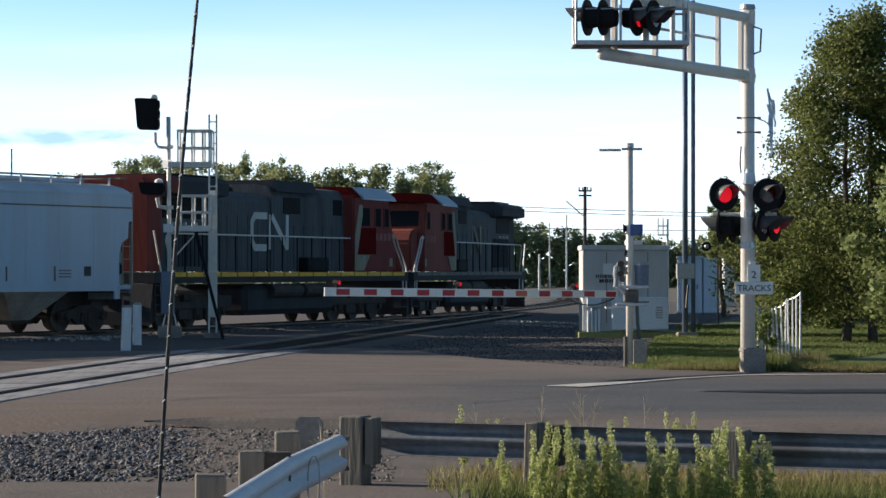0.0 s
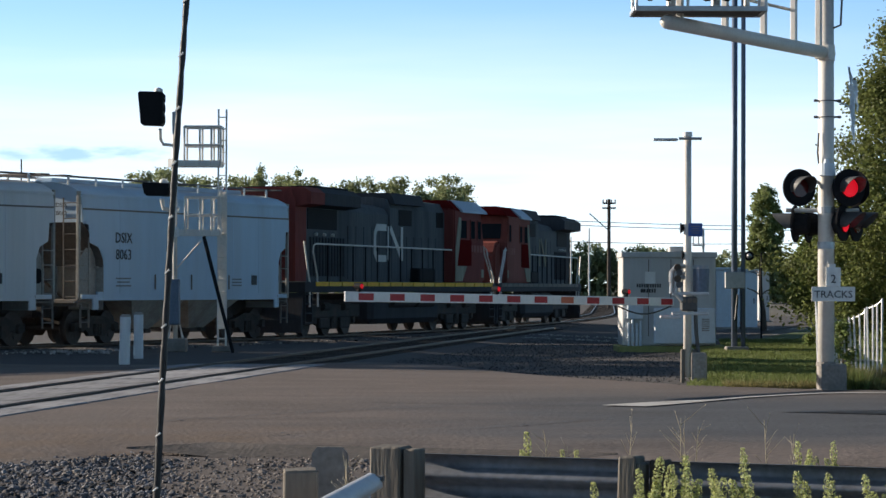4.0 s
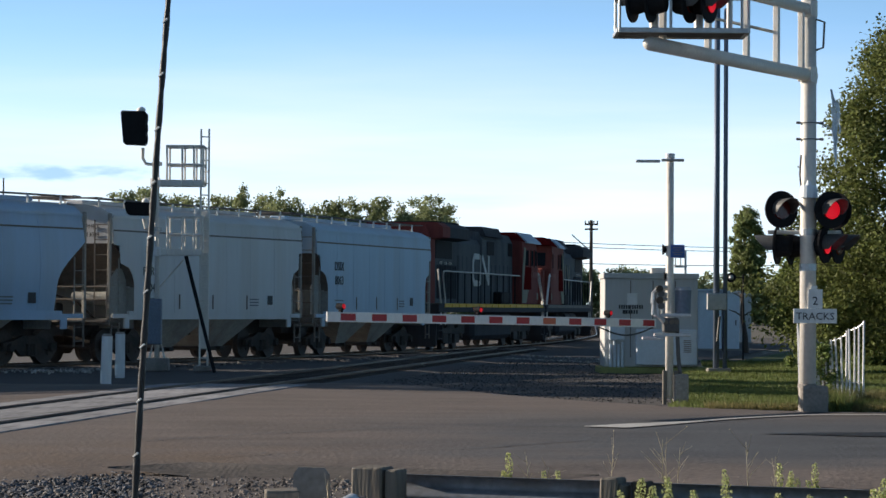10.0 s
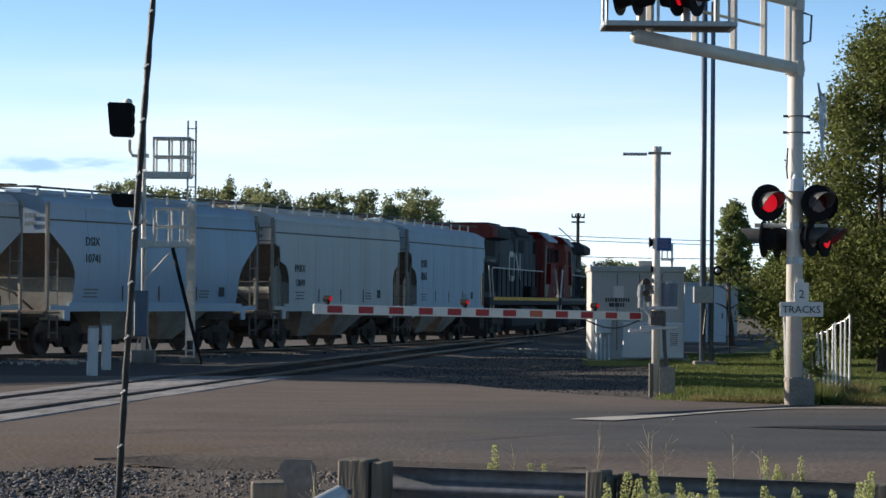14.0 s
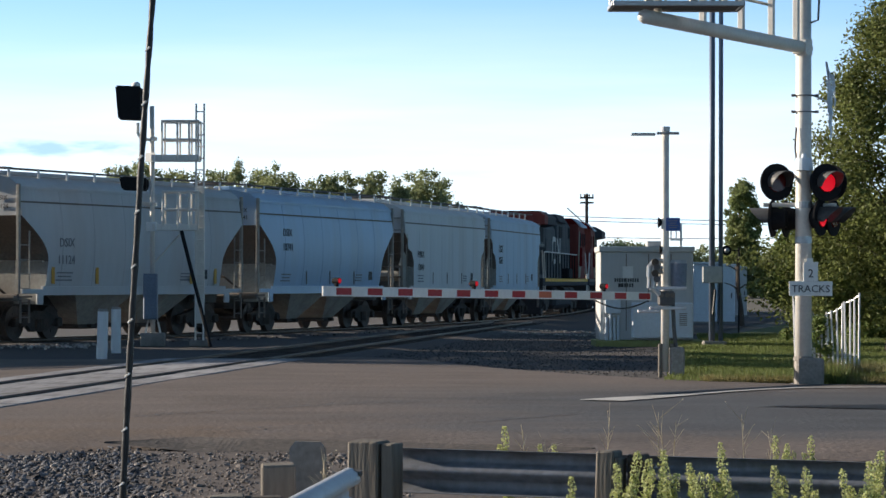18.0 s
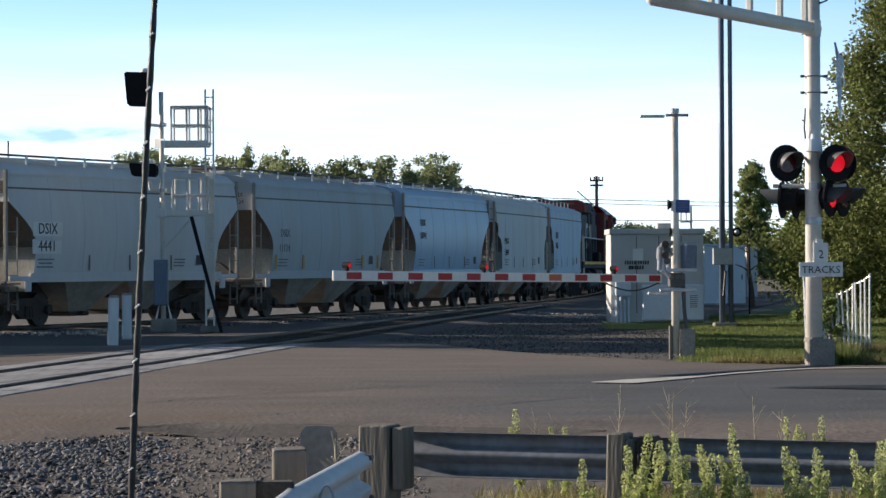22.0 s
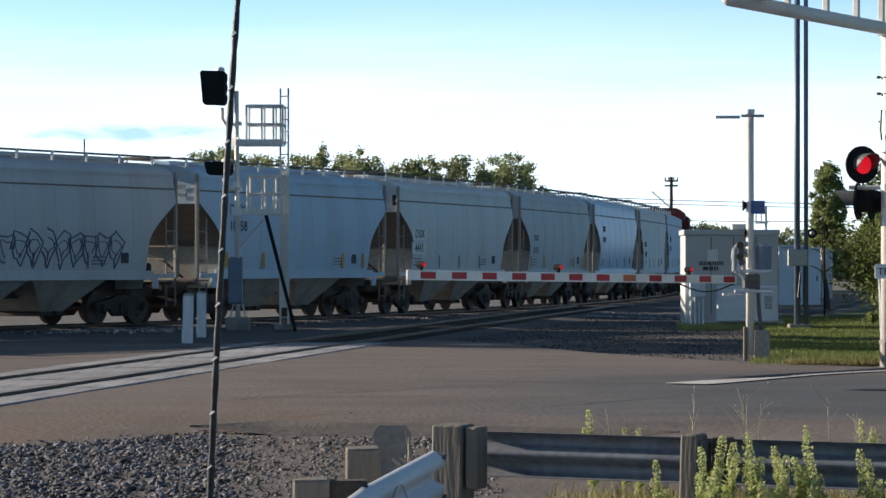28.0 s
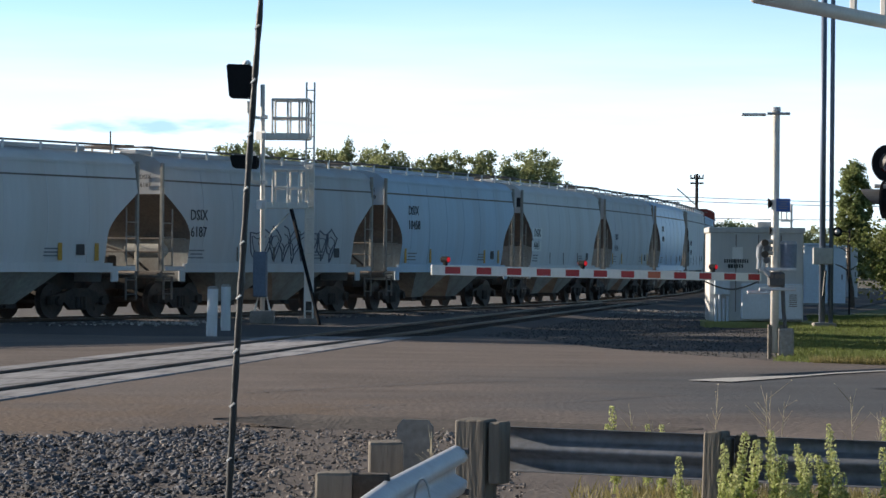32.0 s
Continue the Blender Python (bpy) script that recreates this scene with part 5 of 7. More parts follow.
def make_guardrails():
    face = math.degrees(math.atan2(-0.355, 0.935))
    g = thing("guardrail", "steel W-beam guardrail on weathered timber posts along the road", "guardrail", pose(0, 0, -0.07))
    up = 0.07
    posts = [(-0.43, 19.05, 0.553, 0.215), (1.155, 18.42, 0.525, 0.125), (2.88, 17.76, 0.50, 0.19), (4.6, 17.1, 0.49, 0.19), (6.3, 16.45, 0.49, 0.19)]
    for i, (x, y, t, w) in enumerate(posts):
        timber_post(g, x, y, t + up, w, 0.24, face, 1.5 if i == 1 else 0, split=i == 1)
    bm = bmesh.new()
    box(bm, (0.0, 0, 0), (0.085, 0.20, 0.42), None, 0.01)
    ob = part("offset_block", bm, M["timber"], g)
    ob.matrix_basis = pose(-0.27, 18.98, 0.535 + up - 0.21, 0, 0, face)
    bm = bmesh.new()
    box(bm, (0.0, 0, 0), (0.11, 0.16, 0.36), None, 0.01)
    ob = part("offset_block", bm, M["timber_dark"], g)
    ob.matrix_basis = pose(1.36, 18.44, 0.50 + up - 0.18, 0, 0, face)
    c = 0.335 + up
    for a, b, dz in (((-0.33, 19.30), (1.22, 18.71), 0.0), ((1.22, 18.70), (2.98, 18.02), -0.01), ((2.98, 18.02), (4.7, 17.35), -0.02), ((4.7, 17.35), (9.7, 15.4), -0.02)):
        bm = bmesh.new()
        w_beam(bm, (*a, c + dz), (*b, c + dz - 0.008), face=-1.0)
        part("beam", bm, M["rail_grey"], g, "dull zinc beam", True)
    # marker plate behind the end post
    bm = bmesh.new()
    pts = [(-0.13, -0.5), (0.13, -0.5), (0.13, 0.10), (0.09, 0.15), (-0.09, 0.15), (-0.13, 0.10)]
    prism(bm, pts, -0.012, 0.012)
    ob = part("marker_plate", bm, M["concrete"], g, "grey back of a marker plate")
    ob.matrix_basis = pose(-0.87, 19.6, 0.36 + up, 0, 0, -12)

    g = thing("guardrail", "old guardrail end running back from the road, pale zinc", "guardrail", pose(0, 0, -0.07))
    timber_post(g, -0.91, 16.6, 0.548 + up, 0.205, 0.26, 3)
    timber_post(g, -1.06, 14.4, 0.53 + up, 0.18, 0.24, 4)
    timber_post(g, -1.18, 12.2, 0.52 + up, 0.2, 0.24, 4)
    bm = bmesh.new()
    box(bm, (0, 0, 0), (0.20, 0.15, 0.36), None, 0.01)
    ob = part("offset_block", bm, M["timber_dark"], g, "dark timber block")
    ob.matrix_basis = pose(-0.87, 14.46, 0.34 + up, 0, 0, 4)
    bm = bmesh.new()
    w_beam(bm, (-0.52, 17.2, 0.335 + up), (-0.80, 14.3, 0.335 + up), face=-1.0)
    w_beam(bm, (-0.795, 14.32, 0.333 + up), (-1.0, 11.0, 0.32 + up), face=-1.0)
    part("beam", bm, M["zinc_bright"], g, "pale zinc beam end", True)
    for z in (0.46, 0.21):
        bm = bmesh.new()
        rod(bm, (-0.49, 17.14, z + up), (-0.43, 17.12, z + up), 0.02, seg=6)
        part("bolt", bm, M["dark_grey"], g)
    bm = bmesh.new()
    pts = [(-0.62 + 0.045 * math.cos(a), 14.9, 0.30 + up + 0.16 * max(0, math.sin(a)) - (0.25 if math.sin(a) < -0.2 else 0)) for a in np.linspace(-0.5, math.pi + 0.5, 14)]
    pipe(bm, pts, 0.006, 6)
    part("wire_loop", bm, M["galv"], g)


make_guardrails()


# ---- black whip close by ----
def make_whip():
    g = thing("whip_antenna", "tall thin black spiral-wrapped whip swaying in the wind", "whip antenna", pose(-0.98, 9.0, -0.07))
    bm = bmesh.new()
    n = 76
    H = 3.5
    prev = None
    for i in range(n + 1):
        z = H * i / n
        x = 0.02 * ((z / 1.6 - 1) ** 2)
        r = 0.0125 - 0.0036 * z / H + 0.0014 * math.sin(z * 44)
        ring = [bm.verts.new((x + r * math.cos(a), r * math.sin(a), z)) for a in np.linspace(0, 2 * math.pi, 9)[:-1]]
        if prev:
            for j in range(8):
                bm.faces.new((prev[j], prev[(j + 1) % 8], ring[(j + 1) % 8], ring[j]))
        prev = ring
    part("rod", bm, M["rubber"], g, smooth=True)
    for i in range(18):
        z = 0.35 + i * 0.175
        x = 0.02 * ((z / 1.6 - 1) ** 2)
        bm = bmesh.new()
        rod(bm, (x - 0.011, -0.004, z - 0.007), (x + 0.003, -0.011, z + 0.007), 0.004, seg=6)
        part("clip", bm, M["white"], g, "pale clip")
    return g


WHIP = make_whip()

# ---- train ----
def wheelset(parent, x, r=0.42):
    bm = bmesh.new()
    rod(bm, (0, -0.85, 0), (0, 0.85, 0), 0.08, 0.08, 10)
    for s in (-1, 1):
        rod(bm, (0, s * 0.70, 0), (0, s * 0.83, 0), r, r * 0.985, 24)
        rod(bm, (0, s * 0.67, 0), (0, s * 0.70, 0), r + 0.025, r + 0.025, 24)
        for a in range(4):
            q = radians(90 * a + 20)
            rod(bm, (0.24 * math.cos(q), s * 0.825, 0.24 * math.sin(q)), (0.24 * math.cos(q), s * 0.845, 0.24 * math.sin(q)), 0.05, seg=6)
    ob = part("wheelset", bm, M["wheel"], parent, "steel wheels on an axle")
    ob.matrix_basis = Matrix.Translation((x, 0, r))
    return ob


def truck(parent, x, axles, r=0.42, deep=0.0):
    """A truck: side frames with bolster, springs and wheelsets."""
    bm = bmesh.new()
    a = axles[-1]
    for s in (-1, 1):
        y = s * 0.98
        lo = [(-a - 0.28, 0.36), (-a - 0.28, 0.58), (-a + 0.2, 0.66), (-0.30, 0.78), (0.30, 0.78), (a - 0.2, 0.66), (a + 0.28, 0.58), (a + 0.28, 0.36), (a - 0.25, 0.42), (0.36, 0.22), (-0.36, 0.22), (-a + 0.25, 0.42)]
        prism(bm, lo, y - 0.07, y + 0.07)
        for q in axles:
            rod(bm, (q, y - 0.05, r), (q, y + s * 0.16, r), 0.13, 0.11, 12)
        for q in (-0.14, 0.0, 0.14):
            rod(bm, (q, y + s * 0.09, 0.26), (q, y + s * 0.09, 0.56), 0.06, seg=8)
    box(bm, (0, 0, 0.58), (0.45, 1.8, 0.28))
    if deep:
        for s in (-1, 1):
            box(bm, (0, s * 1.06, 0.80), (2 * a + 1.3, 0.10, 0.42), None, 0.03)
            for q in (-a * 0.5, a * 0.5):
                box(bm, (q, s * 1.10, 0.42), (0.9, 0.12, 0.34), None, 0.03)
                rod(bm, (q - 0.25, s * 1.14, 0.95), (q + 0.35, s * 1.14, 0.95), 0.13, 0.13, 12)
        box(bm, (0, 0, 0.75), (2 * a + 1.2, 1.5, 0.5), None, 0.03)
    ob = part("truck", bm, M["running"], parent, "cast truck side frames")
    ob.matrix_basis = Matrix.Translation((x, 0, 0))
    for q in axles:
        wheelset(ob, q, r)
    return ob


def end_x(z, half, inset, stepped=False):
    """Where the car's side sheet ends at height z: a sloping end over an upright one."""
    if stepped:
        return half - inset * float(np.interp(-z, [-3.26, -3.25, -2.76, -2.62, -2.3], [0.0, 0.28, 0.34, 0.80, 1.0]))
    t = min(1.0, max(0.0, (3.3 - z) / 1.2))
    return half - inset * math.sin(t * math.pi / 2) ** 1.1


def make_hopper(paint, marks, round_side=True, inset=1.9, stripes=False, tank=False, scrawl=False, plate=False, label="", stepped=False, at=2.15, line=2.6, big=0.41, ink="letter"):
    """A covered hopper car, its front at +x, standing on the rail at z = 0."""
    g = thing("hopper_car", label, "hopper car", None, "hopper cars")
    half = 6.08
    # body: rings of the side sheets, closed by the sloping ends
    zs = [1.34, 1.42, 1.55, 1.75, 2.05, 2.1, 2.3, 2.5, 2.62, 2.76, 2.9, 3.1, 3.25, 3.262, 3.3, 3.55, 3.86, 4.03]

    front = inset * (0.62 if stepped else 1.0)

    def edge(z, e=-1):
        return end_x(z, half, front if e > 0 else inset, stepped)

    def wide(z):
        return 1.42 + 0.19 * math.sin(math.pi * min(1, (z - 1.1) / 3.05)) if round_side else 1.50 + 0.09 * min(1, max(0, (4.15 - z) / 0.6)) ** 0.5
    bm = bmesh.new()
    cols = 9
    for s in (-1, 1):
        grid = [[bm.verts.new((-edge(z) + (edge(z) + edge(z, 1)) * c / (cols - 1), s * wide(z), z)) for c in range(cols)] for z in zs]
        for a, b in zip(grid[:-1], grid[1:]):
            for c in range(cols - 1):
                bm.faces.new((a[c], a[c + 1], b[c + 1], b[c]) if s < 0 else (a[c], b[c], b[c + 1], a[c + 1]))
    # roof: an arched cover
    arch = [(wide(4.03), 4.03), (wide(4.03) - 0.05, 4.13), (1.2, 4.27), (0.7, 4.38), (0, 4.42), (-0.7, 4.38), (-1.2, 4.27), (-wide(4.03) + 0.05, 4.13), (-wide(4.03), 4.03)]
    rows = [[bm.verts.new((x, y, z)) for y, z in arch] for x in (-half, half)]
    for j in range(len(arch) - 1):
        bm.faces.new((rows[0][j], rows[0][j + 1], rows[1][j + 1], rows[1][j]))
    for x in (-half, half):
        bm.faces.new([bm.verts.new((x, y, z)) for y, z in arch])
        top = [bm.verts.new((x, s * wide(z), z)) for s, z in ((-1, 3.3), (1, 3.3), (1, 4.03), (-1, 4.03))]
        bm.faces.new(top)
    bmesh.ops.recalc_face_normals(bm, faces=bm.faces[:])
    body = part("body", bm, M[paint], g, "painted steel body", True)
    # eave angle and side seams
    bm = bmesh.new()
    for s in (-1, 1):
        box(bm, (0, s * (wide(4.03) + 0.015), 4.03), (2 * half, 0.05, 0.07))
    part("eave_angle", bm, M[paint], body)
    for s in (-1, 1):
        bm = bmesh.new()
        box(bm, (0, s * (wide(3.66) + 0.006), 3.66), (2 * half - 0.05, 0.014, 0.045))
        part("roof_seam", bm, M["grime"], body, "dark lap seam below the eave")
    for s in (-1, 1):
        seam = None
        for x in np.linspace(-4.1, 4.1, 6):
            if seam is None:
                bm = bmesh.new()
                zz = np.linspace(1.4, 3.98, 9)
                prism(bm, [(s * (wide(z) - 0.02), z) for z in zz] + [(s * (wide(z) + 0.007), z) for z in zz[::-1]], -0.02, 0.02, "x")
                seam = part("side_seam", bm, M[paint], body)
                seam.matrix_basis = Matrix.Translation((x, 0, 0))
            else:
                ob = new("side_seam", seam.data)
                ob.parent = body
                ob.matrix_basis = Matrix.Translation((x, 0, 0))
    for e in (-1, 1):
        deep = front if e > 0 else inset
        for name, zz, mat, lab in (("slope_sheet", zs[5:15], "rust", "brown rusty sloping end sheet"), ("lower_sheet", [0.95] + zs[:6], "tan", "dusty upright end sheet")):
            bm = bmesh.new()
            rows = [[bm.verts.new((e * ((end_x(z, half, deep) if stepped and z > 2.1 else edge(z, e)) - 0.012), y, z)) for y in (-wide(z) + 0.01, 0.0, wide(z) - 0.01)] for z in zz]
            for p, q in zip(rows[:-1], rows[1:]):
                for j in (0, 1):
                    bm.faces.new((p[j], p[j + 1], q[j + 1], q[j]))
            part(name, bm, M[mat], g, lab)
        if stepped:
            for s in (-1, 1):
                bm = bmesh.new()
                prism(bm, [(e * (half - deep), 1.35), (e * (half - 0.12), 1.35), (e * (half - 0.12), 2.2), (e * (half - deep * 0.55), 2.62), (e * (half - deep), 2.62)], s * 1.33 - 0.01, s * 1.33 + 0.01)
                plate_ob = part("end_gusset", bm, M["tan"], g, "dusty gusset plate inside the car's end")
                if e > 0:
                    bm = bmesh.new()
                    rod(bm, (half - 0.38, s * 1.345, 1.85), (half - 0.38, s * 1.352, 1.85), 0.2, seg=18)
                    part("gusset_hole", bm, M["black"], plate_ob, "dark round hole")
        # a ledge where the sheets meet
        bm = bmesh.new()
        box(bm, (e * (half - deep + 0.05), 0, 2.1), (0.12, 2.9, 0.05), None, 0.01)
        part("end_stiffener", bm, M["tan"], g)
        # end frame: posts, ladders, platform
        for s in (-1, 1):
            bm = bmesh.new()
            box(bm, (e * (half + 0.06), s * 1.50, 2.68), (0.09, 0.09, 2.9), None, 0.01)
            part("corner_post", bm, M["bay"], g, "dusty corner post")
            bm = bmesh.new()
            x0 = e * (half + 0.0)
            xi = e * (half - 0.42)
            for x in (xi,):
                box(bm, (x, s * 1.53, 2.1), (0.035, 0.035, 1.6))
            for z in np.arange(1.38, 2.9, 0.38):
                rod(bm, (x0, s * 1.53, z), (xi, s * 1.53, z), 0.014, seg=6)
            part("ladder", bm, M["bay"], g, "dusty side ladder")
            bm = bmesh.new()
            for z in (0.62, 1.0):
                rod(bm, (x0, s * 1.53, z), (xi, s * 1.53, z), 0.016, seg=6)
            for x in (x0, xi):
                box(bm, (x, s * 1.53, 0.78), (0.045, 0.045, 0.62))
            part("stirrup", bm, M["grime"], g, "grimy step below the sill")
        if stepped:
            bm = bmesh.new()
            for z in np.arange(1.3, 3.9, 0.42):
                rod(bm, (e * (half + 0.09), -1.45, z), (e * (half + 0.09), -1.05, z), 0.013, seg=6)
            box(bm, (e * (half + 0.09), -1.05, 2.6), (0.03, 0.03, 2.7))
            part("end_ladder", bm, M["grime"], g)
        bm = bmesh.new()
        box(bm, (e * (half - 0.25), 0, 1.16), (0.9, 2.9, 0.05))
        box(bm, (e * (half + 0.05), 0, 1.14), (0.10, 3.0, 0.20), None, 0.02)
        part("end_platform", bm, M["grime"], g, "grimy end platform")
        if tank:
            bm = bmesh.new()
            for z in (1.75, 2.1):
                rod(bm, (e * (half + 0.2), -1.5, z), (e * (half + 0.2), 1.5, z), 0.025, seg=6)
            for y in (-1.5, 0.4, 1.5):
                rod(bm, (e * (half + 0.2), y, 1.25), (e * (half + 0.2), y, 2.1), 0.025, seg=6)
            part("end_railing", bm, M["grime"], g)
        bm = bmesh.new()
        box(bm, (e * (half + 0.34), 0, 0.86), (0.62, 0.28, 0.26), None, 0.04)
        box(bm, (e * (half + 0.58), 0.05, 0.88), (0.26, 0.40, 0.30), None, 0.06)
        part("coupler", bm, M["running"], g)
        truck(g, e * 4.4, (-0.88, 0.88), 0.46)
    # brake gear at the rear end
    if tank:
        bm = bmesh.new()
        rod(bm, (-half + 0.45, -1.25, 1.78), (-half + 0.45, -0.1, 1.78), 0.19, 0.19, 16)
        rod(bm, (-half + 0.45, -1.32, 1.78), (-half + 0.45, -1.25, 1.78), 0.12, 0.19, 16)
        part("air_tank", bm, M["tan"], g, "dusty air reservoir")
    bm = bmesh.new()
    box(bm, (-half + 0.3, 0.5, 1.4), (0.4, 0.5, 0.5), None, 0.05)
    pipe(bm, [(-half + 0.3, -0.9, 1.2), (-half + 0.2, -0.3, 1.7), (-half + 0.3, 0.5, 1.9)], 0.035, 6)
    part("brake_gear", bm, M["running"], g)
    bm = bmesh.new()
    rod(bm, (-half - 0.14, 0.65, 2.35), (-half - 0.10, 0.65, 2.35), 0.26, 0.26, 18, True)
    part("brake_wheel", bm, M["running"], g)
    # sills
    bm = bmesh.new()
    for s in (-1, 1):
        box(bm, (0, s * 1.535, 1.33), (2 * (half - inset) + 0.5, 0.08, 0.22), None, 0.01)
        box(bm, (0, s * 1.50, 1.215), (2 * (half - inset) + 0.5, 0.16, 0.03))
        for e in (-1, 1):
            box(bm, (e * (half - inset * 0.5 + 0.1), s * 1.535, 1.30), (inset - 0.3, 0.06, 0.12), None, 0.01)
            box(bm, (e * (half - inset + 0.35), s * 1.54, 1.12), (0.28, 0.07, 0.34), None, 0.02)
    part("side_sill", bm, M[paint], g)
    bm = bmesh.new()
    box(bm, (0, 0, 0.98), (2 * half + 0.4, 0.95, 0.50), None, 0.02)
    part("centre_sill", bm, M["running"], g)
    # two hopper bays
    for c in (-1.62, 1.62):
        bm = bmesh.new()
        top = [(c - 1.60, -1.44), (c + 1.60, -1.44), (c + 1.60, 1.44), (c - 1.60, 1.44)]
        bot = [(c - 0.42, -0.80), (c + 0.42, -0.80), (c + 0.42, 0.80), (c - 0.42, 0.80)]
        t = [bm.verts.new((x, y, 1.25)) for x, y in top]
        b = [bm.verts.new((x, y, 0.36)) for x, y in bot]
        for i in range(4):
            bm.faces.new((t[i], t[(i + 1) % 4], b[(i + 1) % 4], b[i]))
        bm.faces.new(b)
        bmesh.ops.recalc_face_normals(bm, faces=bm.faces[:])
        bay = part("hopper_bay", bm, M["bay"], g, "dusty discharge hopper with brown stains")
        bm = bmesh.new()
        box(bm, (c, 0, 0.32), (1.0, 1.75, 0.12), None, 0.02)
        rod(bm, (c, -1.0, 0.34), (c, 1.0, 0.34), 0.05, seg=8)
        part("outlet_gate", bm, M["running"], bay)
    # roof walk and hatch rail
    bm = bmesh.new()
    for y in (-0.62, 0.62):
        box(bm, (0, y * 1.26, 4.56), (2 * half + 0.3, 0.34, 0.035))
    for x in (-half - 0.1, half + 0.1):
        box(bm, (x, 0, 4.555), (0.35, 2.4, 0.035))
    part("running_board", bm, M["grime"], g, "grating roof walk")
    bm = bmesh.new()
    box(bm, (0, 0, 0), (0.06, 0.05, 0.27), None, 0.006)
    first = part("walk_bracket", bm, M["white"], g, "pale roof walk bracket")
    for i, x in enumerate(np.linspace(-half + 0.3, half - 0.3, 9)):
        for j, y in enumerate((-0.96, 0.96)):
            ob = first if i + j == 0 else new("walk_bracket", first.data)
            ob.parent = g
            ob["label"] = "pale roof walk bracket"
            ob.matrix_basis = Matrix.Translation((x, y, 4.42))
    bm = bmesh.new()
    box(bm, (0, 0, 4.46), (2 * half - 1.2, 0.55, 0.14), None, 0.04)
    part("trough_hatch", bm, M[paint], g, "long roof hatch")
    # marks on both sides
    y = wide(2.6)
    if marks:
        a, b = marks
        for word, zc, size in ((a, line, big), (b, line - 0.46, big)):
            lettering(word, size, M[ink], body, Matrix.Translation((-half + at, -wide(zc) - 0.016, zc)) @ UPRIGHT, squeeze=1.05)
        if plate:
            for zc in (line, line - 0.46):
                bm = bmesh.new()
                box(bm, (-half + at, -wide(zc) - 0.008, zc), (1.4, 0.008, 0.38))
                part("lettering_patch", bm, M["white"], body, "white painted patch behind the lettering")
        if plate:
            bm = bmesh.new()
            for zc in (3.76, 3.54):
                box(bm, (-half - 0.008, -0.95, zc), (0.012, 0.66, 0.19))
            part("lettering_patch", bm, M["white"], body, "white painted patch behind the lettering")
            bm = bmesh.new()
            box(bm, (-half - 0.008, -1.38, 3.68), (0.012, 0.18, 0.34))
            part("stencil_box", bm, M["letter"], body, "black stencil square")
        for word, zc in ((a, 3.62), (b, 3.40)):
            lettering(word, 0.17, M["letter"], body, Matrix.Translation((-half - 0.03, -0.95, zc + 0.14)) @ Euler((radians(90), 0, radians(-90))).to_matrix().to_4x4())
    for i in range(3):
        for x, z, w in ((-half + at, 1.80 - i * 0.10, 0.8 - 0.16 * (i % 2)), (half - 3.4, 1.80 - i * 0.09, 0.6)):
            bm = bmesh.new()
            box(bm, (x, -wide(z) - 0.010, z), (w, 0.008, 0.04))
            part("small_print", bm, M["letter_faint"], body)
    bm = bmesh.new()
    box(bm, (half - 2.3, -wide(1.78) - 0.014, 1.78), (0.33, 0.01, 0.28))
    part("inspection_panel", bm, M["letter"], body, "small black stencil panel")
    for x in ((-half + 1.55, -half + 3.8, half - 3.1, half - 1.65) if stripes else (-half + 3.9, -half + 6.0, half - 3.9)):
        h = (0.85 if abs(x) > 4 else 0.5) if stripes else 0.42
        bm = bmesh.new()
        box(bm, (x, -wide(1.8) - 0.014, 1.50 + h / 2), (0.16 if stripes else 0.07, 0.01, h))
        part("reflector_stripe", bm, M["mark_orange" if stripes else "rust"], body)
    if scrawl:
        rng = random.Random(4)
        bm = bmesh.new()
        for i in range(9):
            x0 = -1.2 + i * 0.57
            for r, thick in ((1.0, 0.022), (0.55, 0.016)):
                pts = []
                for j in range(11):
                    q = j / 10 * 2 * math.pi * (1.0 if i % 3 else 0.8) + i
                    z = 2.0 + r * (0.42 * math.sin(q) + 0.10 * math.sin(3 * q + i)) + rng.uniform(-0.04, 0.04)
                    pts.append((x0 + r * 0.30 * math.cos(q) + 0.10 * math.sin(2 * q), -wide(z) - 0.012, z))
                pipe(bm, pts, thick, 4)
        part("scrawl", bm, M["scrawl"], body, "illegible spray-painted scrawl")
    return g


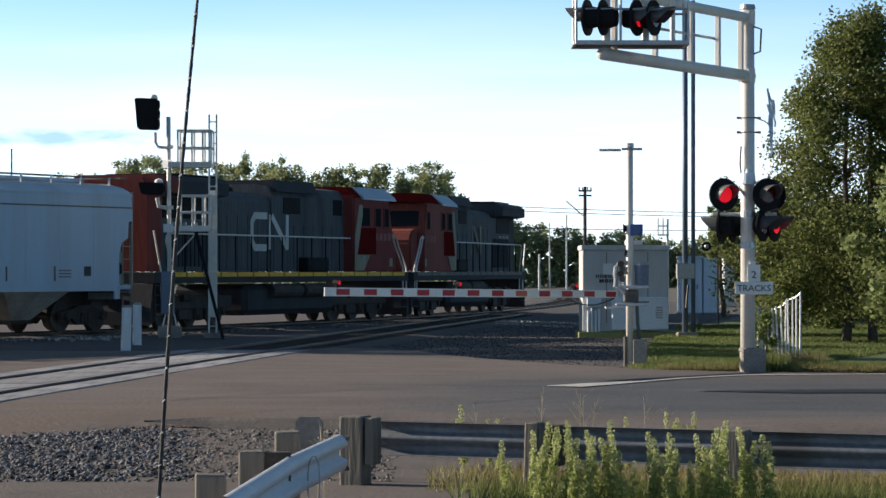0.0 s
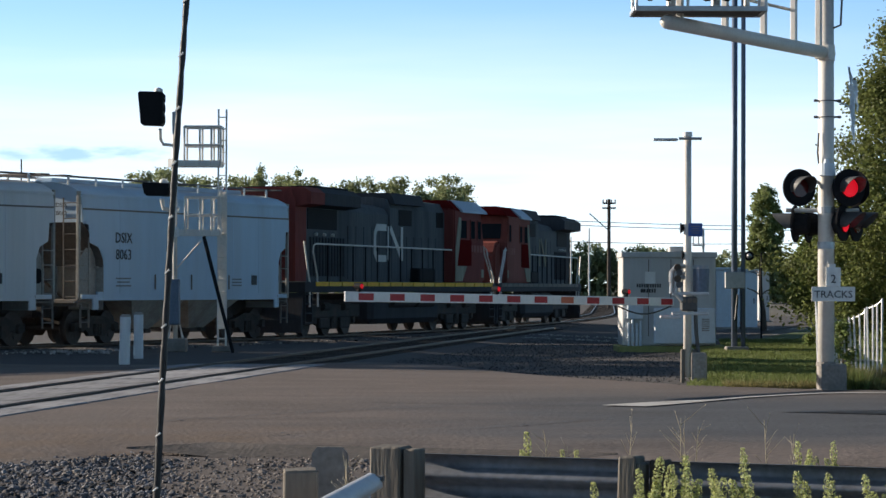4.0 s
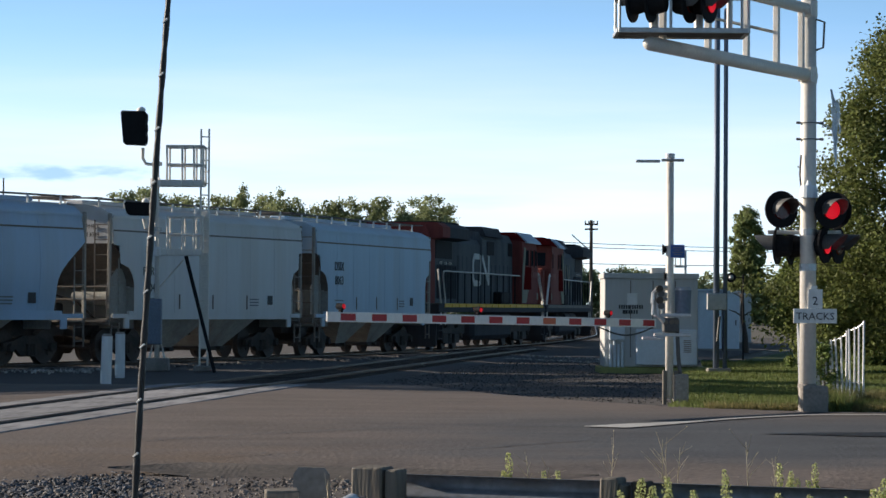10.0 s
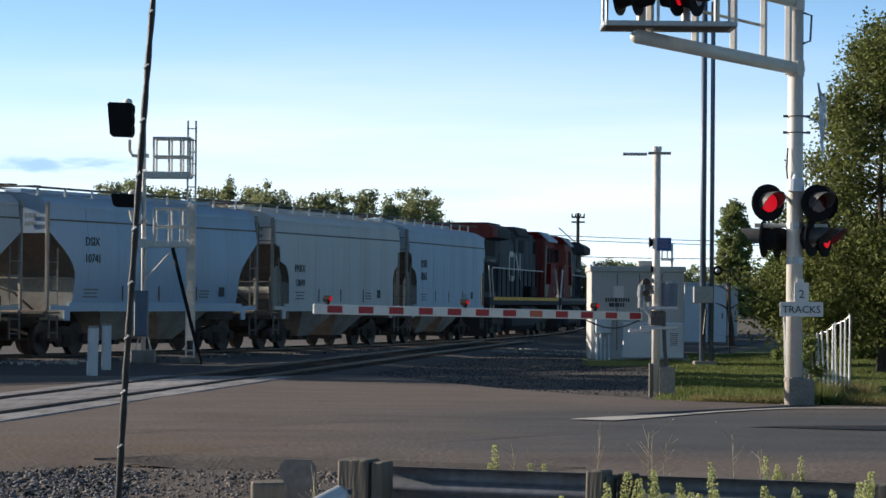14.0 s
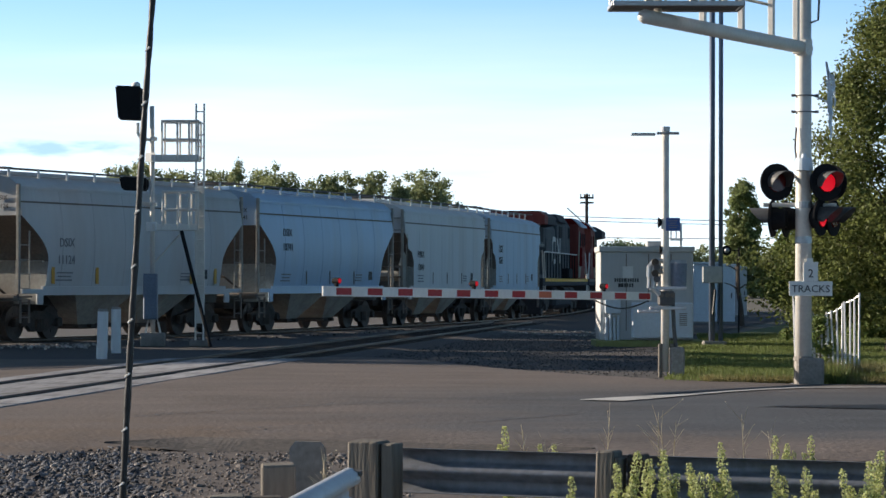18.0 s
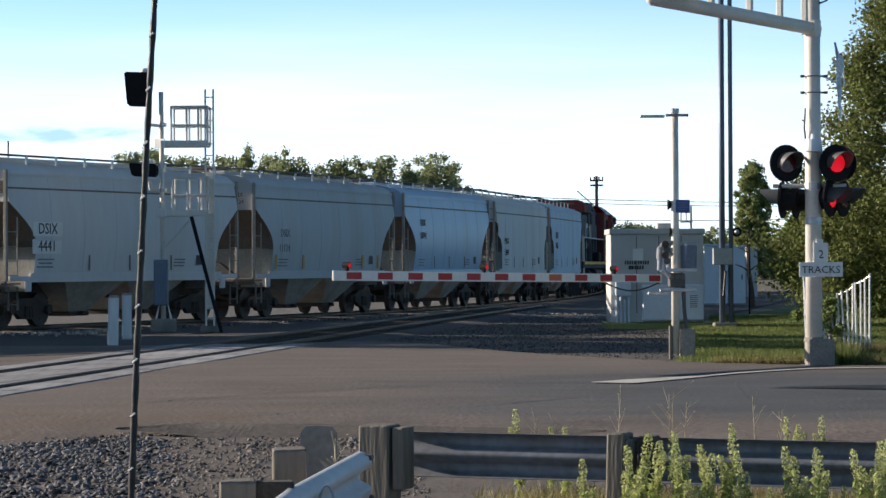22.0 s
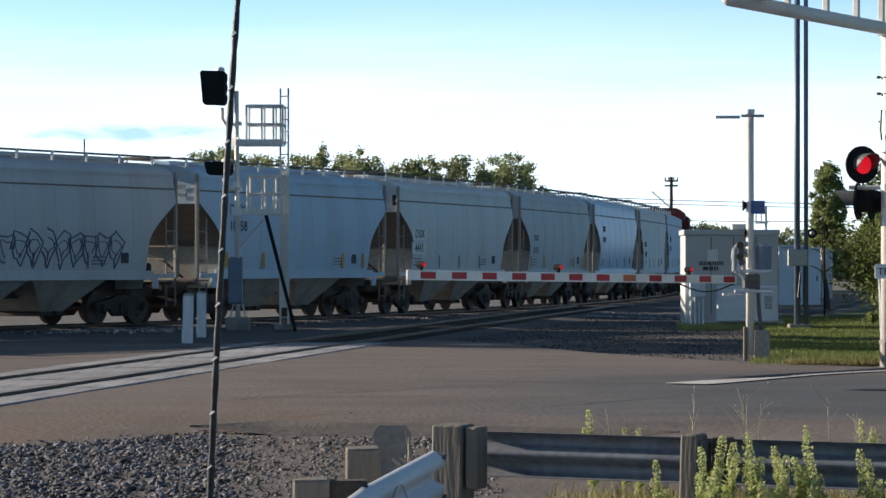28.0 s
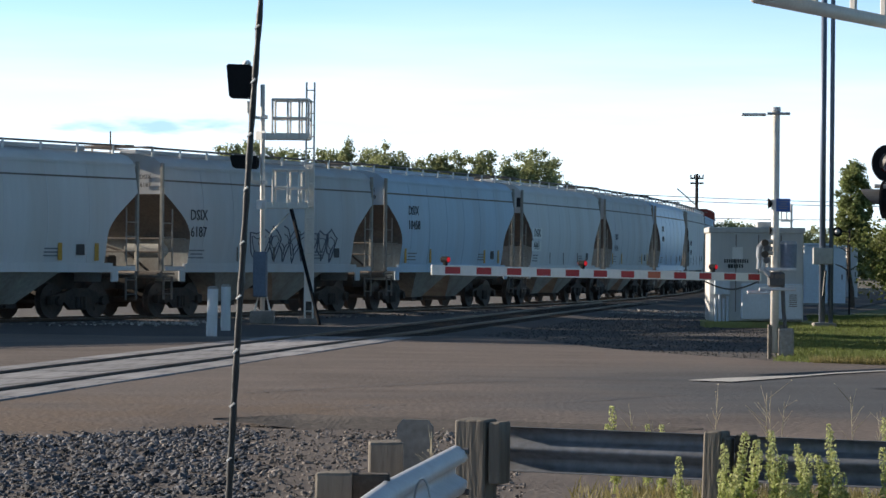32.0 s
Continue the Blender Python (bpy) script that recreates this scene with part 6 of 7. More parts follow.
def make_loco(label, fit, lead=False):
    """A six-axle road locomotive with its cab at +x, on the rail at z = 0."""
    g = thing("locomotive", label, "locomotive", None, "locomotives")
    half = 10.75
    deck = 1.76
    c0 = 3.6 if lead else 5.3          # where the cab begins
    red = "loco_orange" if lead else "loco_red"
    end_red = "loco_black" if lead else "loco_red"
    bm = bmesh.new()
    box(bm, (0, 0, 1.58), (2 * half, 3.05, 0.34), None, 0.02)
    part("frame", bm, M["loco_black"], g)
    # yellow sill stripe in plates between the stanchions
    for s in (-1, 1):
        for x in np.arange(-9.2, 10.2, 1.26):
            bm = bmesh.new()
            box(bm, (x, s * 1.535, 1.675), (1.16, 0.025, 0.14), None, 0.004)
            part("sill_stripe", bm, M["grime" if lead else "loco_yellow"], g, "dirty sill plate" if lead else "yellow sill stripe plate")
    # long hood: red end, louvred radiator cabin, rounded engine hood, tall equipment hood
    low = [(-1.05, deck), (1.05, deck), (1.05, 4.05), (0.92, 4.28), (0.5, 4.40), (-0.5, 4.40), (-0.92, 4.28), (-1.05, 4.05)]
    tall = [(-1.12, deck), (1.12, deck), (1.12, 4.30), (0.95, 4.62), (0.4, 4.70), (-0.4, 4.70), (-0.95, 4.62), (-1.12, 4.30)]
    bm = bmesh.new()
    prism(bm, low, -9.4, -1.1, "x")
    hood = part("hood", bm, M["loco_grey"], g, "weathered grey-black engine hood")
    bm = bmesh.new()
    prism(bm, tall, -1.1, c0, "x")
    part("equipment_hood", bm, M["loco_grey"], g, "tall grey-black hood section behind the cab")
    bm = bmesh.new()
    prism(bm, [(-1.06, deck), (1.06, deck), (1.06, 4.3), (0.9, 4.66), (-0.9, 4.66), (-1.06, 4.3)], -10.4, -9.395, "x")
    part("hood_end", bm, M[end_red], g, "dark hood end" if lead else "red hood end")
    wing = [(-1.56, 4.18), (-1.04, 4.10), (1.04, 4.10), (1.56, 4.18), (1.56, 4.55), (1.30, 4.72), (-1.30, 4.72), (-1.56, 4.55)]
    bm = bmesh.new()
    prism(bm, wing, -10.35, -9.05, "x")
    part("wing_end", bm, M[end_red], g, "dark end of the radiator wing" if lead else "red end of the radiator wing")
    bm = bmesh.new()
    prism(bm, wing, -9.045, -5.5, "x")
    r = part("radiator_wing", bm, M["loco_black"], g, "overhanging dark radiator wing")
    bm = bmesh.new()
    box(bm, (-7.2, 0, 4.76), (3.2, 2.3, 0.09), None, 0.02)
    part("radiator_fan_deck", bm, M["black"], r)
    for s in (-1, 1):
        bm = bmesh.new()
        box(bm, (-7.9, s * 1.055, 3.75), (2.8, 0.03, 0.66))
        part("radiator_opening", bm, M["black"], hood, "black radiator intake under the wing")
        grille = None
        for x in np.arange(-9.0, -5.8, 0.29):
            if grille is None:
                bm = bmesh.new()
                box(bm, (0, 0, 2.55), (0.13, 0.05, 1.25), None, 0.01)
                grille = part("grille_slat", bm, M["loco_black"], hood)
                grille.matrix_basis = Matrix.Translation((x, s * 1.07, 0))
            else:
                ob = new("grille_slat", grille.data)
                ob.parent = hood
                ob.matrix_basis = Matrix.Translation((x, s * 1.07, 0))
        for i, x in enumerate((-8.6, -7.8, -7.0)):
            bm = bmesh.new()
            rod(bm, (x, s * 1.06, 3.26), (x, s * 1.15, 3.26), 0.05, seg=8)
            part("latch", bm, M["alum"], hood, "pale latch")
        for x in np.arange(-5.0, -1.2, 0.82):
            bm = bmesh.new()
            box(bm, (x, s * 1.062, 2.72), (0.76, 0.025, 1.75), None, 0.008)
            part("hood_door", bm, M["loco_grey"], hood)
        for x in np.arange(-0.55, c0 - 0.4, 0.85):
            bm = bmesh.new()
            box(bm, (x, s * 1.13, 2.6), (0.79, 0.025, 1.5), None, 0.008)
            part("hood_door", bm, M["loco_grey"], hood)
        for x, w, z in ((0.6, 1.45, 4.0), (c0 - 0.6, 0.8, 4.02)):
            bm = bmesh.new()
            box(bm, (x, s * 1.125, z), (w, 0.03, 0.55), None, 0.01)
            part("intake_screen", bm, M["black"], hood, "black intake screen")
        bm = bmesh.new()
        box(bm, (2.1, s * 1.3, 2.0), (1.9, 0.4, 0.5), None, 0.05)
        part("walkway_box", bm, M["black"], g)
    bm = bmesh.new()
    box(bm, (-3.3, 0, 4.46), (1.2, 0.9, 0.2), None, 0.05)
    part("exhaust", bm, M["black"], g)
    bm = bmesh.new()
    prism(bm, [(-1.25, 4.45), (1.25, 4.45), (1.05, 4.84), (-1.05, 4.84)], -0.9, 2.6, "x")
    part("blower_housing", bm, M["loco_black"], g, "dark blower housing on the hood")
    # cab and nose
    bm = bmesh.new()
    prism(bm, [(c0, deck), (9.1, deck), (9.1, 3.3), (8.7, 4.42), (c0, 4.48)], -1.52, 1.52)
    bmesh.ops.bevel(bm, geom=bm.edges[:], offset=0.05, segments=2, affect="EDGES")
    cab = part("cab", bm, M[red], g, "faded red cab")
    bm = bmesh.new()
    prism(bm, [(-1.54, 4.40), (-1.15, 4.78), (1.15, 4.78), (1.54, 4.40), (1.1, 4.44), (-1.1, 4.44)], 6.3 if lead else c0 + 0.05, 9.2 if lead else c0 + 0.7, "x")
    part("cab_roof", bm, M["loco_dark_red"], cab, "dark red cab roof")
    bm = bmesh.new()
    prism(bm, [(-1.62, 4.34), (-1.60, 4.43), (-1.15, 4.80), (1.15, 4.80), (1.60, 4.43), (1.62, 4.34), (1.1, 4.46), (-1.1, 4.46)], c0 + 0.05 if lead else c0 + 0.71, 6.25 if lead else 9.25, "x")
    part("visor_roof", bm, M["visor"], cab, "pale blue-grey sheet over the cab front")
    for s in (-1, 1):
        for x, w in ((c0 + 1.05, 0.9), (c0 + 2.3, 0.6), (8.45, 0.5)):
            bm = bmesh.new()
            box(bm, (x, s * 1.525, 3.72), (w, 0.02, 0.66), None, 0.005)
            part("cab_window", bm, M["glass"], cab, "dark window")
            bm = bmesh.new()
            for dx in (-w / 2, w / 2):
                box(bm, (x + dx, s * 1.535, 3.72), (0.05, 0.03, 0.72))
            for dz in (-0.35, 0.35):
                box(bm, (x, s * 1.535, 3.72 + dz), (w + 0.05, 0.03, 0.05))
            part("window_frame", bm, M[red], cab)
        bm = bmesh.new()
        box(bm, (c0 + 1.15, s * 1.535, 2.86), (1.9, 0.03, 0.95), None, 0.01)
        part("cab_door", bm, M["loco_dark_red"], cab, "darker red cab side panel")
        bm = bmesh.new()
        prism(bm, [(c0 + u, v) for u, v in ((0.03, 2.35), (0.25, 2.35), (0.75, 3.75), (0.75, 4.15), (0.45, 4.15), (0.03, 3.0))], s * 1.535 if s > 0 else -1.555, s * 1.555 if s > 0 else -1.535)
        part("white_band", bm, M["cream"], cab, "faded cream slanting band")
        bm = bmesh.new()
        prism(bm, [(c0 + u, v) for u, v in ((0.03, 1.80), (0.9, 1.80), (1.5, 2.36), (0.03, 2.36))], s * 1.535 if s > 0 else -1.555, s * 1.555 if s > 0 else -1.535)
        part("white_panel", bm, M["cream"], cab, "worn cream panel")
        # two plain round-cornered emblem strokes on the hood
        bm = bmesh.new()

        def stroke(pts, yy, r=0.115):
            for a, b in zip(pts[:-1], pts[1:]):
                d = Vector((b[0] - a[0], 0, b[1] - a[1]))
                m = Matrix.Translation(((a[0] + b[0]) / 2, yy, (a[1] + b[1]) / 2)) @ Matrix.Rotation(-math.atan2(d.z, d.x), 4, "Y")
                box(bm, (0, 0, 0), (d.length + r, 0.016, 2 * r), m)
        o = -2.75 if s < 0 else 0.1
        f = 1 if s < 0 else -1
        y1, y2 = s * 1.088, s * 1.15
        stroke([(o + 1.3 * f, 3.62), (o + 0.35 * f, 3.62), (o + 0.12 * f, 3.4), (o + 0.12 * f, 2.78), (o + 0.35 * f, 2.56), (o + 1.3 * f, 2.56)], y1)
        stroke([(o + 1.62 * f, 2.56), (o + 1.62 * f, 3.62)], y1)
        stroke([(o + 1.66 * f, 3.58), (o + 2.85 * f, 2.60)], y2)
        stroke([(o + 2.9 * f, 2.56), (o + 2.9 * f, 3.62)], y2)
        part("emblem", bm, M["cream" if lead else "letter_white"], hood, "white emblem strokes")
        bm = bmesh.new()
        for i in range(4):
            box(bm, (7.45 + i * 0.42, s * 1.535, 3.02), (0.3, 0.014, 0.26))
        part("number_bars", bm, M["faded_red"], cab, "faded number bars")
        bm = bmesh.new()
        box(bm, (8.9, s * 1.535, 2.1), (0.3, 0.014, 0.3))
        part("notice", bm, M["cream"], cab)
    bm = bmesh.new()
    box(bm, (8.92, 0, 3.8), (0.04, 2.5, 0.62), Matrix.Translation((8.95, 0, 3.8)) @ Matrix.Rotation(radians(-19), 4, "Y") @ Matrix.Translation((-8.92, 0, -3.8)), 0.01)
    part("windscreen", bm, M["glass"], cab)
    bm = bmesh.new()
    prism(bm, [(9.05, deck), (10.2, deck), (10.25, 2.9), (9.9, 3.3), (9.05, 3.42)], -1.25, 1.25)
    bmesh.ops.bevel(bm, geom=bm.edges[:], offset=0.09, segments=2, affect="EDGES")
    part("nose", bm, M[red], g, "red short nose")
    # handrails along the walkways and steps
    for s in (-1, 1):
        y = s * 1.49
        bm = bmesh.new()
        pipe(bm, [(-9.5, y, 0.95), (-9.55, y, 1.9), (-9.95, y, 2.7), (-9.9, y, 2.88), (-9.7, y, 2.94), (c0 - 0.3, y, 2.94)], 0.028, 6)
        part("handrail", bm, M["alum"], g, "pale curved handrail")
        bm = bmesh.new()
        pipe(bm, [(-10.25, y, 0.95), (-10.28, y, 1.75), (-10.75, y, 2.9), (-10.78, y, 3.0)], 0.03, 6)
        part("end_handrail", bm, M["alum"], g, "pale end handrail")
        post = None
        for x in np.arange(-8.6, c0 - 0.2, 1.26):
            if post is None:
                bm = bmesh.new()
                rod(bm, (0, 0, 1.6), (0, 0, 2.94), 0.024, seg=6)
                post = part("stanchion", bm, M["black"], g)
                post.matrix_basis = Matrix.Translation((x, y, 0))
            else:
                ob = new("stanchion", post.data)
                ob.parent = g
                ob.matrix_basis = Matrix.Translation((x, y, 0))
        for dx in (0.0, 0.35):
            bm = bmesh.new()
            pipe(bm, [(10.6 - dx, y, 1.0), (10.6 - dx, y, 1.9), (9.75 - dx, y, 2.75), (9.6 - dx, y, 3.0), (9.2 - dx, y, 3.12)], 0.03, 6)
            part("nose_handrail", bm, M["alum"], g, "pale nose handrail")
        for e in (-1, 1):
            for z in (0.45, 0.75, 1.05, 1.35):
                bm = bmesh.new()
                box(bm, (e * (half - 0.4), s * 1.35, z), (0.60, 0.3, 0.04))
                part("step_tread", bm, M["loco_black"], g)
            for dx in (-0.32, 0.32):
                bm = bmesh.new()
                box(bm, (e * (half - 0.4) + dx, s * 1.35, 0.95), (0.04, 0.3, 1.1))
                part("step_side", bm, M["loco_black"], g)
    for e in (-1, 1):
        bm = bmesh.new()
        prism(bm, [(e * half, 0.25), (e * (half + 0.2), 0.15), (e * (half + 0.2), 0.55), (e * half, 1.4)], -1.45, 1.45)
        part("pilot", bm, M["loco_black"], g)
        bm = bmesh.new()
        box(bm, (e * (half + 0.15), 0, 0.9), (0.6, 0.3, 0.28), None, 0.05)
        part("coupler", bm, M["running"], g)
        truck(g, e * 6.9, (-2.0, 0.0, 2.0), 0.52, 1.0)
    bm = bmesh.new()
    box(bm, (0.1, 0, 0.83), (7.6, 2.7, 1.0), None, 0.18)
    part("fuel_tank", bm, M["loco_black"], g)
    for s in (-1, 1):
        for a, b in ((-1.9, 0.6), (0.9, 2.9)):
            bm = bmesh.new()
            rod(bm, (a, s * 1.36, 1.12), (b, s * 1.36, 1.12), 0.24, 0.24, 14)
            part("air_reservoir", bm, M["running"], g)
    # brought to the length over couplers
    for ob in g.children_recursive:
        if ob.name.startswith("wheelset"):
            continue
        p = ob.matrix_basis.translation.copy()
        ob.matrix_basis = Matrix.Translation((p.x * fit, p.y, p.z))
        if not ob.name.startswith("truck") and not ob.data.get("fitted"):
            ob.data.transform(Matrix.Diagonal((fit, 1, 1, 1)))
            ob.data["fitted"] = 1
    return g


CAR_LEN = [13.18, 13.39, 13.40, 13.30, 13.37, 13.25, 13.23, 13.3, 13.3]
LOCO_LEN = [22.5, 22.3]
# distance of the train's coupling behind the locomotives along the track, by time
RUN = np.array([-3.40014e-06, 2.252166e-04, -5.32416e-03, 0.07151141, 2.132911, -2.57349])


def train_at(t):
    return float(np.polyval(RUN, t))


def make_train():
    hop = [
        make_hopper("hop_blue", ("DSIX", "8063"), False, 1.1, label="pale blue covered hopper car with black lettering", stepped=True, line=2.9),
        make_hopper("hop_white", ("PMRX", "13049"), False, 1.2, False, True, label="off-white covered hopper car with rusty end sheets", stepped=True, line=2.55, big=0.34),
        make_hopper("hop_shiny", ("DSIX", "10741"), True, 1.25, label="glossy blue-grey covered hopper car", line=3.1, big=0.34),
        make_hopper("hop_grey", ("DSIX", "11124"), True, 1.28, True, label="grey covered hopper car with round-ended sides", big=0.34, ink="letter_faint"),
        make_hopper("hop_white", ("DSIX", "4441"), True, 1.25, plate=True, label="off-white covered hopper car with black panel", at=1.75),
        make_hopper("hop_blue", ("DSIX", "10458"), True, 1.2, True, label="pale blue covered hopper car with yellow reflectors", line=3.15),
        make_hopper("hop_grey", ("DSIX", "6187"), True, 1.28, False, True, True, label="grey covered hopper car with spray-painted scrawl", at=1.68, line=2.75),
        make_hopper("hop_white", None, True, 1.25, True, label="pale covered hopper car with yellow reflector stripes"),
    ]
    hop.append(copy_thing(hop[3], pose(0, 0, 0)))
    rear = make_loco("black and red diesel locomotive, cab forward, at the train", LOCO_LEN[0] / 22.3)
    lead = make_loco("black and red diesel locomotive running hood first at the head", LOCO_LEN[1] / 22.3, True)
    return hop, rear, lead


HOPPERS, LOCO_REAR, LOCO_LEAD = make_train()


def car_pose(s, span, flip=False):
    x0, y0 = on_track(s - span)
    x1, y1 = on_track(s + span)
    a = math.degrees(math.atan2(y1 - y0, x1 - x0))
    return pose((x0 + x1) / 2, (y0 + y1) / 2, RAIL_Z, 0, 0, a + (180 if flip else 0))

# ---- trees ----
def tree(name, label, x, y, h, spread, mat, seed, n=9000, leaf=0.16, base=0.25, shape="cone", trunks=1, bark="bark", sparse=0.0, group=""):
    """A tapered trunk with limbs, and a crown of single leaves in uneven clumps."""
    rng = np.random.default_rng(seed)
    g = thing(name, label, "tree" if h > 3.2 else "bush", pose(x, y, -0.1), group)
    bm = bmesh.new()
    tips = []
    for t in range(trunks):
        off = np.array([(t - (trunks - 1) / 2) * 0.7, rng.uniform(-0.3, 0.3)])
        p = Vector((off[0], off[1], 0))
        r = 0.022 * h / trunks ** 0.5
        for i in range(7):
            q = p + Vector((rng.normal(0, 0.05 * h / 7), rng.normal(0, 0.05 * h / 7), h * 0.9 / 7))
            rod(bm, p, q, r, r * 0.82, 8)
            p, r = q, r * 0.82
            if i >= 1:
                for _ in range(3):
                    a = rng.uniform(0, 2 * math.pi)
                    zz = p.z / h
                    reach = spread * (1.05 - zz if shape == "cone" else math.sin(math.pi * min(1, 0.15 + 0.85 * zz)) ** 0.6) * rng.uniform(0.55, 0.95)
                    e = p + Vector((math.cos(a) * reach, math.sin(a) * reach, reach * rng.uniform(0.2, 0.6)))
                    mid = (p + e) / 2 + Vector((0, 0, 0.08 * reach))
                    rod(bm, p, mid, r * 0.45, r * 0.3, 5)
                    rod(bm, mid, e, r * 0.3, r * 0.1, 5)
                    tips.append(e)
    part("trunk", bm, M[bark], g)
    # clumps through the crown
    k = max(90, int(h * spread * 9))
    zc = rng.uniform(base, 1.0, k) ** (1.25 if shape == "cone" else 0.9)
    zc = np.clip(zc, base, 1.0)
    if shape == "cone":
        rad = spread * np.clip(1.12 - (zc - base) / (1 - base), 0.06, 1) ** 0.75
    else:
        w = (zc - base) / (1 - base)
        rad = spread * np.sqrt(np.clip(1 - (2 * w - 0.85) ** 2 / 1.35, 0.05, 1))
    a = rng.uniform(0, 2 * math.pi, k)
    rr = rad * np.sqrt(rng.uniform(0.08, 1.0, k)) * rng.uniform(0.85, 1.12, k)
    c = np.stack([rr * np.cos(a), rr * np.sin(a), zc * h], 1)
    size = rng.uniform(0.20, 0.42, k) * (spread / 2) ** 0.5 * (h / 6) ** 0.3
    keep = rng.uniform(size=k) > sparse
    c, size = c[keep], size[keep]
    w = size ** 2
    idx = rng.choice(len(c), n, p=w / w.sum())
    d = rng.normal(size=(n, 3))
    d /= np.linalg.norm(d, axis=1, keepdims=True)
    pts = c[idx] + d * (size[idx] * rng.uniform(0.25, 1.5, n))[:, None] * np.array([1, 1, 0.85])
    pts[:, 2] = np.maximum(pts[:, 2], 0.12)
    v, f = leaves(pts, leaf, rng, 0.3)
    tagged(cloud_mesh("crown", v, f, M[mat], g), kind="stuff")
    return g


tree("tree", "tall bushy tree with bronze-green leaves on the lawn", 11.45, 68, 8.7, 3.2, "leaf_oak", 11, 110000, 0.062, 0.12, "cone", 2)
tree("tree", "tall thin-topped tree with dark leaves behind the lawn", 14.2, 73, 8.5, 2.3, "leaf_oak", 12, 60000, 0.062, 0.12, "cone", 1, sparse=0.15)
tree("tree", "leafy tree with fresh green leaves at the roadside", 10.75, 50, 4.7, 1.9, "leaf_green", 13, 26000, 0.08, 0.18, "round")
tree("tree", "small green tree beyond the equipment cabinets", 12.2, 110, 5.6, 0.72, "leaf_green", 14, 16000, 0.075, 0.42, "round")
tree("bush", "dense green bush beside the cabinets", 13.35, 96, 3.3, 1.1, "leaf_mid", 15, 22000, 0.08, 0.03, "round")
tree("bush", "dense yellow-green bush behind the signal mast", 10.35, 76, 3.6, 1.0, "leaf_mid", 16, 18000, 0.08, 0.05, "round")
tree("bush", "dark green bush under the trees", 13.2, 84, 3.6, 1.5, "leaf_mid", 17, 16000, 0.10, 0.05, "round")
tree("bush", "dark hedge bush behind the lawn", 16.5, 84, 3.2, 2.6, "leaf_mid", 18, 14000, 0.11, 0.03, "round")
tree("bush", "small weedy bush at the fence", 6.72, 48.6, 1.15, 0.27, "leaf_mid", 19, 1500, 0.045, 0.05, "round")

for x, y, seed in ((-27.0, 66.0, 101), (-29.0, 69.8, 102), (-27.4, 73.6, 103)):
    tree("tree", "tall leafy tree beside the line on the sunny side", x, y, 11.2, 2.7, "leaf_mid", seed, 9000, 0.17, 0.2, "round", group="lineside trees")


def far_woods():
    """The woods beyond the line: one uneven belt of crowns, and low woods further off."""
    rng = np.random.default_rng(21)
    Y = 320.0
    k = Y / 4950
    tops = [(-260, 330), (-60, 330), (0, 330), (90, 326), (175, 318), (200, 300), (218, 284), (245, 278), (268, 292), (315, 286), (360, 292), (395, 284), (430, 290), (470, 281), (505, 292), (545, 304), (580, 312), (625, 306), (655, 302), (682, 294), (705, 306), (738, 302), (765, 300), (790, 297), (815, 312), (825, 345), (850, 395), (905, 398), (950, 404), (1010, 410), (1070, 418), (1130, 416), (1200, 428), (1300, 430), (1450, 425), (1700, 420)]
    px = np.array([t[0] for t in tops], float)
    py = np.array([t[1] for t in tops], float)
    P, core = [], []
    x = -260.0
    while x < 1700:
        edge = np.interp(x, px, py)
        top = (1.63 + (489.5 - edge) * k) * rng.uniform(0.93, 1.04)
        low = top < 9
        wide = rng.uniform(1.0, 2.1) * (0.6 if low else 1.0)
        deep = rng.uniform(-6, 6)
        x0 = (x - 784) * k
        # one tree: a handful of rounded boughs at uneven heights over a dense lower belt
        for i in range(4 if low else 8):
            r = rng.uniform(0.45, 0.95) * (0.8 if i == 0 else 1.0) * (0.7 if low else 1.0)
            drop = 0.0 if i == 0 else rng.uniform(0.5, 0.30 * top)
            spread = wide * min(1.0, 0.25 + drop / (0.16 * top))
            c = np.array([x0 + rng.uniform(-1, 1) * spread, Y + deep + rng.uniform(-1, 1) * spread, top - r * 0.9 - drop])
            n = int(260 * r * r) + 50
            d = rng.normal(size=(n, 3))
            d /= np.linalg.norm(d, axis=1, keepdims=True)
            P.append(c + d * (r * rng.uniform(0.35, 1.15, n) ** 0.6)[:, None] * np.array([1.05, 1.05, 0.85]) + rng.normal(0, 0.20, (n, 3)))
        n = 150
        core.append(np.stack([x0 + rng.uniform(-1.0, 1.0, n) * (1.5 if low else 1.2), Y + 3 + rng.uniform(-2, 2, n), rng.uniform(0, top * 0.80, n)], 1))
        x += rng.uniform(10, 22) if not low else rng.uniform(7, 15)
    v, f = leaves(np.concatenate(P), 0.23, rng, 0.2, 1.3)
    v2, f2 = leaves(np.concatenate(core), 0.6, rng, 0.2, 1.2)
    v, f = np.concatenate([v, v2]), np.concatenate([f, f2 + len(v)])
    # distance haze is put into these leaves' paler colour
    tagged(cloud_mesh("woods", v, f, M["leaf_far_hazed"]), "belt of green deciduous woods beyond the railway", "woods", kind="stuff")


far_woods()


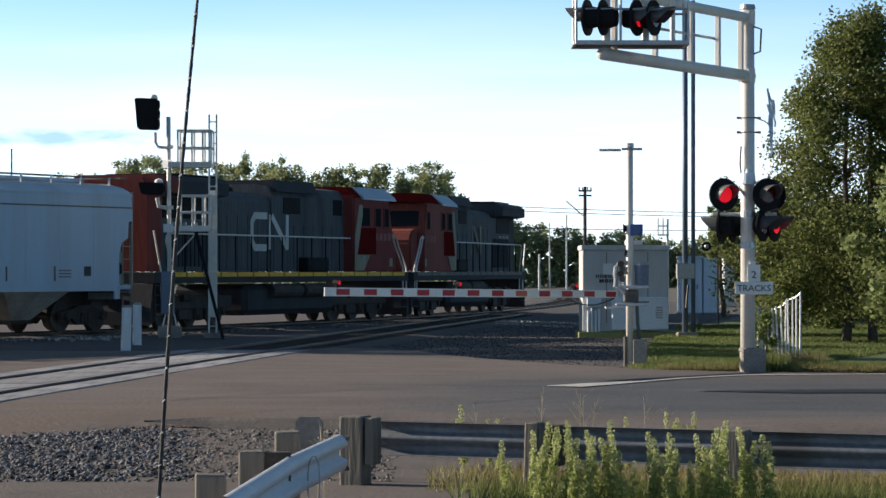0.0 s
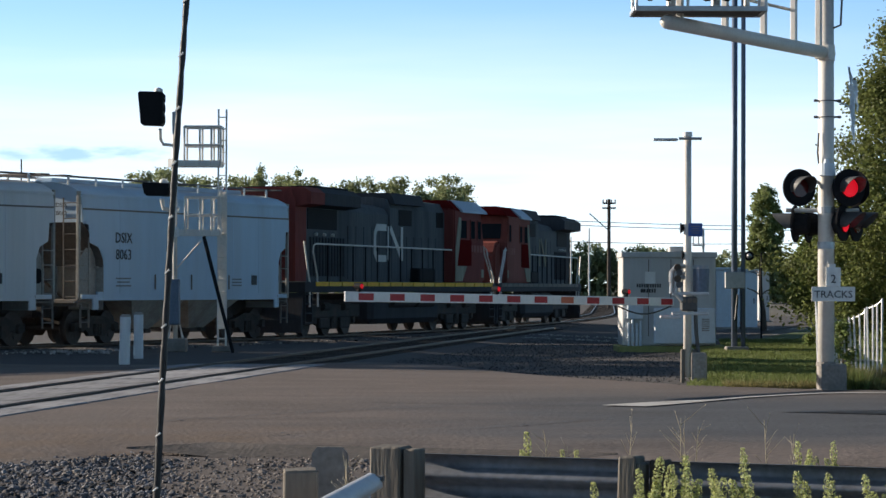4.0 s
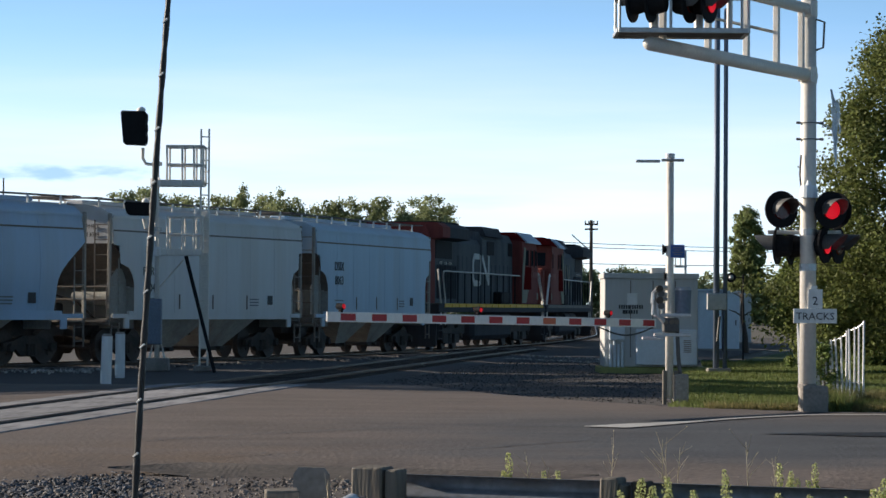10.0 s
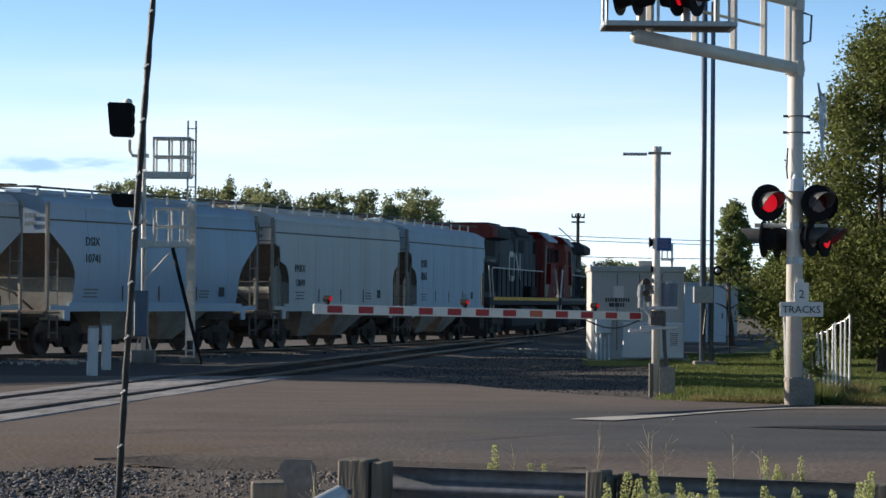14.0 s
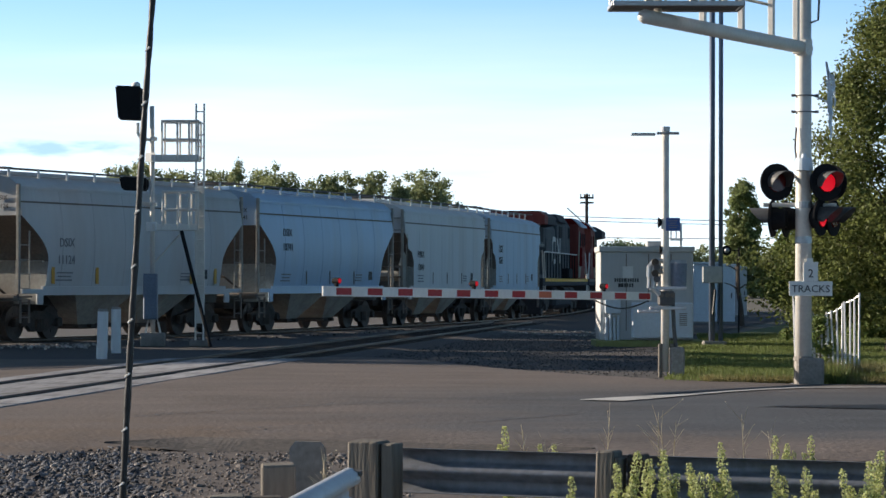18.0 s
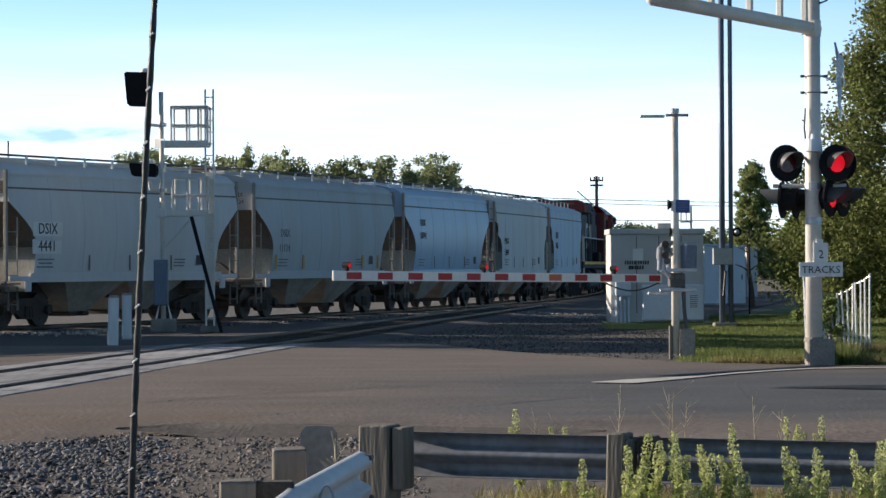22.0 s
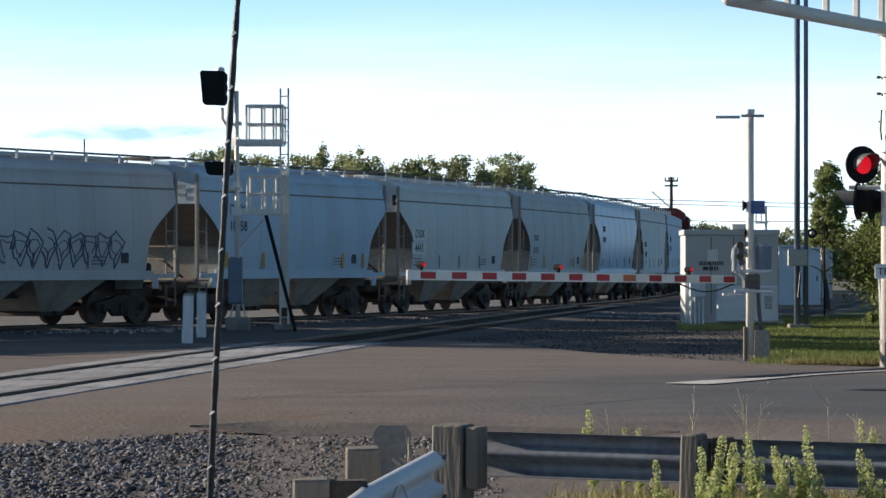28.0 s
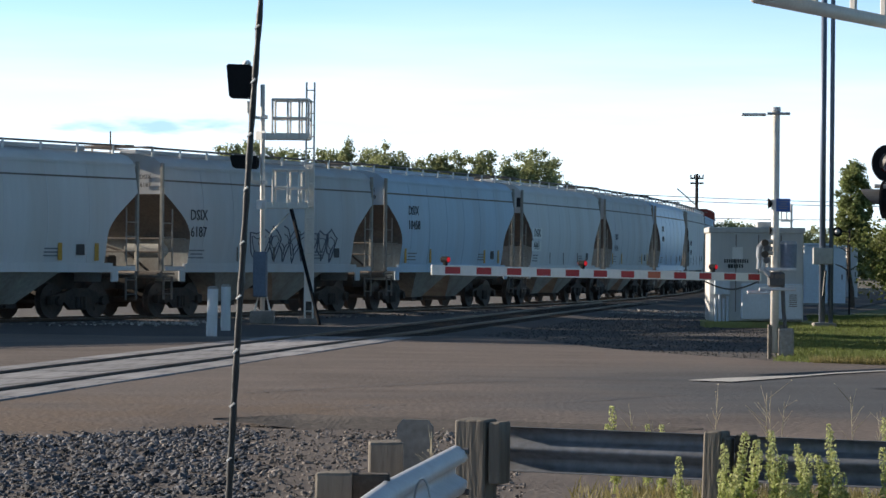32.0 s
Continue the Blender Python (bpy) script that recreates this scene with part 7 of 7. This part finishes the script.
def poles_and_wires():
    Y = 230.0
    k = Y / 4950
    g = thing("utility_pole", "tall dark wooden utility pole with crossarm", "utility pole", pose((1057 - 784) * k, Y, -0.12))
    top = 1.75 + (489.5 - 333) * k
    bm = bmesh.new()
    rod(bm, (0, 0, 0), (0, 0, top), 0.17, 0.13, 10)
    part("pole", bm, M["timber_dark"], g)
    bm = bmesh.new()
    for z in (top - 0.35, top - 0.75):
        box(bm, (0, -0.15, z), (1.1, 0.12, 0.14))
    part("crossarm", bm, M["timber_dark"], g)
    for x in (-0.5, -0.2, 0.2, 0.5):
        bm = bmesh.new()
        rod(bm, (x, -0.15, top - 0.3), (x, -0.15, top - 0.05), 0.06, seg=6)
        part("insulator", bm, M["dark_grey"], g)
    for i, (z0, z1, x1) in enumerate(((top - 1.6, top - 2.1, 34), (top - 1.95, top - 2.35, 34), (top - 3.4, top - 3.1, 34))):
        bm = bmesh.new()
        pts = [(-8 + (x1 + 8) * q, -12 * q, z0 + (z1 - z0) * q - 0.5 * math.sin(math.pi * q)) for q in np.linspace(0, 1, 14)]
        pipe(bm, pts, 0.03, 5)
        part("wire", bm, M["rubber"], g)
    bm = bmesh.new()
    rod(bm, (0, 0, top - 2.6), (-1.6, 0, top - 1.2), 0.05, seg=6)
    part("lamp_arm", bm, M["galv"], g)
    for px, py, q in ((990, 400, 300.0), (1022, 385, 260.0), (16, 265, 250.0), (975, 455, 210.0)):
        kk = q / 4950
        g = thing("utility_pole", "thin far-off pole beyond the tracks", "utility pole", pose((px - 784) * kk, q, -0.12), "far poles")
        bm = bmesh.new()
        rod(bm, (0, 0, 0), (0, 0, 1.75 + (489.5 - py) * kk), 0.09, 0.07, 8)
        part("pole", bm, M["galv" if px != 16 else "timber_dark"], g)


poles_and_wires()


# ---- fence ----
def make_fence():
    rng = np.random.default_rng(31)
    g = thing("picket_fence", "bent pale picket fence leaning beside the lawn", "fence", pose(0, 0, -0.06))
    n = 19
    pts = []
    for i in range(n):
        q = i / (n - 1)
        x, y = 6.44 + 0.62 * q + 0.25 * q * q, 49.5 - 1.6 * q
        t = 1.42 - 0.30 * math.sin(math.pi * min(1, q * 1.15)) + rng.normal(0, 0.02)
        if i in (0, n - 1):
            t += 0.08
        bm = bmesh.new()
        lean = rng.normal(0, 0.03)
        rod(bm, (x, y, 0), (x + lean - 0.06 * (1 - q), y, t), 0.021, 0.017, 7)
        part("picket", bm, M["zinc_bright"], g)
        pts.append((x + lean, y, t - 0.03))
    for row in (pts, [(p[0], p[1], 0.45) for p in pts]):
        bm = bmesh.new()
        pipe(bm, row, 0.010, 5)
        part("fence_wire", bm, M["galv"], g)
    # board fence beyond the trees
    g = thing("board_fence", "weathered grey board fence behind the trees", "fence", pose(0, 0, -0.1))
    for i in range(60):
        bm = bmesh.new()
        box(bm, (12.6 + i * 0.2, 92, 0.75 + rng.uniform(-0.02, 0.02)), (0.17, 0.03, 1.5), None, 0.004)
        part("board", bm, M["timber"], g)


make_fence()


# ---- torn plastic caught beside the mast ----
def make_plastic():
    rng = np.random.default_rng(41)
    g = thing("torn_plastic", "torn pale plastic strips caught on the mast clamp", "plastic strip", pose(6.0, 45.2, 0))
    for i in range(7):
        bm = bmesh.new()
        x, z = 0.40 + rng.uniform(-0.03, 0.05), 5.0 - 0.09 * i
        prev = None
        w = rng.uniform(0.02, 0.045)
        for j in range(7):
            a = bm.verts.new((x - w, -0.05 + rng.normal(0, 0.02), z))
            b = bm.verts.new((x + w, -0.05 + rng.normal(0, 0.02), z - 0.01))
            if prev:
                bm.faces.new((prev[0], prev[1], b, a))
            prev = (a, b)
            x += rng.uniform(-0.015, 0.022)
            z -= 0.085
            w *= 0.86
        part("strip", bm, M["plastic"], g)
    bm = bmesh.new()
    pipe(bm, [(0.14, 0, 4.66), (0.3, -0.04, 4.60), (0.44, -0.05, 4.5)], 0.012, 5)
    part("twig", bm, M["plastic"], g)
    bm = bmesh.new()
    pipe(bm, [(0.42, -0.05, 4.98), (0.36, -0.04, 5.2), (0.40, -0.05, 4.9)], 0.02, 5)
    part("twig", bm, M["plastic"], g)


make_plastic()


# ---- weeds by the guardrail ----
def weed_model(seed, h, dry=False):
    rng = np.random.default_rng(seed)
    g = thing("weed_plant", "dry brown weed stalk" if dry else "tall yellow-green weed with leafy spikes by the guardrail", "weed", None, "roadside weeds")
    bm = bmesh.new()
    pts, heads = [], []
    for s in range(1 if dry else 3):
        lean = rng.normal(0, 0.05, 2)
        p0 = Vector((rng.normal(0, 0.02), rng.normal(0, 0.02), 0))
        hh = h * (1 - 0.16 * s) * rng.uniform(0.92, 1.04)
        p1 = p0 + Vector((lean[0], lean[1], hh))
        rod(bm, p0, p1, 0.005, 0.002, 5)
        n = 130 if not dry else 14
        for q in rng.uniform(0.15, 0.98, n):
            c = p0.lerp(p1, q)
            r = 0.032 * (1.15 - q) + 0.010
            a = rng.uniform(0, 6.28)
            (heads if q > 0.72 else pts).append((c.x + math.cos(a) * r * rng.uniform(0.3, 1.2), c.y + math.sin(a) * r, c.z + rng.uniform(0, 0.02)))
        if not dry:
            for q in rng.uniform(0.66, 1.0, 130):
                c = p0.lerp(p1, q)
                a = rng.uniform(0, 6.28)
                r = 0.024 * math.sin(math.pi * min(1, (1.04 - q) / 0.34)) + 0.004
                heads.append((c.x + math.cos(a) * r, c.y + math.sin(a) * r, c.z))
        elif True:
            for j in range(9):
                c = p0.lerp(p1, 0.45 + 0.06 * j)
                e = c + Vector((rng.normal(0, 0.10), rng.normal(0, 0.05), rng.uniform(0.06, 0.15)))
                rod(bm, c, e, 0.0022, 0.001, 4)
                heads.append(tuple(e))
    part("stem", bm, M["weed_dry" if dry else "weed"], g)
    if pts:
        v, f = leaves(pts, 0.0155 if not dry else 0.010, rng, 0.0, 3.6)
        tagged(cloud_mesh("leaf_tuft", v, f, M["weed_dry" if dry else "weed"], g), kind="stuff")
    v, f = leaves(heads, 0.0115 if not dry else 0.008, rng, 0.0, 1.7)
    tagged(cloud_mesh("flower_spike", v, f, M["weed_dry" if dry else "weed_head"], g), kind="stuff")
    return g


def make_weeds():
    rng = np.random.default_rng(51)
    models = [weed_model(60 + i, 0.66) for i in range(5)]
    dry = [weed_model(70 + i, 0.72, True) for i in range(3)]
    # (pixel column at the reference view, top height factor, distance)
    spots = [(1040, 0.80, 16.8), (1112, 1.05, 16.6), (1128, 0.98, 16.3), (1150, 1.06, 16.5), (1182, 1.08, 16.6),
             (1212, 0.98, 16.4), (1228, 0.92, 16.2), (1246, 0.72, 16.5), (1270, 1.02, 16.6), (1312, 1.08, 16.5), (1330, 0.92, 16.3),
             (1352, 0.62, 16.1), (1398, 0.66, 16.4), (1416, 1.02, 16.4), (1430, 0.96, 16.1), (1446, 0.86, 16.4), (1500, 0.6, 16.3),
             (1535, 0.95, 16.2), (1548, 1.15, 16.5), (1562, 0.96, 16.2), (1590, 1.0, 16.3), (1620, 0.9, 16.4), (1650, 1.05, 16.3), (1690, 1.0, 16.2)]
    first = set()
    def put(model, m, key):
        if key not in first:
            first.add(key)
            model.matrix_basis = m
        else:
            copy_thing(model, m)
    for i, (px, s, y) in enumerate(spots):
        m = Matrix.Translation(((px - 784) / 4950 * y, y, -0.07)) @ Matrix.Rotation(rng.uniform(0, 6.28), 4, "Z") @ Matrix.Rotation(rng.normal(0, 0.05), 4, "X") @ Matrix.Diagonal((s, s, s * 0.98, 1))
        j = i % 5
        if j not in first:
            first.add(j)
            models[j].matrix_basis = m
        else:
            o = copy_thing(models[j], m)
            o.matrix_basis = m
    # behind the rail, only the tips show over it
    for i, (px, s, y) in enumerate(((920, 0.95, 20.5), (1000, 0.78, 20.2), (1402, 0.92, 20.0), (1415, 0.85, 20.2), (1466, 0.9, 20.0), (1300, 0.80, 20.3), (975, 0.75, 20.6))):
        m = Matrix.Translation(((px - 784) / 4950 * y, y, -0.07)) @ Matrix.Diagonal((s, s, s, 1))
        o = copy_thing(models[i % 5], m)
        o.matrix_basis = m
    for i, (px, s, y) in enumerate(((1180, 1.0, 21.0), (1195, 0.95, 21.0), (1205, 0.9, 21.2), (1345, 1.0, 20.6), (1380, 0.9, 20.8), (950, 0.85, 20.6), (1085, 0.95, 20.9), (985, 0.8, 20.4), (595, 0.9, 17.0), (602, 0.8, 17.1))):
        m = Matrix.Translation(((px - 784) / 4950 * y, y, -0.07)) @ Matrix.Rotation(i * 1.3, 4, "Z") @ Matrix.Diagonal((s, s, s, 1))
        if i < 3:
            dry[i].matrix_basis = m
        else:
            o = copy_thing(dry[i % 3], m)
            o.matrix_basis = m


make_weeds()


# ---- grass ----
def blades(name, label, area, n, h, mat, seed, lean=0.35, width=0.012):
    """Grass blades, one triangle each, over a patch given as a function of two random numbers."""
    rng = np.random.default_rng(seed)
    p = area(rng.uniform(size=n), rng.uniform(size=n))
    hh = h * rng.uniform(0.5, 1.3, n)
    a = rng.uniform(0, 6.28, n)
    v = np.empty((n, 3, 3))
    z0 = -0.07
    dx, dy = np.cos(a) * width, np.sin(a) * width
    v[:, 0] = np.stack([p[0] - dx, p[1] - dy, np.full(n, z0)], 1)
    v[:, 1] = np.stack([p[0] + dx, p[1] + dy, np.full(n, z0)], 1)
    v[:, 2] = np.stack([p[0] + rng.normal(0, lean, n) * hh, p[1] + rng.normal(0, lean, n) * hh, z0 + hh], 1)
    tagged(cloud_mesh(name, v.reshape(-1, 3), np.arange(3 * n).reshape(n, 3), M[mat]), label, "grass", kind="stuff")


blades("lawn_grass", "green mown lawn grass", lambda a, b: (4.65 + (1.6 + 12 * b) * a + b * 3.9, 46.3 + 44 * b), 90000, 0.09, "grass", 81, 0.5, 0.018)
blades("lawn_edge", "ragged edge of the lawn along the ballast", lambda a, b: (4.55 + 2.75 * b + 1.1 * (a - 0.62), 46.3 + 28 * b), 9000, 0.11, "grass", 88, 0.5, 0.016)
blades("kerb_grass", "longer pale grass along the road edge", lambda a, b: (4.85 + 6 * a, 46.3 - 0.16 * 6 * a + 0.2 + 1.6 * b * b), 9000, 0.20, "grass", 82, 0.4, 0.012)
blades("dry_kerb_grass", "dry straw-coloured grass along the road edge", lambda a, b: (4.5 + 6 * a, 46.2 - 0.16 * 6 * a + 0.9 * b * b), 7000, 0.16, "dry_grass", 83, 0.5, 0.010)
blades("fence_grass", "tall pale grass at the fence foot", lambda a, b: (6.75 + 0.9 * a, 46.9 + 1.6 * b), 2200, 0.32, "dry_grass", 84, 0.22, 0.010)
blades("mast_grass", "tufts of grass at the mast foot", lambda a, b: (6.25 + 0.5 * a, 45.5 + 1.2 * b), 900, 0.35, "grass", 85, 0.3, 0.010)
blades("verge_grass", "green and straw grass under the guardrail", lambda a, b: (0.2 + 4.5 * a ** 0.65, 19.4 - 1.7 * a + 2.6 * b - 1.3), 11000, 0.12, "dry_grass", 86, 0.4, 0.006)
blades("verge_green", "green grass under the guardrail", lambda a, b: (0.4 + 4.5 * a ** 0.65, 18.9 - 1.7 * a + 2.0 * b - 2.4), 8000, 0.16, "grass", 87, 0.4, 0.006)


# ---- stones ----
def stone_mesh(seed, mat):
    rng = np.random.default_rng(seed)
    bm = bmesh.new()
    bmesh.ops.create_icosphere(bm, subdivisions=1, radius=1.0)
    for v in bm.verts:
        v.co *= rng.uniform(0.72, 1.2)
        v.co.z *= 0.62
    me = bpy.data.meshes.new("stone")
    bm.to_mesh(me)
    bm.free()
    me.materials.append(mat)
    return me


def stone_field(name, label, pts, sizes, seed, mat):
    rng = np.random.default_rng(seed)
    base = [stone_mesh(seed + 100 + i, mat) for i in range(8)]
    shapes = [np.array([v.co[:] for v in m.vertices]) for m in base]
    faces = np.array([p.vertices[:] for p in base[0].polygons])
    V, Fs, n0 = [], [], 0
    for (x, y, z), s in zip(pts, sizes):
        a, b = rng.uniform(0, 6.28, 2)
        t = np.array(Euler((b * 0.1, rng.uniform(-0.5, 0.5), a)).to_matrix())
        v = (shapes[rng.integers(8)] * s * np.array([rng.uniform(0.8, 1.3), 1, rng.uniform(0.8, 1.1)])) @ t.T + np.array([x, y, z])
        V.append(v)
        Fs.append(faces + n0)
        n0 += len(v)
    tagged(cloud_mesh(name, np.concatenate(V), np.concatenate(Fs), mat), label, "stones", kind="stuff")


def make_stones():
    rng = np.random.default_rng(91)
    verge = bpy.data.objects["gravel_verge"]
    # loose stones of the verge; more and coarser towards the track side
    n = 13000
    y = 19.3 + 10.2 * rng.uniform(size=n) ** 0.9
    x = -0.26 * y + (0.255 * y) * rng.uniform(size=n) ** 0.9
    near = (0.012 + 0.024 * rng.uniform(size=n) ** 3 + 0.014 * (x < -0.10 * y) * rng.uniform(size=n))
    keep = (y < 27.6) | (rng.uniform(size=n) < 0.35)
    pts = np.stack([x, y, np.full(n, -0.065)], 1)[keep]
    size = near[keep] * rng.uniform(0.6, 1.2, keep.sum())
    side = pts[:, 0] + 0.12 * np.sin(pts[:, 1] * 3) < -0.100 * pts[:, 1]
    some = ~side & (rng.uniform(size=len(pts)) < 0.5)
    stone_field("loose_gravel", "loose brown stones scattered on the verge", pts[some], size[some] * 0.9, 92, M["stones"])
    # denser stone on the left, its colour darkened for the shade there
    stone_field("dark_gravel", "dense crushed stone near the crossing, darkened for shade", pts[side], size[side], 95, M["stones_shaded"])
    shapes = [stone_mesh(300 + i, M["stone"]) for i in range(6)]
    for i in range(280):
        yy = 20.2 + 7.5 * rng.uniform()
        xx = -0.165 * yy + 0.15 * yy * rng.uniform() ** 1.3
        ob = new("stone", shapes[i % 6])
        ob.parent = verge
        s = 0.016 + 0.028 * rng.uniform() ** 2.5
        ob.matrix_basis = Matrix.Translation((xx, yy, -0.055)) @ Euler((rng.uniform(-0.3, 0.3), rng.uniform(-0.3, 0.3), rng.uniform(0, 6.28))).to_matrix().to_4x4() @ Matrix.Diagonal((s, s * rng.uniform(0.7, 1.1), s, 1))
    # ballast between the tracks and before the signal house
    n = 7000
    y = 47.5 + 43.5 * rng.uniform(size=n)
    x = np.maximum(near_x(y) + 1.4, -1.5 + 0.0 * y) + rng.uniform(size=n) * 7
    ok = (x < 5.2 + (y - 49) * 0.09) & (y > np.where(x < 3.9, 63.5 - 3.2 * (x + 1.7), 47.6))
    pts = np.stack([x, y, np.full(n, -0.075)], 1)[ok]
    stone_field("ballast_stones", "coarse dark ballast stones", pts, rng.uniform(0.010, 0.024, ok.sum()), 93, M["ballast_stones"])
    n = 1200
    s = rng.uniform(-30, 40, n)
    tx, ty = on_track(s)
    h = np.interp(s, TS, TH)
    o = rng.uniform(1.2, 2.8, n)
    pts = np.stack([tx + np.cos(h) * o, ty - np.sin(h) * o, np.full(n, -0.05)], 1)
    stone_field("track_stones", "pale ballast stones beside the rail", pts, rng.uniform(0.03, 0.07, n), 94, M["stones"])
    # pale stones left at the edge of the crossing
    n = 420
    pts = np.stack([rng.uniform(-12.6, -8.6, n), 72.5 + rng.normal(0, 1.7, n), np.full(n, -0.05)], 1)
    stone_field("edge_stones", "pale loose stones at the crossing edge", pts, rng.uniform(0.02, 0.055, n), 96, M["stone_pale_and_sunlit"])
    # streaks before the signal house: sunlight put into the stones' pale colour
    n = 700
    u = rng.uniform(size=n)
    x = 0.6 + 7.3 * u
    y = 105 - 18 * u + np.where(rng.uniform(size=n) < 0.6, 0.0, -7.0) + rng.normal(0, 0.7, n)
    pts = np.stack([x, y, np.full(n, -0.05)], 1)
    stone_field("streak_stones", "stones in streaks on the dark ballast, sunlight put into their pale colour", pts, rng.uniform(0.015, 0.05, n), 97, M["stone_pale_and_sunlit"])


make_stones()

# ---- what moves ----
def motions():
    times = [0.5 * i for i in range(65)]
    cum = np.concatenate([[0], np.cumsum(CAR_LEN)])
    for i, car in enumerate(HOPPERS):
        mid = (cum[i] + cum[i + 1]) / 2
        walk(car, [(t, car_pose(train_at(t) - mid, 4.4)) for t in times])
    walk(LOCO_REAR, [(t, car_pose(train_at(t) + LOCO_LEN[0] / 2, 6.9)) for t in times])
    walk(LOCO_LEAD, [(t, car_pose(train_at(t) + LOCO_LEN[0] + LOCO_LEN[1] / 2, 6.9, True)) for t in times])
    # wheels roll with the distance run
    step = 0.13
    fine = [min(32.0, step * i) for i in range(int(32.0 / step) + 2)]
    run = [(t, train_at(t) - train_at(0)) for t in fine]
    for car in HOPPERS + [LOCO_REAR, LOCO_LEAD]:
        back = -1 if car is LOCO_LEAD else 1
        for ob in car.children_recursive:
            if ob.name.startswith("wheelset"):
                r = ob.matrix_basis.translation.z
                base = Matrix.Translation(ob.matrix_basis.translation)
                walk(ob, [(t, base @ Matrix.Rotation(back * d / r, 4, "Y")) for t, d in run])
    # the warning lights flash by turns
    period, first = 1.083, 0.81
    for lit, on, off, phase in FLASH:
        rows = []
        k = -1
        def state(t):
            q = ((t - first) % period) < period / 2
            return on if q == (phase == 0) else off
        rows.append((0.0, state(0.0)))
        t = first - period / 2 * 2
        while t < 32:
            if t > 0.1:
                rows += [(t - 0.034, state(t - 0.05)), (t, state(t + 0.05))]
            t += period / 2
        rows.append((32.0, state(32.0)))
        walk(lit, rows)
    # the whip sways
    walk(WHIP, [(t, pose(x, 9.0, -0.07, 0, a, 0)) for t, x, a in SWAY])


SWAY = [
    (0, -1.2522, 3.968),
    (1.5, -0.9885, 2.827),
    (6, -1.0320, 3.185),
    (9, -1.0282, 3.103),
    (13, -1.0343, 3.188),
    (19, -1.0513, 2.985),
    (23, -1.0517, 2.808),
    (26, -1.0401, 3.045),
    (32, -1.0516, 3.059),
]

motions()
